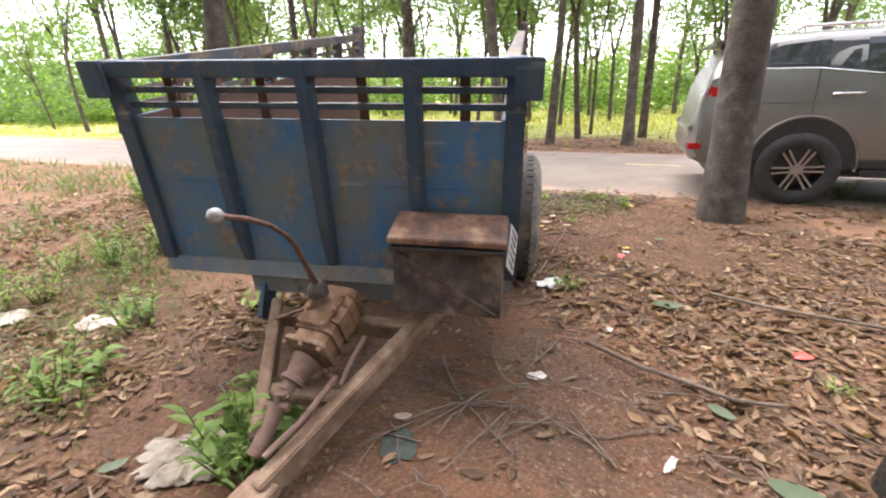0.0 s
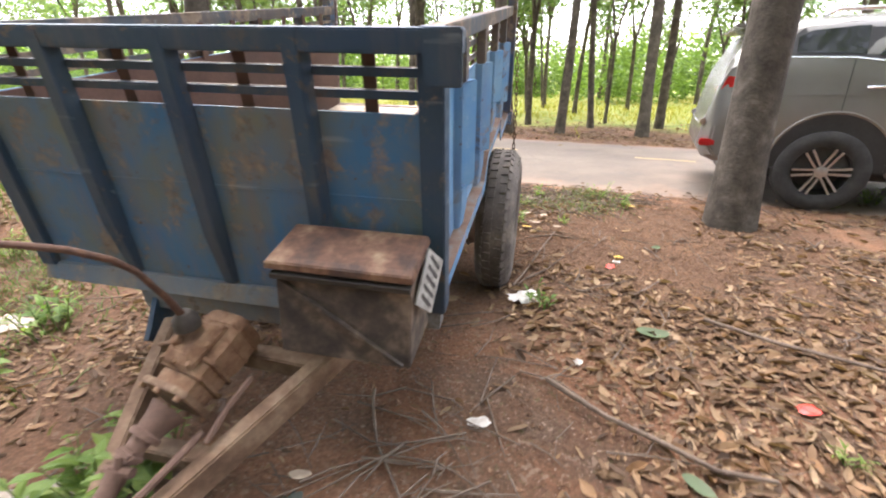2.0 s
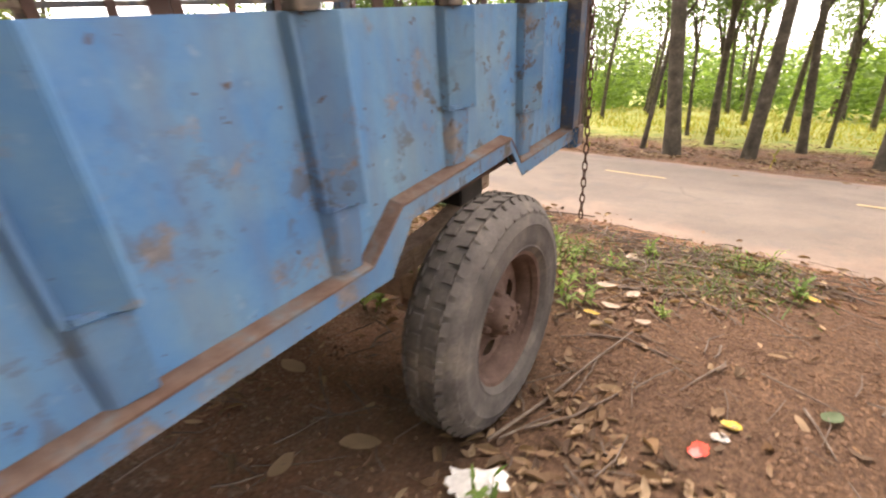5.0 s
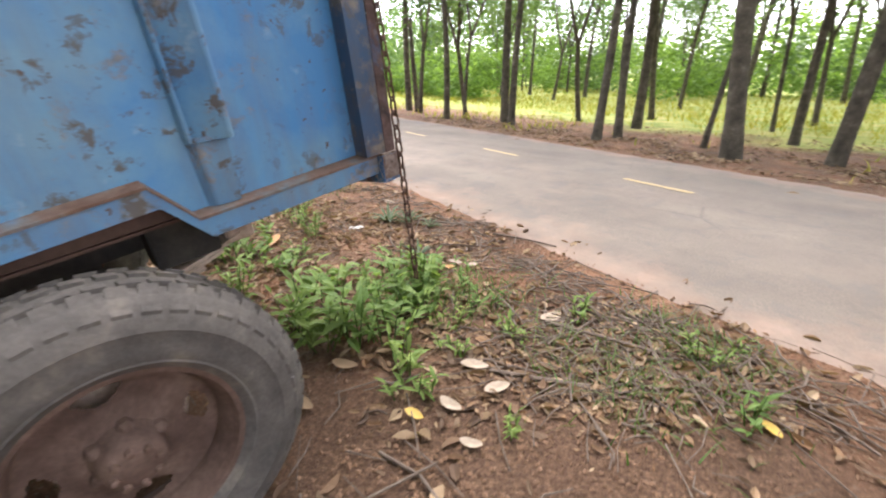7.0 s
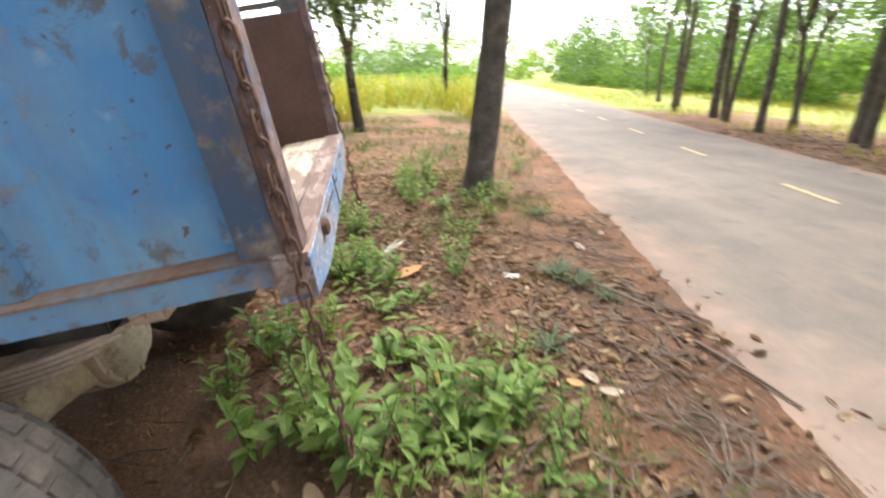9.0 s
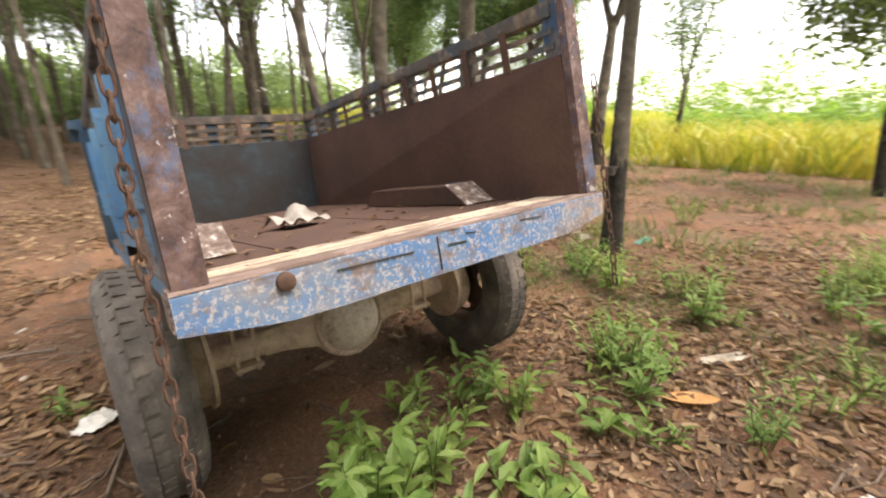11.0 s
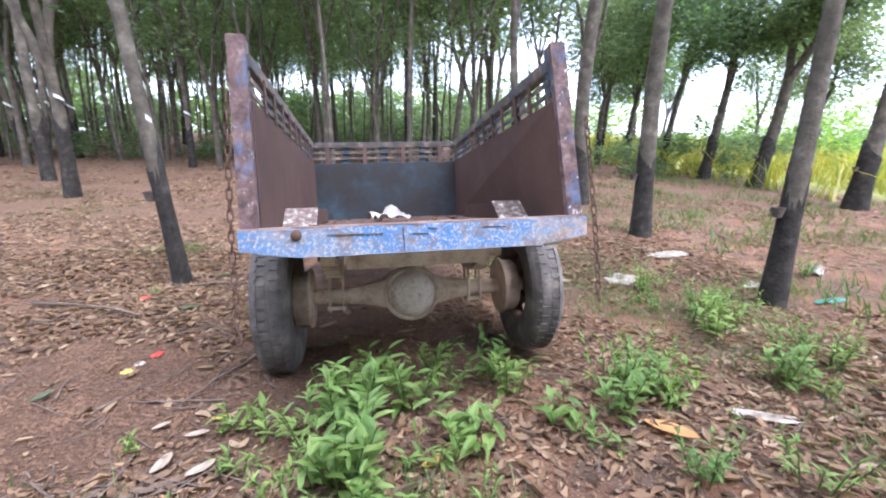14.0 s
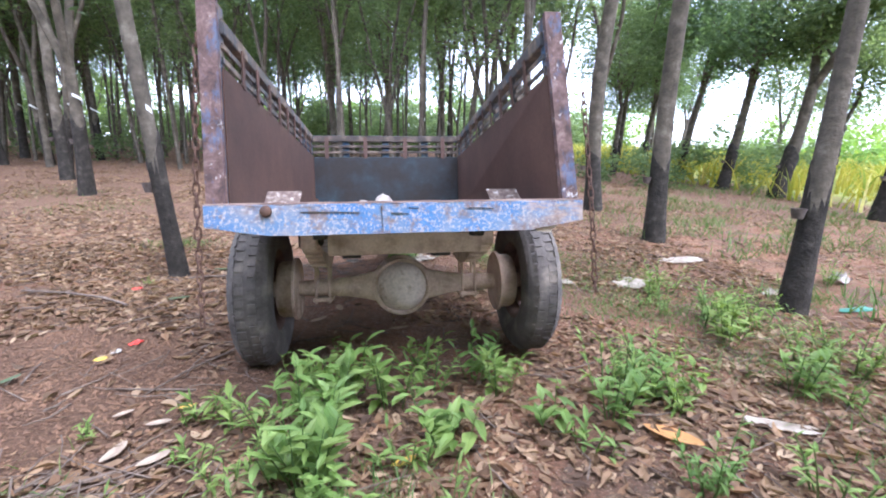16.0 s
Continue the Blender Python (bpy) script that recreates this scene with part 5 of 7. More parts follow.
        glass_low, glass_high = [(x, z + 0.03) for x, z in belt], [(x, z - 0.045) for x, z in head]
        band("quarter_window", 0.56, 1.08, glass_low, glass_high, CAR_GLASS, "dark tinted rear quarter window", 0.008)
        panel("small_door_pane", [(1.17, 1.44), (1.33, 1.42), (1.33, 1.60), (1.27, 1.58)], CAR_GLASS, "small triangular door pane", out=0.010)
        band("rear_door_window", 1.38, 2.43, glass_low, glass_high, CAR_GLASS, "dark tinted door window", 0.008)
        band("front_door_window", 2.53, 3.12, glass_low, glass_high, CAR_GLASS, "dark tinted door window", 0.008)
        panel("belt_trim", [(0.44, 1.425), (1.0, 1.415), (1.6, 1.337), (2.5, 1.264), (3.36, 1.172), (3.36, 1.184), (2.5, 1.276), (1.6, 1.349), (1.0, 1.427), (0.44, 1.437)], CHROME, out=0.010)
        panel("door_gap", [(1.005, 0.96), (1.014, 0.96), (1.014, 1.40), (1.005, 1.40)], CAR_BLACK, out=0.0025)
        panel("door_gap", [(1.50, 0.52), (1.509, 0.52), (1.44, 0.72), (1.43, 0.72)], CAR_BLACK, out=0.0025)
        panel("door_gap", [(2.485, 0.50), (2.495, 0.50), (2.495, 1.25), (2.485, 1.25)], CAR_BLACK, out=0.0025)
        panel("flank_crease", [(0.1, 1.07), (1.0, 1.09), (3.6, 0.98), (3.6, 0.99), (1.0, 1.102), (0.1, 1.082)], CAR, out=0.010)
        for hx in (1.16, 2.62):
            h = Mesh().tube([(hx, s * 0.916, 1.165), (hx + 0.03, s * 0.950, 1.17), (hx + 0.23, s * 0.950, 1.17), (hx + 0.26, s * 0.916, 1.17)], 0.015, 8)
            part("door_handle", h, CHROME, c, "chrome door handle", smooth=True)
        part("running_board", Mesh().box(1.52, 3.26, *sorted((s * 0.80, s * 0.99)), 0.33, 0.40), CAR_BLACK, c, "black running board", bevel=0.015)
        panel("sill_trim", [(1.45, 0.42), (3.25, 0.42), (3.25, 0.49), (1.45, 0.49)], CAR_BLACK, out=0.012)
        for ax in arches:
            arch, liner = Mesh(), Mesh()
            m = 22
            ang = [math.pi * (k / (m - 1)) * 1.10 - 0.05 * math.pi for k in range(m)]
            for k in range(m):
                cx, cz = math.cos(ang[k]), math.sin(ang[k])
                for r, yy in ((0.478, 0.938), (0.496, 0.946), (0.508, 0.925), (0.478, 0.90)):
                    arch.v.append((ax + 0.02 + r * cx, s * yy, 0.45 + r * cz))
            arch.f = [(k * 4 + j, k * 4 + (j + 1) % 4, (k + 1) * 4 + (j + 1) % 4, (k + 1) * 4 + j) for k in range(m - 1) for j in range(4)]
            part("arch_trim", arch, CAR, c, "narrow painted wheel arch lip", smooth=True)
            liner.lathe([(s * 0.9335, 0.0), (s * 0.9335, 0.482)], 44, "x")
            liner.v = [(ax + 0.02 + y, x, max(0.40, 0.45 + z)) for x, y, z in liner.v]
            part("arch_liner", liner, CAR_BLACK, c, "black wheel arch liner")
            wheel_ob = new("wheel")
            wheel_ob.parent = c
            wheel_ob.matrix_basis = pose(ax, s * 0.845, 0.385, 0, 0, 0 if s < 0 else 180)
            part("tyre", Mesh().lathe([(0.10, 0.245), (0.12, 0.30), (0.11, 0.36), (0.08, 0.386), (-0.02, 0.391), (-0.11, 0.386), (-0.135, 0.355), (-0.138, 0.30), (-0.132, 0.265), (-0.115, 0.24)], 48, "y"), CAR_TYRE, wheel_ob, smooth=True)
            rim = part("rim", Mesh().lathe([(-0.115, 0.243), (-0.122, 0.240), (-0.118, 0.230), (-0.06, 0.222), (-0.02, 0.215), (0.03, 0.20), (0.03, 0.0)], 44, "y"), CAR_BLACK, wheel_ob, smooth=True)
            for k in range(6):
                a0 = 2 * math.pi * k / 6 + 0.08
                ca, sa = math.cos(a0), math.sin(a0)
                spoke = Mesh()
                for d, e in ((-0.021, -0.030), (0.021, 0.030)):
                    p0 = (0.05 * ca - d * sa, -0.108, 0.05 * sa + d * ca)
                    p1 = (0.234 * ca - e * sa, -0.126, 0.234 * sa + e * ca)
                    spoke.bar(p0, p1, 0.020, 0.024, (0, 1, 0))
                part("spoke", spoke, ALLOY, rim, "pale machined twin spoke")
            part("centre_cap", Mesh().lathe([(-0.10, 0.060), (-0.125, 0.054), (-0.132, 0.03), (-0.132, 0.0)], 20, "y"), ALLOY, rim, smooth=True)
        lamp = Mesh().put([(0.0, s * 0.893, 1.13), (0.17, s * 0.924, 1.18), (0.14, s * 0.922, 1.25), (0.04, s * 0.912, 1.26), (-0.03, s * 0.66, 1.11), (0.0, s * 0.62, 1.25)],
                          [(0, 1, 2, 3), (4, 0, 3, 5)])
        part("tail_lamp", lamp, TAIL, c, "red tail lamp", smooth=True)
        part("bumper_reflector", Mesh().box(-0.105, 0.05, *sorted((s * 0.72, s * 0.925)), 0.575, 0.645), TAIL, c, "red bumper reflector", bevel=0.012)
        # added chrome piece: stands in for the bright reflection on the bumper corner
        part("corner_highlight", Mesh().box(-0.125, -0.07, *sorted((s * 0.70, s * 0.86)), 0.78, 0.85), CHROME, c, "chrome piece added as the highlight on the bumper corner", bevel=0.015)
        part("roof_rail", Mesh().tube([(0.75, s * 0.63, 1.79), (0.85, s * 0.63, 1.845), (2.6, s * 0.62, 1.85), (2.75, s * 0.61, 1.77)], 0.018, 8), CHROME, c, smooth=True)
    part("rear_bumper", loft([[(x + dx, y, z) for x, z in ((-0.13, 0.56), (-0.06, 0.46), (0.06, 0.46), (0.06, 0.82), (-0.12, 0.80))] for y, dx in ((-0.915, 0.12), (-0.82, 0.02), (-0.5, 0.0), (0.5, 0.0), (0.82, 0.02), (0.915, 0.12))]), CAR, c, smooth=True, bevel=0.02)
    part("rear_window", Mesh().put([(0.03, -0.62, 1.34), (0.03, 0.62, 1.34), (0.235, 0.60, 1.69), (0.235, -0.60, 1.69)], [(0, 1, 2, 3)]), CAR_GLASS, c)
    part("windscreen", Mesh().put([(3.02, -0.56, 1.69), (3.02, 0.56, 1.69), (3.54, 0.66, 1.26), (3.54, -0.66, 1.26)], [(0, 1, 2, 3)]), CAR_GLASS, c, "dark tinted windscreen")
    part("spoiler", Mesh().box(0.04, 0.36, -0.62, 0.62, 1.72, 1.755), CAR, c, bevel=0.012)
    part("underbody", Mesh().box(0.15, 4.5, -0.78, 0.78, 0.30, 0.44), CAR_BLACK, c)
    return c


car()


# ---- trees ----
def leaf_cloud(rng, centres, spread, count, size, droop=0.35):
    """Many separate folded leaves about the given centres."""
    cs = np.array(centres)
    pick = rng.integers(0, len(cs), count)
    p = cs[pick] + rng.normal(0, 1, (count, 3)) * np.array(spread)
    d = rng.normal(0, 1, (count, 3))
    d[:, 2] = d[:, 2] * 0.5 - droop
    d /= np.linalg.norm(d, axis=1)[:, None]
    s = np.cross(d, rng.normal(0, 1, (count, 3)))
    s /= np.linalg.norm(s, axis=1)[:, None] + 1e-6
    ln = rng.uniform(0.7, 1.3, count)[:, None] * size
    wd = ln * rng.uniform(0.30, 0.46, count)[:, None]
    up = np.cross(s, d)
    verts = np.stack([p, p + d * ln * 0.5 + s * wd * 0.5 + up * wd * 0.15, p + d * ln, p + d * ln * 0.5 - s * wd * 0.5 + up * wd * 0.15], 1).reshape(-1, 3)
    k = np.arange(count) * 4
    faces = np.stack([k, k + 1, k + 2, k + 3], 1)
    return verts, faces


def quick_mesh(name, verts, faces, mat):
    me = bpy.data.meshes.new(name)
    me.from_pydata(verts.tolist(), [], faces.tolist())
    me.materials.append(mat)
    me.update()
    return me


def tree_parts(seed, height, base_r, fork, lean, leaves, low, size, az=None, bark=BARK):
    """Trunk with limbs and a crown of separate leaves, as two meshes."""
    rng = np.random.default_rng(seed)
    m = Mesh()
    turn_to = rng.uniform(0, 6.28)
    az = turn_to if az is None else az
    ld = Vector((math.cos(az), math.sin(az), 0)) * lean
    bend = rng.uniform(-0.12, 0.12, 2)

    def stem(z):
        t = z / height
        return Vector((ld.x * z + bend[0] * math.sin(t * 7) * 1.2 , ld.y * z + bend[1] * math.sin(t * 6) * 1.2, z))
    zs = np.linspace(0, fork, 9)
    rad = [base_r * (1.26 if z == 0 else 1.06 - 0.30 * z / fork) * (1 + 0.05 * math.sin(z * 9 + seed)) for z in zs]
    m.tube([stem(z) - (Vector((0, 0, 0.08)) if z == 0 else Vector()) for z in zs], rad, 12)
    tips, limbs = [], []
    top = stem(fork)
    nf = int(rng.integers(2, 4))
    a0 = rng.uniform(0, 6.28)
    for k in range(nf):
        a = a0 + 6.28 * k / nf + rng.uniform(-0.4, 0.4)
        L = height - fork
        out = rng.uniform(0.16, 0.34)
        pts = [top - Vector((0, 0, 0.15))]
        for t in (0.2, 0.45, 0.72, 1.0):
            pts.append(top + Vector((math.cos(a) * out * L * t + ld.x * L * t, math.sin(a) * out * L * t + ld.y * L * t, L * t * rng.uniform(0.93, 1.0))) + Vector(rng.normal(0, 0.10, 3)))
        m.tube(pts, [base_r * q for q in (0.66, 0.55, 0.42, 0.28, 0.10)], 8)
        limbs.append(pts)
        for j in range(7):
            t = rng.uniform(0.15, 1.0)
            i = min(3, int(t * 4))
            p = pts[i].lerp(pts[i + 1], t * 4 - i if t < 1 else 1.0)
            b = rng.uniform(0, 6.28)
            ln = rng.uniform(0.8, 2.0) * (1.15 - 0.4 * t)
            q = p + Vector((math.cos(b) * ln, math.sin(b) * ln, ln * rng.uniform(0.1, 0.8)))
            mid = p.lerp(q, 0.55) + Vector((0, 0, 0.12))
            m.tube([p, mid, q], [base_r * 0.22, base_r * 0.14, base_r * 0.05], 5)
            tips += [mid, q, p.lerp(q, 0.8)]
        tips += pts[2:]
    tips = [t for t in tips if t.z > low] or tips
    verts, faces = leaf_cloud(rng, [tuple(t) for t in tips], (0.50, 0.50, 0.42), leaves, size)
    return m.data("trunk", bark, True, 0.0, False), quick_mesh("crown", verts, faces, CROWN), stem


VAR = []
for i in range(7):
    VAR.append(tree_parts(20 + i, (11.5, 12.5, 10.5, 13.0, 11.0, 12.0, 9.5)[i], (0.10, 0.115, 0.095, 0.12, 0.105, 0.11, 0.085)[i],
                          (3.4, 4.2, 2.8, 5.0, 3.6, 2.4, 3.0)[i], (0.05, 0.08, 0.11, 0.03, 0.14, 0.07, 0.10)[i], 4300, 3.2, 0.175))
SLIM = [tree_parts(50 + i, 12.0 + i, 0.058 + 0.009 * i, 5.5 + 0.6 * i, 0.03 + 0.02 * i, 3400, 3.8, 0.185) for i in range(3)]
ACROSS = []
for i in range(10):
    trunk_me, crown_me, stem_fn = tree_parts(70 + i, (11.0, 12.5, 10.0, 12.0, 9.5)[i % 5], (0.10, 0.115, 0.09, 0.12, 0.065)[i % 5], (3.2, 4.2, 2.6, 4.6, 3.0)[i % 5], (0.05, 0.08, 0.11, 0.03, 0.12)[i % 5], 2700, 3.0, 0.225)
    crown_me.materials[0] = CROWN_YOUNG
    ACROSS.append((trunk_me, crown_me, stem_fn))
cup_data = Mesh().lathe([(0.0, 0.0), (0.0, 0.045), (0.10, 0.07), (0.10, 0.062), (0.012, 0.036), (0.012, 0.0)], 14, "z").data("latex_cup", CUP, True)


def tree(x, y, var, turn, scale=1.0, label="slender rubber tree with dull grey bark and thin crown", group="plantation trees", detail=False):
    trunk, crown_me, stem = var
    t = thing("rubber_tree", Matrix.Translation((x, y, gz(x, y) - 0.02)) @ pose(0, 0, 0, 0, 0, turn) @ Matrix.Diagonal((scale, scale, scale, 1)), label, "tree", group)
    share("trunk", trunk, t)
    share("crown", crown_me, t)
    if detail:
        r = max((Vector(v.co) - stem(v.co.z)).length for v in trunk.vertices if 0.7 < v.co.z < 1.6)
        sl = Mesh().tube([stem(z) - (Vector((0, 0, 0.06)) if z == 0 else Vector()) for z in (0.0, 0.12, 0.3, 0.6, 0.9, 1.2, 1.42, 1.45)], [r * 1.40, r * 1.35, r * 1.27, r * 1.14, r * 1.08, r * 1.06, r * 1.04, r * 0.9], 14)
        for q, p in enumerate(sl.v):
            if p[2] > 1.0:
                c0 = stem(p[2])
                ang = math.atan2(p[1] - c0.y, p[0] - c0.x)
                sl.v[q] = (p[0], p[1], p[2] + (p[2] - 1.0) * (0.45 * math.cos(ang + x) + 0.2 * noise.noise((ang * 1.5, x, 2.0))))
        part("tapped_bark", sl, BARK_DARK, t, "dark tapped lower bark", smooth=True)
        g = Mesh()
        n = 12
        c0 = stem(1.85)
        for k in range(n + 1):
            a = 2.2 + 2.9 * k / n
            for dr, dz in ((1.02, 0.0), (1.10, -0.055), (1.06, -0.052)):
                g.v.append((c0.x + r * dr * math.cos(a), c0.y + r * dr * math.sin(a), 1.85 - 0.16 * k / n + dz))
        g.f = [(k * 3 + j, (k + 1) * 3 + j, (k + 1) * 3 + j + 1, k * 3 + j + 1) for k in range(n) for j in range(2)]
        part("rain_guard", g, GUARD, t, "white plastic rain guard strip")
        cp = share("latex_cup", cup_data, t, Matrix.Translation(stem(0.95) + Vector((r * 1.6, 0, 0))))
        tagged(cp, "dark clay latex cup")
    return t


# trees near the trailer, where they stand: x, y, radius, fork, lean and its heading
for k, (x, y, r0, fork, lean, head, lab) in enumerate((
        (2.13, 1.42, 0.080, 5.2, 0.10, 0, "rubber tree with dark tapped bark and a latex cup"), (2.78, 4.90, 0.185, 5.5, 0.012, -20, "thick rubber tree with flared foot beside the car"),
        (-3.58, 5.96, 0.170, 3.3, 0.05, 70, "dark-barked leaning tree beside the road"), (-4.10, 2.89, 0.098, 4.8, 0.045, 190, "rubber tree with dark tapped bark and a latex cup"),
        (-4.50, -0.05, 0.135, 5.5, 0.02, 172, ""), (-5.15, -3.5, 0.17, 6.0, 0.02, 172, ""), (-10.0, 4.55, 0.11, 1.9, 0.09, 200, ""), (-13.0, -16.8, 0.14, 4.0, 0.06, 172, ""), (-13.3, -14.7, 0.17, 3.4, 0.10, 172, ""),
        (-13.05, -11.5, 0.15, 3.6, 0.13, 172, ""), (-12.6, -8.4, 0.17, 3.2, 0.13, 172, ""), (-12.7, -6.2, 0.20, 3.5, 0.16, 172, ""), (-11.8, -2.3, 0.20, 4.0, 0.10, 172, ""), (-19.5, -10.5, 0.14, 2.6, 0.05, 90, ""), (-17.0, -20.0, 0.13, 2.8, 0.08, 30, ""), (-24.0, -18.0, 0.14, 2.6, 0.05, 200, ""), (-20.0, -3.5, 0.12, 2.6, 0.05, 130, ""), (-19.0, 8.2, 0.12, 2.6, 0.05, 20, ""), (-22.7, -25.0, 0.14, 2.8, 0.12, 190, ""), (-11.3, -14.0, 0.11, 3.2, 0.06, 200, ""), (-15.5, -22.0, 0.12, 3.0, 0.05, 160, ""))):
    tree(x, y, tree_parts(100 + k, 12.0 if k < 6 else 5.6 if k == 6 else 8.5, r0, fork, lean, 4200 if k < 6 else 12000, 2.9 if k == 2 else 3.4 if k < 6 else 1.9, 0.19 if k < 6 else 0.17, radians(head), BARK_BROWN if k in (1, 2) else BARK), 0, 1.0, lab or "rubber tree with dark tapped bark", "trees round the trailer", k not in (1, 2))

# rows across the road
for k, (x, y) in enumerate(((-2.6, 13.0), (-0.70, 13.9), (0.18, 12.3), (0.55, 15.8), (1.47, 13.2), (2.45, 15.1), (3.05, 16.7), (-5.3, 17.2), (-2.6, 14.1), (-3.15, 16.5), (-3.8, 19.3), (-0.24, 18.1), (0.35, 20.6),
                            (-5.9, 14.4), (-6.75, 15.2), (-8.2, 14.1), (-8.6, 15.4), (-10.8, 15.4), (-11.5, 15.9), (-12.2, 16.1), (-14.7, 16.4), (-25.0, 21.8), (-9.6, 16.6), (3.53, 13.0), (4.43, 15.3), (2.3, 20.8), (7.5, 20.2),
                            (6.0, 13.6), (8.3, 14.4), (9.5, 12.5), (11.5, 14.0), (14.0, 12.0), (6.6, 17.4), (10.5, 18.3), (-17.5, 18.5), (-20.5, 19.6))):
    thick = (x, y) in ((0.18, 12.3), (3.53, 13.0))
    tree(x, y, ACROSS[(k * 3 + 1) % 10] if not thick else ACROSS[1], 47 * k % 360, 1.25 if thick else 0.82 + 0.05 * (k % 5), group="trees across the road")
rng = np.random.default_rng(5)
for j in range(4):
    for i in range(12):
        x, y = -26 + 4.4 * i + rng.uniform(-0.8, 0.8), 23.5 + 5.0 * j + rng.uniform(-0.8, 0.8) + max(0.0, -0.222 * (-26 + 4.4 * i))
        tree(x, y, ACROSS[int(rng.integers(0, 10))], rng.uniform(0, 360), rng.uniform(0.85, 1.15), group="trees across the road")

# dense plantation behind the first camera place; its far rows are one joined wood
FAR = []
for j in range(15):
    for i in range(30):
        x, y = -7.5 + 2.1 * i + rng.uniform(-0.35, 0.35) + 0.35 * j, -6.5 - 2.9 * j + rng.uniform(-0.5, 0.5)
        if math.hypot(x - 1, y - 1) < 5.0 or (x < -4 and y > -9) or (x > 2 and y > -12.5) or (j > 8 and (i + j) % 2):
            continue
        pick, turn_z, size_z = (VAR + SLIM * 4)[int(rng.integers(0, 19))], rng.uniform(0, 360), rng.uniform(0.85, 1.1)
        if j < 6:
            tree(x, y, pick, turn_z, size_z)
        else:
            FAR.append((pick, pose(x, y, gz(x, y) - 0.02, 0, 0, turn_z) @ Matrix.Diagonal((size_z, size_z, size_z, 1))))
verts, faces, slots, base = [], [], [], 0
for (trunk_me, crown_me, _), m in FAR:
    for slot, me in enumerate((trunk_me, crown_me)):
        co = np.empty(len(me.vertices) * 3, dtype=np.float32)
        me.vertices.foreach_get("co", co)
        mm = np.array(m)
        co = co.reshape(-1, 3) @ mm[:3, :3].T + mm[:3, 3]
        verts += co.tolist()
        faces += [tuple(base + i for i in p.vertices) for p in me.polygons]
        slots += [slot] * len(me.polygons)
        base += len(me.vertices)
far_wood = raw("far_plantation_trees", verts, faces, BARK, "far rows of slender rubber trees with thin crowns", "trees", "stuff")
far_wood.data.materials.append(CROWN)
far_wood.data.polygons.foreach_set("material_index", slots)
for x, y in ((6.75, -5.2), (10.7, -11.2), (12.6, -13.4), (12.65, -16.8), (14.0, -13.1), (15.9, -17.0), (9.0, -8.3), (12.3, -29.0), (16.5, -15.5), (20.0, -21.0), (25.5, -34.5), (14.5, -5.5), (12.5, 1.0), (17.0, -3.0), (13.5, 5.0), (-3.8, -3.75), (-8.2, -9.8), (6.5, -12.5), (3.4, -11.0), (-5.6, -12.5), (-6.4, -17.0), (-8.2, -21.5), (-4.2, -19.5), (-9.6, -27.0), (-2.0, -14.0), (-12.0, -24.0)):
    tree(x, y, VAR[int(rng.integers(0, 7))], rng.uniform(0, 360), rng.uniform(1.15, 1.35), detail=True)


def shrub_band(name, label, places, count, size, mat, seed):
    """Far undergrowth: one cloud of leaf clumps over many places (x, y, radius, height)."""
    r = np.random.default_rng(seed)
    cs = []
    for x, y, rad, h in places:
        for _ in range(14):
            a, q = r.uniform(0, 6.28), rad * math.sqrt(r.uniform(0, 1))
            cs.append((x + q * math.cos(a), y + q * math.sin(a), gz(x, y) + h * r.uniform(0.05, 1.0) * (1 - 0.4 * q / rad)))
    verts, faces = leaf_cloud(r, cs, (0.35 * size / 0.3, 0.35 * size / 0.3, 0.28 * size / 0.3), count, size, 0.2)
    return raw(name, verts.tolist(), faces.tolist(), mat, label, "shrubs", "stuff")


r2 = np.random.default_rng(9)
places = [(x, 33 + r2.uniform(-3, 14) - 0.222 * x * 0.6, r2.uniform(1.8, 4.0), r2.uniform(2.0, 6.0)) for x in np.linspace(-48, 45, 80)]
places += [(x, 19.0 - 0.222 * x + r2.uniform(0, 4), r2.uniform(1.0, 2.0), r2.uniform(1.0, 3.2)) for x in np.linspace(-60, -15, 26)]
places += [(x, 9.0 - 0.222 * x - r2.uniform(4, 8), r2.uniform(1, 2.2), r2.uniform(0.9, 2.4)) for x in np.linspace(-75, -26, 14)]
places += [(-22 - 30 * r2.uniform(), r2.uniform(-32, 4), r2.uniform(1.0, 2.4), r2.uniform(1.0, 2.6)) for _ in range(26)]
crowns = [(x, 40 + r2.uniform(-6, 12) - 0.222 * x * 0.7, r2.uniform(2.5, 4.5), r2.uniform(9.0, 16.0)) for x in np.linspace(-62, -16, 40)]
crowns += [(x, 42 + r2.uniform(-6, 12) - 0.222 * x * 0.7, r2.uniform(2.5, 4.0), r2.uniform(4.0, 9.0)) for x in np.linspace(-14, 48, 40)]
crowns += [(x, 17.0 - 0.222 * x + r2.uniform(0, 9), r2.uniform(1.6, 3.0), r2.uniform(6.0, 12.0)) for x in np.linspace(-78, -24, 30)]
crowns += [(x, 4.0 - 0.222 * x - r2.uniform(4, 12), r2.uniform(1.6, 3.0), r2.uniform(4.0, 9.0)) for x in np.linspace(-86, -48, 16)]
shrub_band("far_tree_crowns", "hazy green crowns of a wood beyond the road", crowns, 56000, 0.46, CROWN_YOUNG, 17)
shrub_band("far_shrubs", "bright green shrubs and thickets beyond the road", places, 76000, 0.40, CROWN_LIGHT, 3)
places = [(x, -62 + r2.uniform(-8, 6), r2.uniform(2, 4), r2.uniform(3, 11)) for x in np.linspace(-40, 75, 60)]
places += [(64 + r2.uniform(-5, 5), y, r2.uniform(2, 4), r2.uniform(3, 11)) for y in np.linspace(-60, 60, 30)]
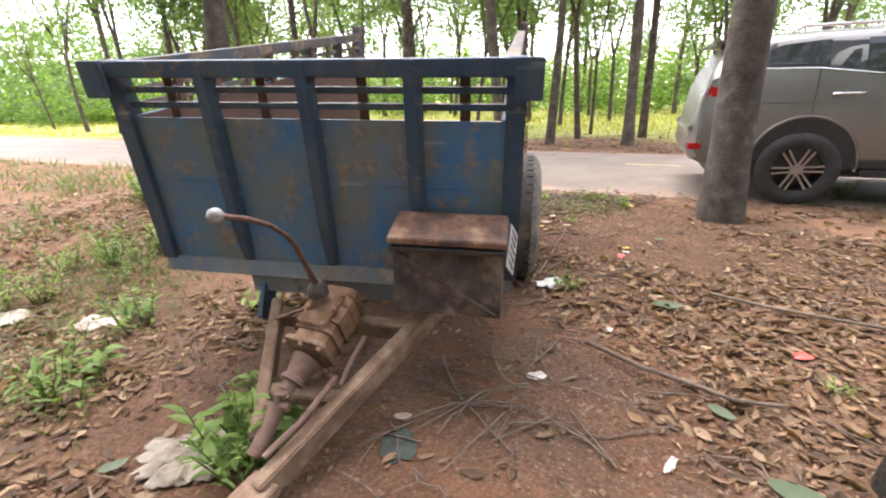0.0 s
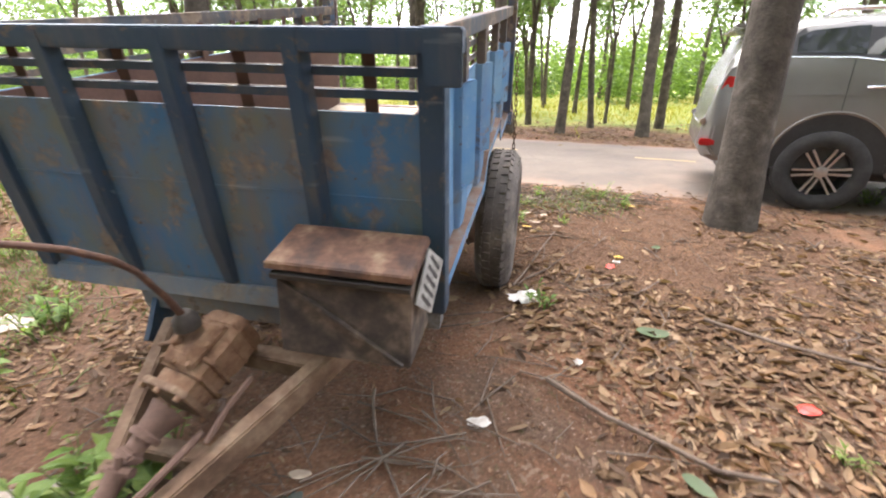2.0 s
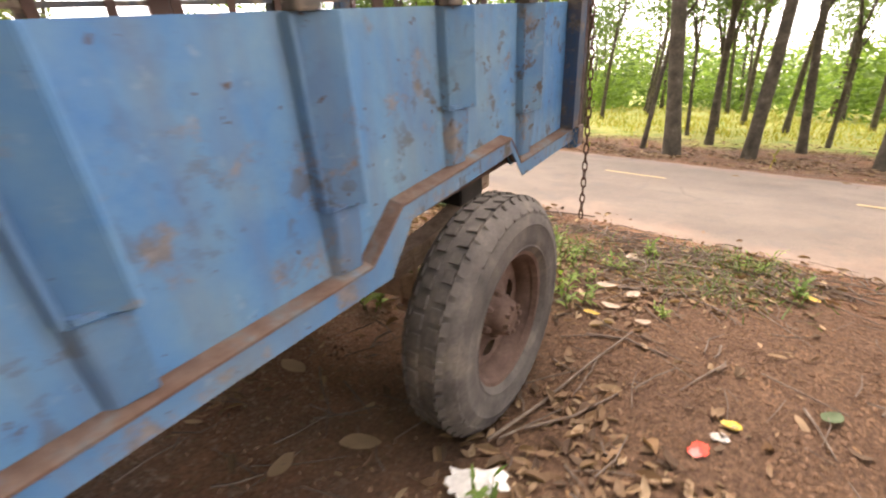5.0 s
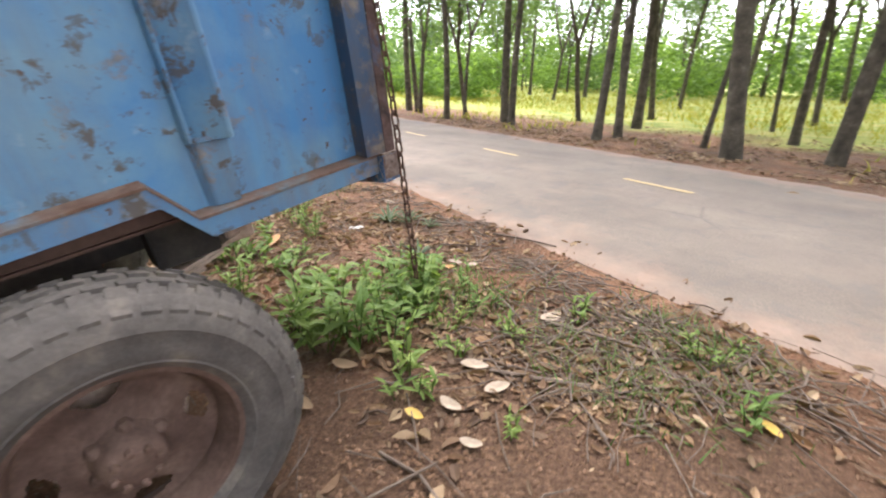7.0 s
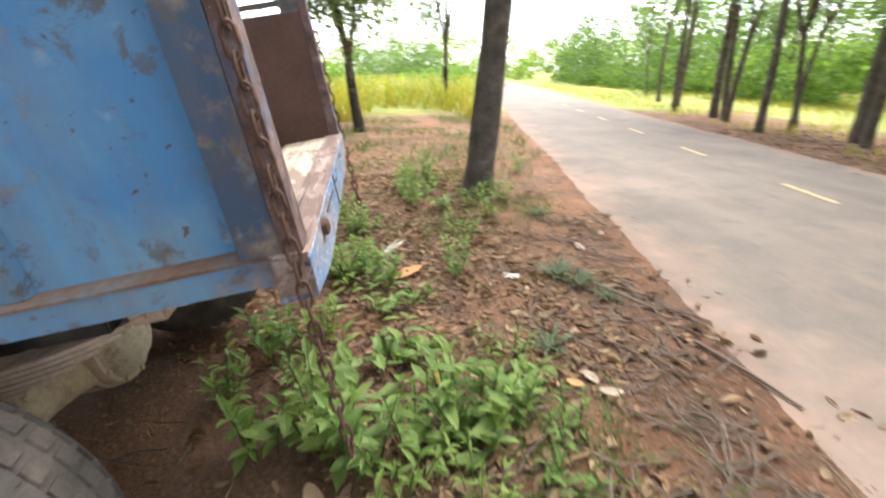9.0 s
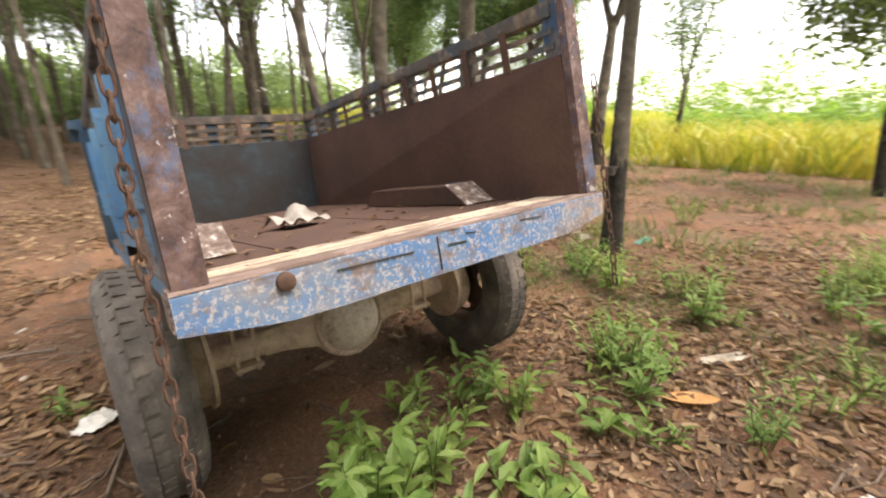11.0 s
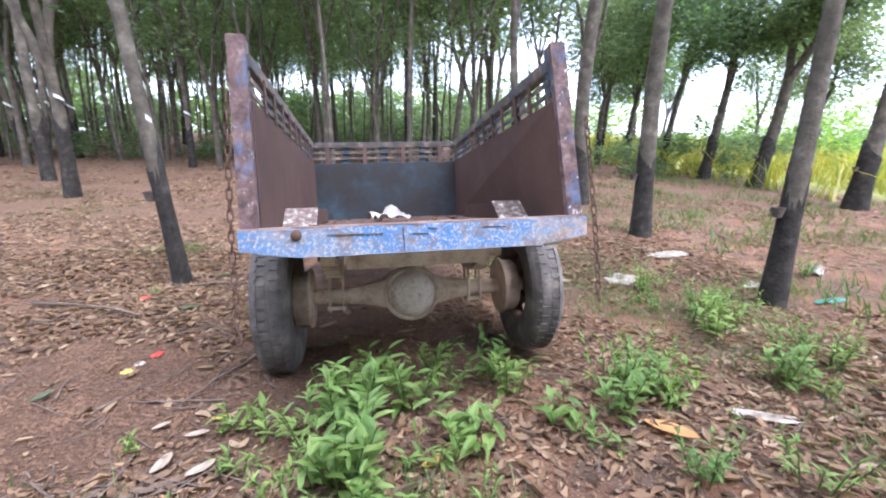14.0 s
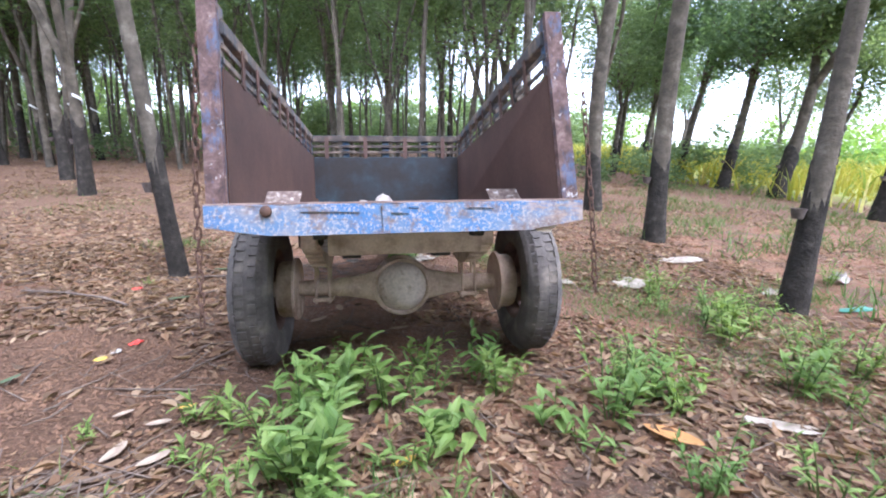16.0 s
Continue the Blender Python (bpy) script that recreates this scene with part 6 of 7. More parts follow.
places += [(x, 62 + r2.uniform(-5, 8), r2.uniform(2, 5), r2.uniform(4, 10)) for x in np.linspace(-90, 70, 60)]
places += [(-80 + r2.uniform(-8, 8), y, r2.uniform(2, 5), r2.uniform(5, 14)) for y in np.linspace(-80, 70, 56)]
shrub_band("far_woods", "distant dense pale green woods", places, 125000, 0.66, CROWN_LIGHT, 4)
places = [(x, -47 - r2.uniform(0, 7), r2.uniform(2, 3.4), r2.uniform(3, 11)) for x in np.linspace(-24, 62, 66)]
places += [(40 + r2.uniform(0, 8), y, r2.uniform(2, 3.4), r2.uniform(3, 11)) for y in np.linspace(-46, 8, 32)]
places += [(x, -33 - r2.uniform(0, 7), r2.uniform(1.5, 2.6), r2.uniform(2, 7)) for x in np.linspace(-20, 6, 22)]
shrub_band("plantation_thicket", "pale green thicket behind the plantation rows", places, 90000, 0.46, CROWN, 8)
places = [(-13.5, -9.0, 1.6, 3.0), (-14.6, -8.4, 1.2, 2.2), (-10.5, -9.5, 1.4, 1.6), (-12.5, -10.5, 1.5, 1.9), (-9.0, -11.5, 1.2, 1.4), (-8.0, -15.0, 1.4, 1.5), (11, -17, 1.8, 1.6), (4, -24, 1.6, 1.4), (16, -20, 2.0, 1.6), (-14.5, -16, 1.8, 2.2), (-18, -14, 1.6, 1.8), (-18.8, -17.0, 1.9, 2.8), (-20.5, -16.0, 1.6, 2.4), (7.0, -17.0, 1.3, 1.2), (14, -24, 1.6, 1.3)]
shrub_band("undergrowth_shrubs", "dark green undergrowth shrubs between the trees", places, 14000, 0.19, CROWN, 6)


# ---- grasses ----
def blades(name, label, pts, heights, mat, seed, width=0.012, bend=0.35):
    r = np.random.default_rng(seed)
    p = np.array(pts)
    n = len(p)
    h = np.array(heights)[:, None] * r.uniform(0.6, 1.25, (n, 1))
    a = r.uniform(0, 6.28, n)
    s = np.stack([np.cos(a), np.sin(a), 0 * a], 1) * width * (0.6 + h)
    d = r.normal(0, 1, (n, 3)) * bend
    d[:, 2] = 1
    verts = np.stack([p - s, p + s, p + d * h * 0.6 + s * 0.6, p + d * h * 0.6 - s * 0.6, p + d * h * np.array([1.5, 1.5, 0.95])], 1).reshape(-1, 3)
    k = np.arange(n) * 5
    faces = [(q, q + 1, q + 2, q + 3) for q in k] + [(q + 3, q + 2, q + 4) for q in k]
    return raw(name, verts.tolist(), [tuple(int(i) for i in f) for f in faces], mat, label, "grass", "stuff")


r3 = np.random.default_rng(12)
pts = []
while len(pts) < 26000:
    x, w = r3.uniform(-50, 26), r3.uniform(11.3, 40)
    y = w + ROAD_SLOPE * x
    dens = 1.0 if w > 18.0 else (0.12 if w > 16 else (0.5 if x < -4.5 and w > 11.8 else 0.01))
    if r3.uniform() < dens * (1.0 if w < 27 else 0.5) and noise.noise((x * 0.4, y * 0.4, 0)) > -0.35:
        pts.append((x, y, gz(x, y)))
blades("roadside_grass", "yellow-green tall grass beyond the road", pts, [0.21] * len(pts), GRASS, 13, 0.022)
pts = []
while len(pts) < 26000:
    x, y = -12.5 - 70 * r3.uniform() ** 1.6, r3.uniform(-45, 26)
    if road_v(x, y) > 5.6 or noise.noise((x * 0.25, y * 0.25, 5)) < -0.3:
        continue
    if x > -15 and y < -3 and r3.uniform() < 0.6:
        continue
    pts.append((x, y, gz(x, y)))
blades("field_grass", "tall yellow-green grass on the open field", pts, [1.15] * len(pts), GRASS, 14, 0.026)
pts = []
while len(pts) < 10000:
    c = r3.integers(0, 27)
    cx, cy, rad = ((-4.6, 2.5, 0.5), (5.5, -3.5, 1.2), (2.6, 0.2, 0.4), (-7.5, 1.2, 1.0), (-6.8, -2.5, 1.4), (7.5, -5.5, 1.4), (1.6, 5.85, 0.45), (0.4, 5.4, 0.5), (-2.8, 3.2, 1.0), (4.6, 6.0, 0.35), (-2.4, 5.4, 0.5), (-4.4, 5.4, 0.5), (-2.9, 6.3, 0.5), (-5.6, 6.6, 1.2), (-8.0, 7.0, 1.4), (-6.5, 5.4, 1.4), (-9.5, 7.4, 1.2), (-2.6, 4.3, 0.7), (-3.2, 3.4, 0.8), (-2.4, 1.0, 0.6), (-3.0, 2.6, 0.8), (0.02, 5.2, 0.35), (1.45, 5.25, 0.45), (-2.9, 1.6, 0.7), (-2.0, 2.1, 0.6), (-1.7, 1.4, 0.5), (-2.3, 2.9, 0.6))[c]
    x, y = cx + r3.normal(0, rad * 0.55), cy + r3.normal(0, rad * 0.45)
    if road_v(x, y) < 6.3 and math.hypot(x - 0.2, y - 6.4) > 0.3:
        pts.append((x, y, gz(x, y)))
blades("grass_tufts", "low green grass tufts on the bare soil", pts, [0.07] * len(pts), GRASS_GREEN, 15, 0.006, 0.7)

pts = []
while len(pts) < 5200:
    x, y = r3.uniform(-13.5, -4.2), r3.uniform(-9.0, 8.4)
    if road_v(x, y) < 6.3 and noise.noise((x * 0.9, y * 0.9, 44)) > 0.05:
        pts.append((x, y, gz(x, y)))
blades("verge_grass", "sparse green grass on the leafy verge", pts, [0.22] * len(pts), GRASS_GREEN, 16, 0.010, 0.6)


# ---- leaf litter, crumbs and twigs ----
def litter_density(x, y):
    d = 0.46 + 1.15 * noise.noise((x * 0.8, y * 0.8, 11.0)) + 0.5 * noise.noise((x * 2.3, y * 2.3, 2.0))
    for cx, cy, rx_, ry_, k in ((0.75, 1.15, 1.1, 0.62, 0.85), (1.80, 4.25, 0.8, 0.8, 0.8), (-0.1, 3.3, 0.7, 1.1, 0.85), (1.75, 3.2, 0.7, 0.7, 0.5), (-7.5, -0.2, 2.6, 0.5, 0.8), (-10.0, -4.5, 1.3, 3.0, 0.5), (-2.3, 6.1, 2.2, 0.3, 0.3), (-0.9, 5.35, 0.6, 0.3, 0.4), (-5.0, 2.6, 1.2, 0.6, 0.5), (2.2, 3.4, 0.6, 0.5, 0.7)):
        q = ((x - cx) / rx_) ** 2 + ((y - cy) / ry_) ** 2
        d -= k * max(0.0, 1.25 - q)
    for cx, cy, r_, k in ((2.0, 2.5, 1.0, 0.7), (2.4, 1.9, 0.8, 0.5), (4.0, 1.0, 3.0, 0.6), (-1.8, 4.6, 0.9, 0.4), (0.9, 5.1, 0.9, 0.6), (0.1, 5.0, 0.8, 0.4), (3.4, 3.4, 1.2, 0.4), (1.5, 5.6, 0.7, 0.6), (1.1, 4.3, 0.5, 0.5), (-3.0, 5.2, 1.6, 0.38), (-1.2, 5.6, 0.8, 0.25), (-0.1, 5.7, 0.6, 0.3), (-5.0, 5.6, 1.5, 0.35)):
        d += k * max(0.0, 1 - ((x - cx) ** 2 + (y - cy) ** 2) / r_ ** 2)
    w = road_v(x, y)
    if 6.5 < w < 6.85:
        return 0.04
    if 6.5 < w < 11:
        return 0.006
    if w > 14:
        d *= 0.4
    if 5.2 < w <= 6.5:
        d -= 0.35
    return max(0.02, min(1.0, d))


def litter(name, label, count, sampler, lo, hi, seed, fine=True):
    r = np.random.default_rng(seed)
    verts, faces = [], []
    while count > 0:
        x, y = sampler(r)
        if r.uniform() > litter_density(x, y):
            continue
        count -= 1
        ln = lo + (hi - lo) * r.uniform() ** 1.35
        wd = ln * r.uniform(0.26, 0.46)
        a = r.uniform(0, 6.28)
        tilt, roll = r.normal(0, 0.19), r.normal(0, 0.24)
        curl, cup_ = r.uniform(-0.5, 1.2) * ln * 0.34, r.uniform(-0.3, 1.1) * wd * 0.6
        skew = r.uniform(-0.22, 0.22) * ln
        rot = Matrix.Rotation(a, 3, "Z") @ Matrix.Rotation(tilt, 3, "Y") @ Matrix.Rotation(roll, 3, "X")
        base = Vector((x, y, gz(x, y) + r.uniform(0.003, 0.018)))
        k = len(verts)
        if fine:
            prof = ((-0.5, 0.03), (-0.30, 0.72), (-0.02, 1.0), (0.28, 0.70), (0.5, 0.02))
            for t, q in prof:
                zc = curl * (t * 2) ** 2 * 0.5
                for s in (-1, 0, 1):
                    verts.append(base + rot @ Vector((t * ln, s * q * wd * 0.5 * (1 + 0.18 * math.sin(9 * t + 5 * a)) + skew * t * t, zc + cup_ * abs(s) * q)))
            for i in range(4):
                faces += [(k + i * 3, k + i * 3 + 3, k + i * 3 + 4, k + i * 3 + 1), (k + i * 3 + 1, k + i * 3 + 4, k + i * 3 + 5, k + i * 3 + 2)]
        else:
            for t, s in ((-0.5, 0), (-0.05, -0.5), (0.5, 0), (-0.05, 0.5)):
                verts.append(base + rot @ Vector((t * ln, s * wd, curl * (t * 2) ** 2 * 0.5 + cup_ * abs(s))))
            faces.append((k, k + 1, k + 2, k + 3))
    return raw(name, [tuple(p) for p in verts], faces, LITTER, label, "leaf litter", "stuff")


def outside_near(r):
    while True:
        x, y = 0.5 + r.normal(0, 7.0), -1.0 + r.normal(0, 5.5)
        if not (-4.6 < x < 4.6 and 0.2 < y < 6.7):
            return x, y


litter("leaf_litter", "dry curled brown fallen leaves strewn on the soil", 31000, lambda r: (r.uniform(-5.0, 5.6), r.uniform(0.2, 6.75)), 0.026, 0.108, 31)
litter("leaf_fragments", "small dark crumbled bits of fallen leaves", 30000, lambda r: (r.uniform(-4.5, 4.5), r.uniform(0.2, 6.75)), 0.010, 0.045, 35, False)
litter("outer_leaf_litter", "dry brown fallen leaves under the trees", 46000, outside_near, 0.06, 0.13, 32, False)
litter("far_leaf_litter", "dry brown fallen leaves under the far trees", 34000, lambda r: (r.uniform(-14, 24), r.uniform(-28, 1)), 0.08, 0.17, 33, False)
litter("verge_leaf_litter", "dry brown fallen leaves on the far verge", 7500, lambda r: (r.uniform(-9, 12), r.uniform(9.5, 17)), 0.08, 0.17, 34, False)

r4 = np.random.default_rng(40)
cv, cf = [], []
cnt = 0
while cnt < 16000:
    x, y = r4.uniform(-3.0, 3.6), r4.uniform(0.4, 6.4)
    if noise.noise((x * 1.1, y * 1.1, 21)) < 0.0 and r4.uniform() < 0.7:
        continue
    cnt += 1
    s = 0.0035 + 0.013 * r4.uniform() ** 3
    b0 = np.array((x, y, gz(x, y) + s * 0.4))
    k = len(cv)
    o = np.array(((1, 0, 0), (-1, 0, 0), (0, 1, 0), (0, -1, 0), (0, 0, 0.8), (0, 0, -0.8))) * s * r4.uniform(0.6, 1.3, (6, 1))
    cv += [tuple(b0 + q) for q in o]
    cf += [(k, k + 2, k + 4), (k + 2, k + 1, k + 4), (k + 1, k + 3, k + 4), (k + 3, k, k + 4), (k + 2, k, k + 5), (k + 1, k + 2, k + 5), (k + 3, k + 1, k + 5), (k, k + 3, k + 5)]
for k_ in range(13000):
    x, y = (1.7 + r4.normal(0, 0.65), 4.3 + r4.normal(0, 0.65)) if k_ < 10000 else (2.2 + r4.normal(0, 0.35), 3.35 + r4.normal(0, 0.3))
    if road_v(x, y) > 6.3 or x < 0.75:
        continue
    s = 0.003 + 0.012 * r4.uniform() ** 4
    b0 = np.array((x, y, gz(x, y) + s * 0.3))
    k = len(cv)
    o = np.array(((1, 0, 0), (-1, 0, 0), (0, 1, 0), (0, -1, 0), (0, 0, 0.8), (0, 0, -0.8))) * s * r4.uniform(0.6, 1.3, (6, 1))
    cv += [tuple(b0 + q) for q in o]
    cf += [(k, k + 2, k + 4), (k + 2, k + 1, k + 4), (k + 1, k + 3, k + 4), (k + 3, k, k + 4), (k + 2, k, k + 5), (k + 1, k + 2, k + 5), (k + 3, k + 1, k + 5), (k, k + 3, k + 5)]
SOIL_CRUMB = plain_mat("soil_crumbs", [(0.3, (0.128, 0.070, 0.041)), (0.7, (0.246, 0.140, 0.078))], 3.0, 0.95, 0.0, 0.4, 60.0)
raw("soil_crumbs", cv, cf, SOIL_CRUMB, "small crumbs of red-brown soil", "soil", "stuff")

tw = Mesh()
for k in range(1450):
    x, y = r4.uniform(-4.5, 5.0), r4.uniform(0.4, 6.5)
    if k % 3 == 0 and k % 12 != 0 and k % 18 != 0:
        x = r4.uniform(-2.5, 2.4) if k % 2 else r4.normal(0.75, 0.5)
        y = (6.12 if k % 2 else 6.02) - 0.222 * x + r4.normal(0, 0.15)
    elif k % 5 == 0:
        x, y = 1.25 + r4.normal(0, 0.4), 5.35 + r4.normal(0, 0.3)
    elif k % 17 == 0:
        x, y = 0.62 + r4.normal(0, 0.28), 1.62 + r4.normal(0, 0.22)
    a, ln = (r4.uniform(0, 6.28) if k % 6 else r4.normal(-0.35, 1.0)), r4.uniform(0.08, 0.38)
    if road_v(x, y) > 6.6:
        continue
    pts3 = []
    for t in (-0.5, 0.0, 0.5):
        px, py = x + math.cos(a) * ln * t + r4.normal(0, 0.012), y + math.sin(a) * ln * t + r4.normal(0, 0.012)
        pts3.append((px, py, gz(px, py) + 0.012 + r4.uniform(0, 0.02)))
    r0 = r4.uniform(0.0025, 0.007) if k % 3 == 0 else r4.uniform(0.0018, 0.0055)
    tw.tube(pts3, [r0, r0 * 0.85, r0 * 0.5], 5)
solid("twig_litter", tw, TWIG, "broken dry twigs strewn on the soil", "twigs", kind="stuff")


def stick(pts, r0, r1, label):
    ps = [(x, y, gz(x, y) + h) for x, y, h in pts]
    n = len(ps)
    solid("stick", Mesh().tube(ps, [r0 + (r1 - r0) * i / (n - 1) for i in range(n)], 7), TWIG, label, "stick", smooth=True)


stick(((1.08, 2.115, 0.05), (1.18, 2.04, 0.05), (1.32, 1.95, 0.045), (1.53, 1.86, 0.045), (1.69, 1.785, 0.045), (1.89, 1.79, 0.04)), 0.013, 0.009, "long dry grey-brown stick lying across leaves")
stick(((0.33, 1.92, 0.02), (0.36, 1.82, 0.02), (0.45, 1.62, 0.015), (0.60, 1.42, 0.01), (0.72, 1.28, 0.008)), 0.007, 0.004, "bent forked dry twig on bare soil")
stick(((0.92, 1.47, 0.008), (1.08, 1.46, 0.01), (1.25, 1.53, 0.02), (1.38, 1.60, 0.01)), 0.0035, 0.004, "thin curved dry twig on bare soil")
stick(((0.86, 3.28, 0.04), (0.95, 3.60, 0.02), (1.06, 3.95, 0.03), (1.16, 4.29, 0.03)), 0.008, 0.005, "long thin dry stick leaning beside the wheel")
stick(((0.95, 3.42, 0.02), (1.10, 3.55, 0.02), (1.22, 3.78, 0.01)), 0.007, 0.004, "thin dry stick beside the wheel")
stick(((1.95, 2.85, 0.045), (2.22, 2.66, 0.05), (2.60, 2.50, 0.05), (3.0, 2.4, 0.04)), 0.011, 0.009, "long dry stick among fallen leaves")
stick(((0.90, 5.40, 0.02), (1.20, 5.45, 0.03), (1.52, 5.55, 0.02)), 0.010, 0.007, "dry crooked stick among roadside leaves")
stick(((-0.95, 6.17, 0.025), (-0.75, 6.27, 0.025), (-0.57, 6.37, 0.02)), 0.012, 0.008, "long dark stick along the road edge")
stick(((-0.22, 6.36, 0.02), (0.08, 6.43, 0.02), (0.33, 6.47, 0.015)), 0.011, 0.007, "dark crooked stick along the road edge")
stick(((1.35, 5.05, 0.02), (1.15, 4.95, 0.012), (0.95, 4.85, 0.012)), 0.014, 0.010, "thick broken dry branch on the soil")
stick(((0.95, 4.2, 0.012), (1.15, 4.22, 0.02), (1.35, 4.18, 0.01)), 0.008, 0.006, "pale dry stick on the soil")


# ---- weeds ----
def weed_data(seed, stems, height, leaf, n_leaf, broad=(0.20, 0.32)):
    r = np.random.default_rng(seed)
    st_, verts, faces = Mesh(), [], []
    for k in range(stems):
        a, q = r.uniform(0, 6.28), r.uniform(0.02, 0.13)
        b = Vector((math.cos(a) * q * 0.6, math.sin(a) * q * 0.6, -0.01))
        h = height * r.uniform(0.55, 1.1)
        top = b + Vector((math.cos(a) * h * r.uniform(0.1, 0.55), math.sin(a) * h * r.uniform(0.1, 0.55), h))
        mid = b.lerp(top, 0.5) + Vector((0, 0, 0.05 * h))
        st_.tube([b, mid, top], [0.004, 0.003, 0.0015], 4)
        for j in range(n_leaf):
            t = 0.18 + 0.82 * (j + r.uniform(0, 0.6)) / n_leaf
            p = (b.lerp(mid, t * 2) if t < 0.5 else mid.lerp(top, min(1, t * 2 - 1)))
            aa = r.uniform(0, 6.28) if t < 0.95 else a
            ln = leaf * r.uniform(0.6, 1.25) * (1.15 - 0.5 * t)
            d = Vector((math.cos(aa), math.sin(aa), r.uniform(-0.1, 1.2))).normalized()
            s = d.cross(Vector((0, 0, 1))).normalized()
            u = s.cross(d)
            wd = ln * r.uniform(*broad)
            i0 = len(verts)
            verts += [p, p + d * ln * 0.35 + s * wd * 0.5 + u * wd * 0.18, p + d * ln * 0.72 + s * wd * 0.36 - u * ln * 0.02, p + d * ln - u * ln * 0.16,
                      p + d * ln * 0.72 - s * wd * 0.36 - u * ln * 0.02, p + d * ln * 0.35 - s * wd * 0.5 + u * wd * 0.18, p + d * ln * 0.5 - u * ln * 0.01]
            faces += [(i0, i0 + 1, i0 + 6), (i0 + 1, i0 + 2, i0 + 6), (i0 + 2, i0 + 3, i0 + 6), (i0 + 3, i0 + 4, i0 + 6), (i0 + 4, i0 + 5, i0 + 6), (i0 + 5, i0, i0 + 6)]
    me = bpy.data.meshes.new("leaves")
    me.from_pydata([tuple(p) for p in verts], [], faces)
    me.materials.append(WEED)
    me.update()
    return st_.data("stems", GRASS_GREEN, True, 0.0, False), me


WEEDS = [weed_data(60, 6, 0.36, 0.115, 8, (0.30, 0.44)), weed_data(61, 4, 0.22, 0.120, 6, (0.34, 0.46)), weed_data(62, 6, 0.26, 0.080, 9), weed_data(63, 5, 0.15, 0.10, 6), weed_data(64, 10, 0.38, 0.080, 14)]


def weed(x, y, kind_, scale, turn, label="leafy green weed growing from bare soil"):
    w = thing("weed_plant", pose(x, y, gz(x, y), 0, 0, turn) @ Matrix.Diagonal((scale, scale, scale, 1)), label, "weed", "weeds round the trailer")
    share("stem", WEEDS[kind_][0], w)
    share("foliage", WEEDS[kind_][1], w)


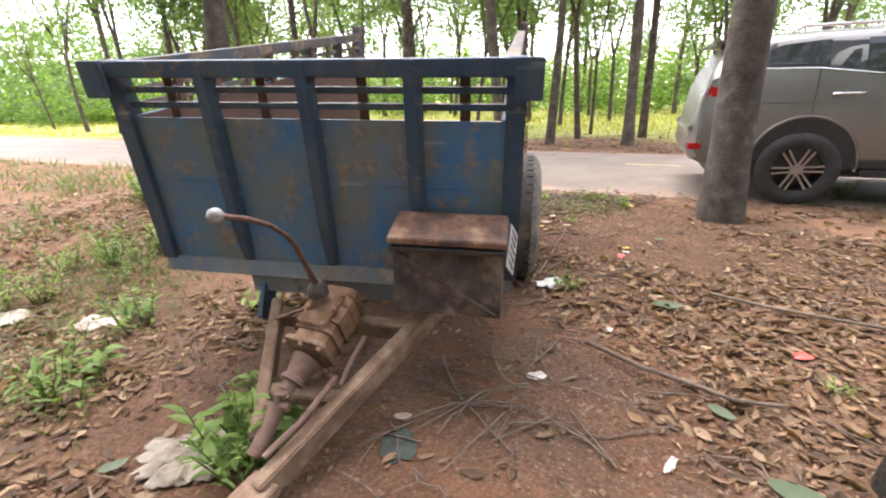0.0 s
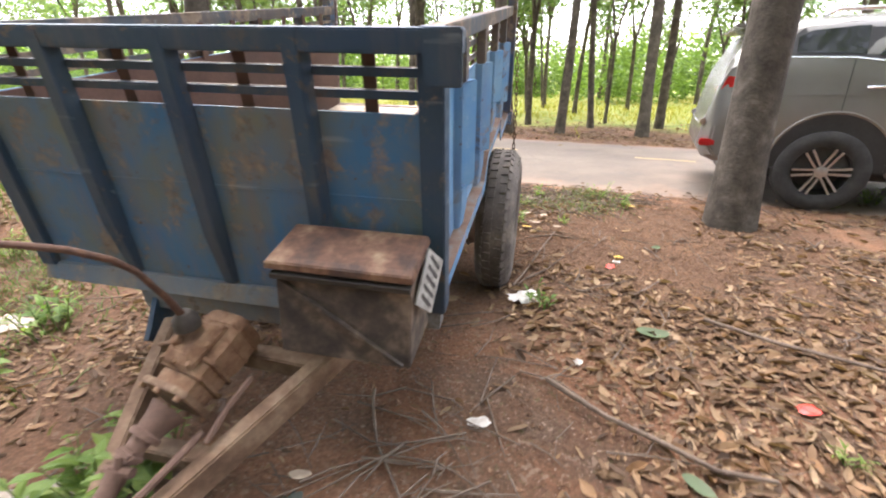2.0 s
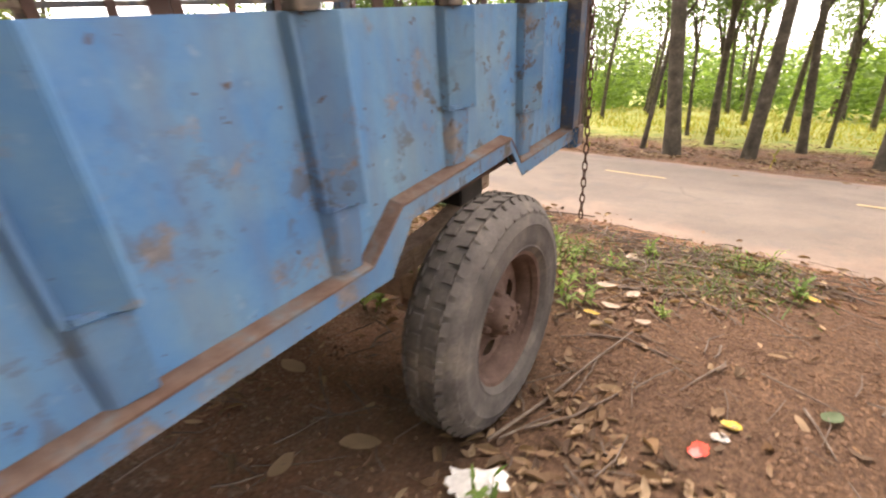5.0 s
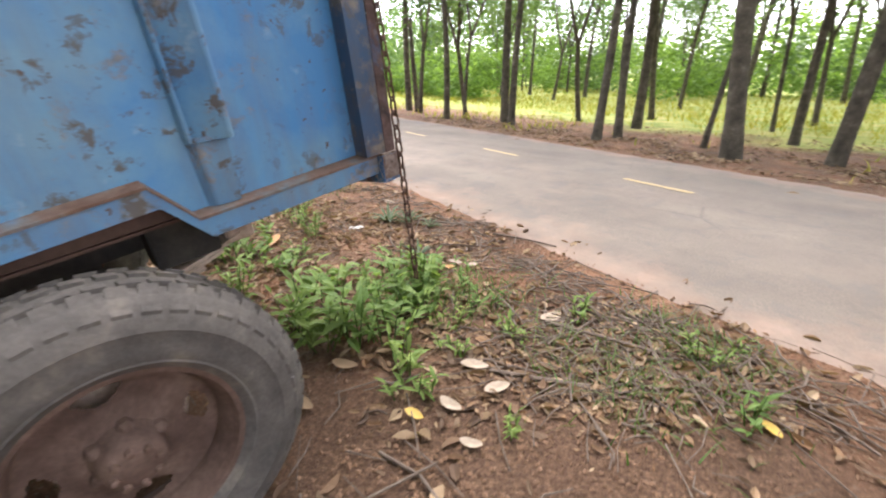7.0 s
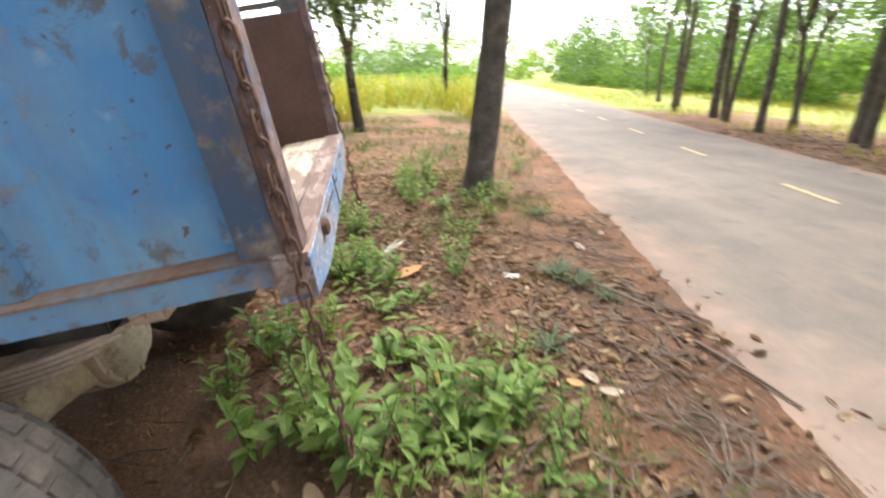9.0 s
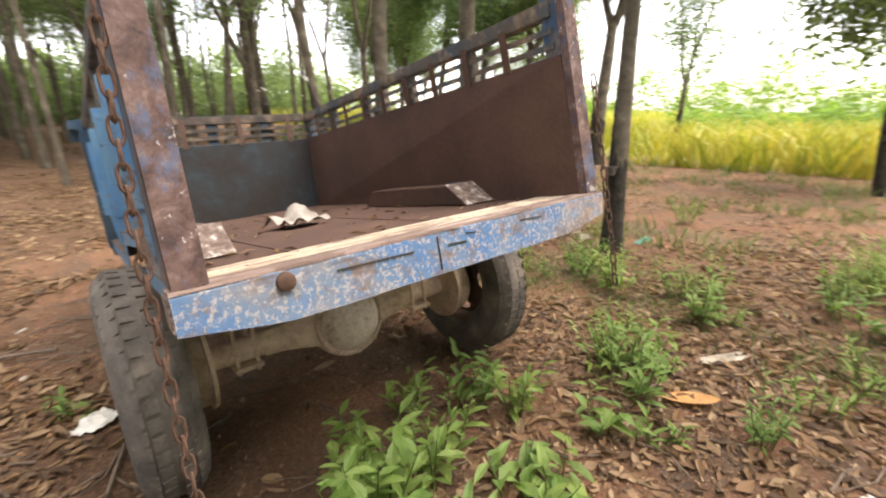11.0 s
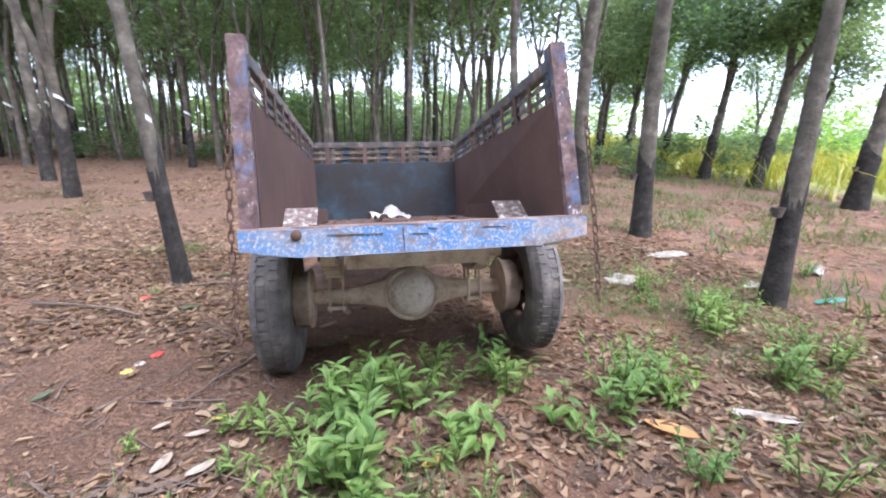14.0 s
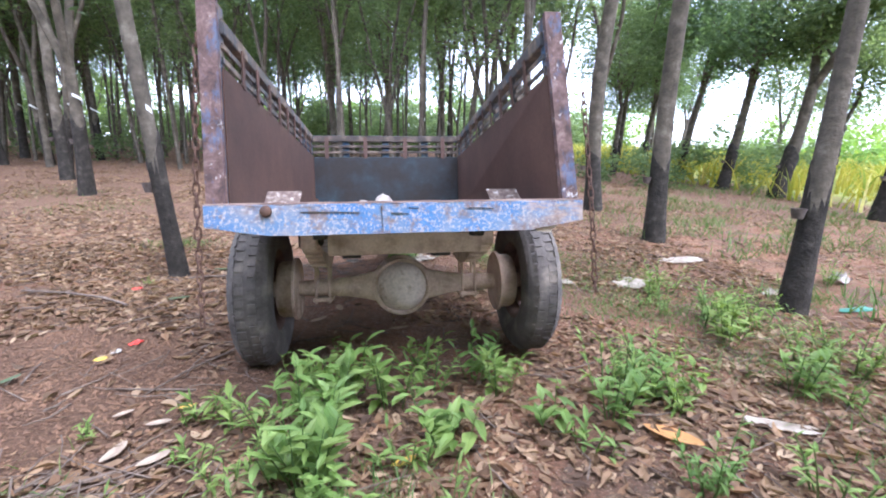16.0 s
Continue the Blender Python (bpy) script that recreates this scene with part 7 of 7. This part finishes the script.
for k, (x, y, kd, sc) in enumerate((
        (0.25, 4.61, 0, 1.0), (0.38, 4.72, 2, 1.0), (0.18, 4.42, 0, 1.1), (-0.58, 4.12, 0, 0.9), (0.33, 4.98, 1, 0.9), (0.62, 4.62, 3, 1.1), (0.80, 4.50, 3, 0.9),
        (-0.34, 3.90, 0, 0.8), (-0.81, 4.04, 1, 0.7), (-1.42, 4.43, 4, 0.85), (-1.22, 4.60, 2, 1.1), (-1.62, 4.40, 2, 1.1), (-1.55, 4.65, 3, 1.0), (-2.84, 4.22, 4, 0.9), (-3.05, 4.35, 2, 1.0), (-3.29, 3.05, 4, 0.8), (-3.0, 3.25, 2, 1.1), (-2.6, 3.1, 2, 0.8),
        (-2.55, 4.68, 3, 0.9), (-0.30, 4.73, 1, 1.0), (-0.24, 5.31, 2, 0.7), (0.34, 5.42, 2, 0.8), (0.10, 5.25, 0, 0.7), (-0.86, 4.72, 1, 0.9), (-0.13, 4.95, 3, 1.0), (0.55, 5.30, 3, 0.8), (-0.95, 4.95, 3, 0.9), (0.72, 4.85, 3, 0.7),
        (-0.72, 4.35, 0, 0.8), (-2.8, 2.05, 2, 0.6), (-2.55, 2.8, 2, 0.7),
        (-1.61, 2.06, 2, 1.0), (-1.78, 2.2, 1, 0.9), (-1.48, 1.57, 1, 0.9), (-1.55, 1.42, 2, 0.9), (-1.40, 1.30, 3, 1.2), (-2.73, 3.35, 2, 1.1), (-2.96, 3.17, 4, 0.8), (-3.2, 3.5, 2, 1.2), (-2.85, 2.46, 4, 0.9), (-3.1, 2.3, 2, 1.1), (-4.3, 5.18, 4, 1.0), (-4.0, 5.4, 2, 1.1),
        (-0.34, 1.34, 1, 1.0), (-0.28, 1.20, 1, 1.1), (-0.30, 1.05, 0, 0.9), (-0.38, 1.18, 1, 0.9), (-0.24, 1.06, 2, 0.9), (-0.27, 1.12, 4, 0.6), (-0.40, 1.5, 2, 0.8), (-1.0, 2.4, 1, 0.8), (4.55, 6.0, 4, 0.7), (4.1, 5.75, 2, 0.8), (1.05, 2.93, 3, 0.8), (1.65, 5.65, 2, 0.7), (1.9, 5.3, 3, 0.8), (2.2, 1.95, 3, 0.45), (-3.15, 6.15, 4, 0.9), (-3.0, 5.75, 4, 0.9), (-2.6, 5.9, 2, 1.2), (-2.2, 5.5, 2, 1.0), (-1.75, 5.35, 2, 0.9),
        (-4.6, 2.3, 2, 0.9), (-5.3, 2.2, 4, 0.8), (-5.9, 3.0, 4, 1.0), (-1.3, 5.25, 4, 0.7), (1.0, 5.6, 3, 0.8), (0.85, 5.15, 3, 0.7), (0.55, 4.98, 2, 0.7), (1.25, 4.62, 3, 0.5), (-0.30, 4.32, 2, 0.9), (-0.12, 4.42, 0, 0.95), (0.26, 5.0, 0, 1.0),
        (-4.7, 5.5, 4, 1.0), (-4.4, 5.35, 2, 1.3), (-3.2, 5.25, 2, 1.3), (-3.4, 5.1, 4, 0.8), (-3.0, 5.4, 1, 1.1), (-3.9, 5.1, 4, 0.9), (-3.75, 5.3, 2, 1.2), (-2.9, 4.4, 2, 1.1), (-4.6, 6.8, 4, 0.8), (-2.6, 4.5, 1, 0.9), (0.26, 4.98, 0, 1.0), (0.30, 4.82, 0, 1.0), (0.17, 4.46, 0, 0.9), (0.07, 4.20, 0, 0.9), (-0.36, 4.86, 1, 1.0), (-1.17, 4.71, 0, 0.85), (-1.40, 4.55, 0, 0.85), (-1.62, 4.62, 0, 0.8), (-2.62, 3.84, 0, 1.0), (-2.84, 3.6, 0, 1.0), (-2.45, 4.5, 0, 0.9), (-0.02, 5.34, 1, 0.8))):
    weed(x, y, kd, sc * 1.12, 67 * k % 360)

# stiff strap-leaved plant by the road edge
for px, py, sc in ((-1.15, 5.96, 1.0), (-0.98, 6.05, 0.8), (-0.31, 5.57, 0.8), (-2.58, 6.35, 0.8), (-0.78, 6.15, 0.6)):
    ag = Mesh()
    for k in range(16):
        a, up_ = 0.4 * k * 2.4, random.uniform(0.35, 1.1)
        ln = 0.26 * random.uniform(0.7, 1.1)
        d = Vector((math.cos(a), math.sin(a), up_)).normalized()
        s = d.cross(Vector((0, 0, 1))).normalized() * 0.013
        p1, p2 = d * ln * 0.55, d * ln + Vector((0, 0, -0.05))
        ag.put([s * 0.8, -s * 0.8, p1 - s, p1 + s, p2, p1 + Vector((0, 0, -0.008))], [(0, 3, 5), (0, 5, 1), (1, 5, 2), (3, 4, 5), (5, 4, 2)])
    solid("strap_leaf_plant", ag, GLEAF, "low grey-green strap-leaved plant by the road", "plant", pose(px, py, gz(px, py), 0, 0, 30) @ Matrix.Diagonal((sc, sc, sc, 1)), "weeds round the trailer")


# ---- rubbish and single fallen leaves ----
def crumple(name, x, y, w, d, h, mat, label, category, turn=0, n=12, seed=1.0):
    m = Mesh()
    for i in range(n):
        for j in range(n):
            a, c = i / (n - 1) - 0.5, j / (n - 1) - 0.5
            a, c = a * math.sqrt(1 - 1.5 * c * c), c * math.sqrt(1 - 1.5 * a * a)
            edge = 1 + 0.25 * noise.noise((a * 7 + seed, c * 7, seed)) + 0.16 * noise.noise((a * 17 + seed, c * 17, seed))
            z = h * (0.25 + abs(noise.noise((a * 4 + seed, c * 4, 3.0))) * 1.1 + 0.8 * abs(noise.noise((a * 11, c * 11 + seed, 8.0)))) * max(0.08, 1 - 3.2 * max(abs(a), abs(c)) ** 2)
            m.v.append((a * w * edge, c * d * edge, 0.006 + z))
    m.f = [(i * n + j, (i + 1) * n + j, (i + 1) * n + j + 1, i * n + j + 1) for i in range(n - 1) for j in range(n - 1)]
    return solid(name, m, mat, label, category, pose(x, y, gz(x, y) + 0.004, 0, 0, turn), smooth=True)


SACK = plain_mat("soiled_plastic_sack", [(0.3, (0.15, 0.115, 0.08)), (0.52, (0.27, 0.225, 0.17)), (0.72, (0.36, 0.315, 0.25))], 11.0, 0.75)
crumple("plastic_sheet", -0.52, 1.12, 0.40, 0.28, 0.05, SACK, "crumpled dirty white plastic bag on the soil", "plastic bag", 20, 30, 1.3)
crumple("cloth_scrap", 0.26, 1.27, 0.14, 0.17, 0.012, DARK_BAG, "flat dark green cloth scrap on the soil", "cloth", 10, 9, 2.1)
crumple("foam_piece", 0.95, 3.04, 0.21, 0.15, 0.06, GUARD, "torn white foam piece beside the tyre", "rubbish", 30, 8, 3.7)
crumple("paper_scrap", 0.81, 1.83, 0.10, 0.06, 0.012, WHITE, "small torn white paper scrap", "paper", 15, 6, 4.2)
crumple("paper_scrap", 1.23, 2.33, 0.06, 0.045, 0.012, WHITE, "small torn white paper scrap", "paper", 50, 6, 5.2)
crumple("paper_scrap", 1.30, 1.37, 0.10, 0.03, 0.014, WHITE, "small torn white paper scrap", "paper", 55, 6, 6.1)
crumple("red_wrapper", 2.18, 2.21, 0.10, 0.07, 0.02, RED, "crumpled red sweet wrapper on leaves", "wrapper", 20, 7, 2.9)
crumple("red_wrapper", 1.54, 3.58, 0.09, 0.06, 0.02, RED, "crumpled red and white wrapper on soil", "wrapper", 70, 7, 4.4)
crumple("yellow_wrapper", 1.63, 3.80, 0.07, 0.05, 0.02, YELLOW, "crumpled yellow and white wrapper", "wrapper", 20, 7, 7.4)
crumple("white_wrapper", 1.60, 3.70, 0.06, 0.05, 0.02, WHITE, "crumpled white wrapper among leaves", "wrapper", 40, 7, 8.4)
crumple("plastic_sheet", -2.0, 4.85, 0.36, 0.09, 0.03, PLASTIC, "flat dirty white plastic strip on leaves", "plastic", -24, 9, 9.4)
crumple("plastic_sheet", -4.2, 1.1, 0.70, 0.30, 0.04, PLASTIC, "flat grey plastic sheet on the soil", "plastic", 10, 10, 3.1)
crumple("plastic_sheet", -2.85, 2.05, 0.50, 0.34, 0.05, PLASTIC, "crumpled pale plastic sheet on leaves", "plastic", 40, 10, 5.1)
crumple("green_net", -4.8, 2.95, 0.45, 0.12, 0.03, GREEN_BAG, "green plastic netting on the soil", "netting", 8, 8, 6.6)
crumple("plastic_sheet", -4.45, 2.3, 0.40, 0.16, 0.03, PLASTIC, "pale dirty plastic scrap on the soil", "plastic", 30, 8, 1.9)
crumple("plastic_sheet", -2.0, 2.1, 0.3, 0.2, 0.03, PLASTIC, "dirty white plastic on the bare soil", "plastic", 0, 8, 4.9)
crumple("field_stone", -5.5, 2.15, 0.22, 0.18, 0.20, STONE, "pale rounded stone on the soil", "stone", 0, 9, 2.6)
crumple("paper_scrap", -1.21, 5.64, 0.13, 0.09, 0.015, WHITE, "torn white paper scrap on soil", "paper", 70, 6, 6.8)


PALE = plain_mat("bleached_leaf", [(0.3, (0.25, 0.185, 0.13)), (0.7, (0.38, 0.30, 0.215))], 14.0, 0.8)


def big_leaf(x, y, ln, turn, mat, label, tilt=6):
    m = Mesh()
    for t, q in ((-0.5, 0.07), (-0.40, 0.55), (-0.22, 0.90), (0.0, 1.0), (0.22, 0.88), (0.40, 0.52), (0.52, 0.06)):
        for s in (-1, 0, 1):
            m.v.append((t * ln, s * q * ln * 0.24 + 0.03 * ln * math.sin(t * 5 + turn), 0.03 * ln * (t * 3) ** 2 + abs(s) * q * ln * 0.06 + 0.02 * ln * noise.noise((t * 6, s * 2.0, turn))))
    m.f = [(i * 3 + s, i * 3 + 3 + s, i * 3 + 4 + s, i * 3 + 1 + s) for i in range(6) for s in (0, 1)]
    solid("fallen_leaf", m, mat, label, "leaf", pose(x, y, gz(x, y) + 0.022, tilt, tilt * 0.7, turn), "single fallen leaves", smooth=True)


for x, y, ln, turn, mt, lb in ((-1.37, 4.92, 0.26, -52, OLEAF, "large orange-brown fallen leaf"), (0.91, 4.41, 0.09, 15, YLEAF, "yellow fallen leaf on soil"), (-0.13, 4.95, 0.11, 20, YLEAF, "yellow fallen leaf on soil"), (1.97, 5.3, 0.09, -30, YLEAF, "yellow fallen leaf on soil"),
                               (0.47, 4.16, 0.11, 10, LITTER, "pale dry fallen leaf"), (0.48, 4.97, 0.14, 80, LITTER, "pale dry fallen leaf"), (0.40, 4.42, 0.13, 30, LITTER, "pale dry fallen leaf"), (0.98, 4.55, 0.11, 5, PALE, "bleached pale fallen leaf"), (1.18, 4.45, 0.09, 30, PALE, "bleached pale fallen leaf"),
                               (0.10, 5.70, 0.11, 80, PALE, "bleached pale fallen leaf"), (-0.02, 5.66, 0.10, 20, PALE, "bleached pale fallen leaf"), (0.01, 5.57, 0.09, 50, OLEAF, "small orange-brown fallen leaf"), (-1.62, 6.36, 0.13, 10, PALE, "bleached pale fallen leaf"), (0.88, 4.82, 0.13, 40, PALE, "bleached pale fallen leaf"), (1.06, 4.76, 0.13, 70, PALE, "bleached pale fallen leaf"), (0.90, 5.46, 0.16, 80, PALE, "bleached pale fallen leaf"), (1.64, 2.66, 0.18, 10, GLEAF, "green fallen leaf on soil"), (1.61, 1.72, 0.12, -35, GLEAF, "green fallen leaf on soil"),
                               (1.72, 1.32, 0.20, -20, GLEAF, "large grey-green fallen leaf"), (2.05, 1.28, 0.16, 10, LITTER, "pale dry fallen leaf"), (0.24, 1.42, 0.08, 12, PALE, "yellowed fallen leaf on soil"), (-0.80, 1.02, 0.10, 60, GLEAF, "small green fallen leaf"), (1.95, 4.05, 0.12, 60, GLEAF, "green fallen leaf on soil"),
                               (-0.2, 3.2, 0.16, 0, LITTER, "large dry fallen leaf"), (0.45, 3.0, 0.16, 40, LITTER, "large dry fallen leaf"), (0.30, 2.75, 0.13, 100, LITTER, "large dry fallen leaf")):
    big_leaf(x, y, ln, turn, mt, lb)
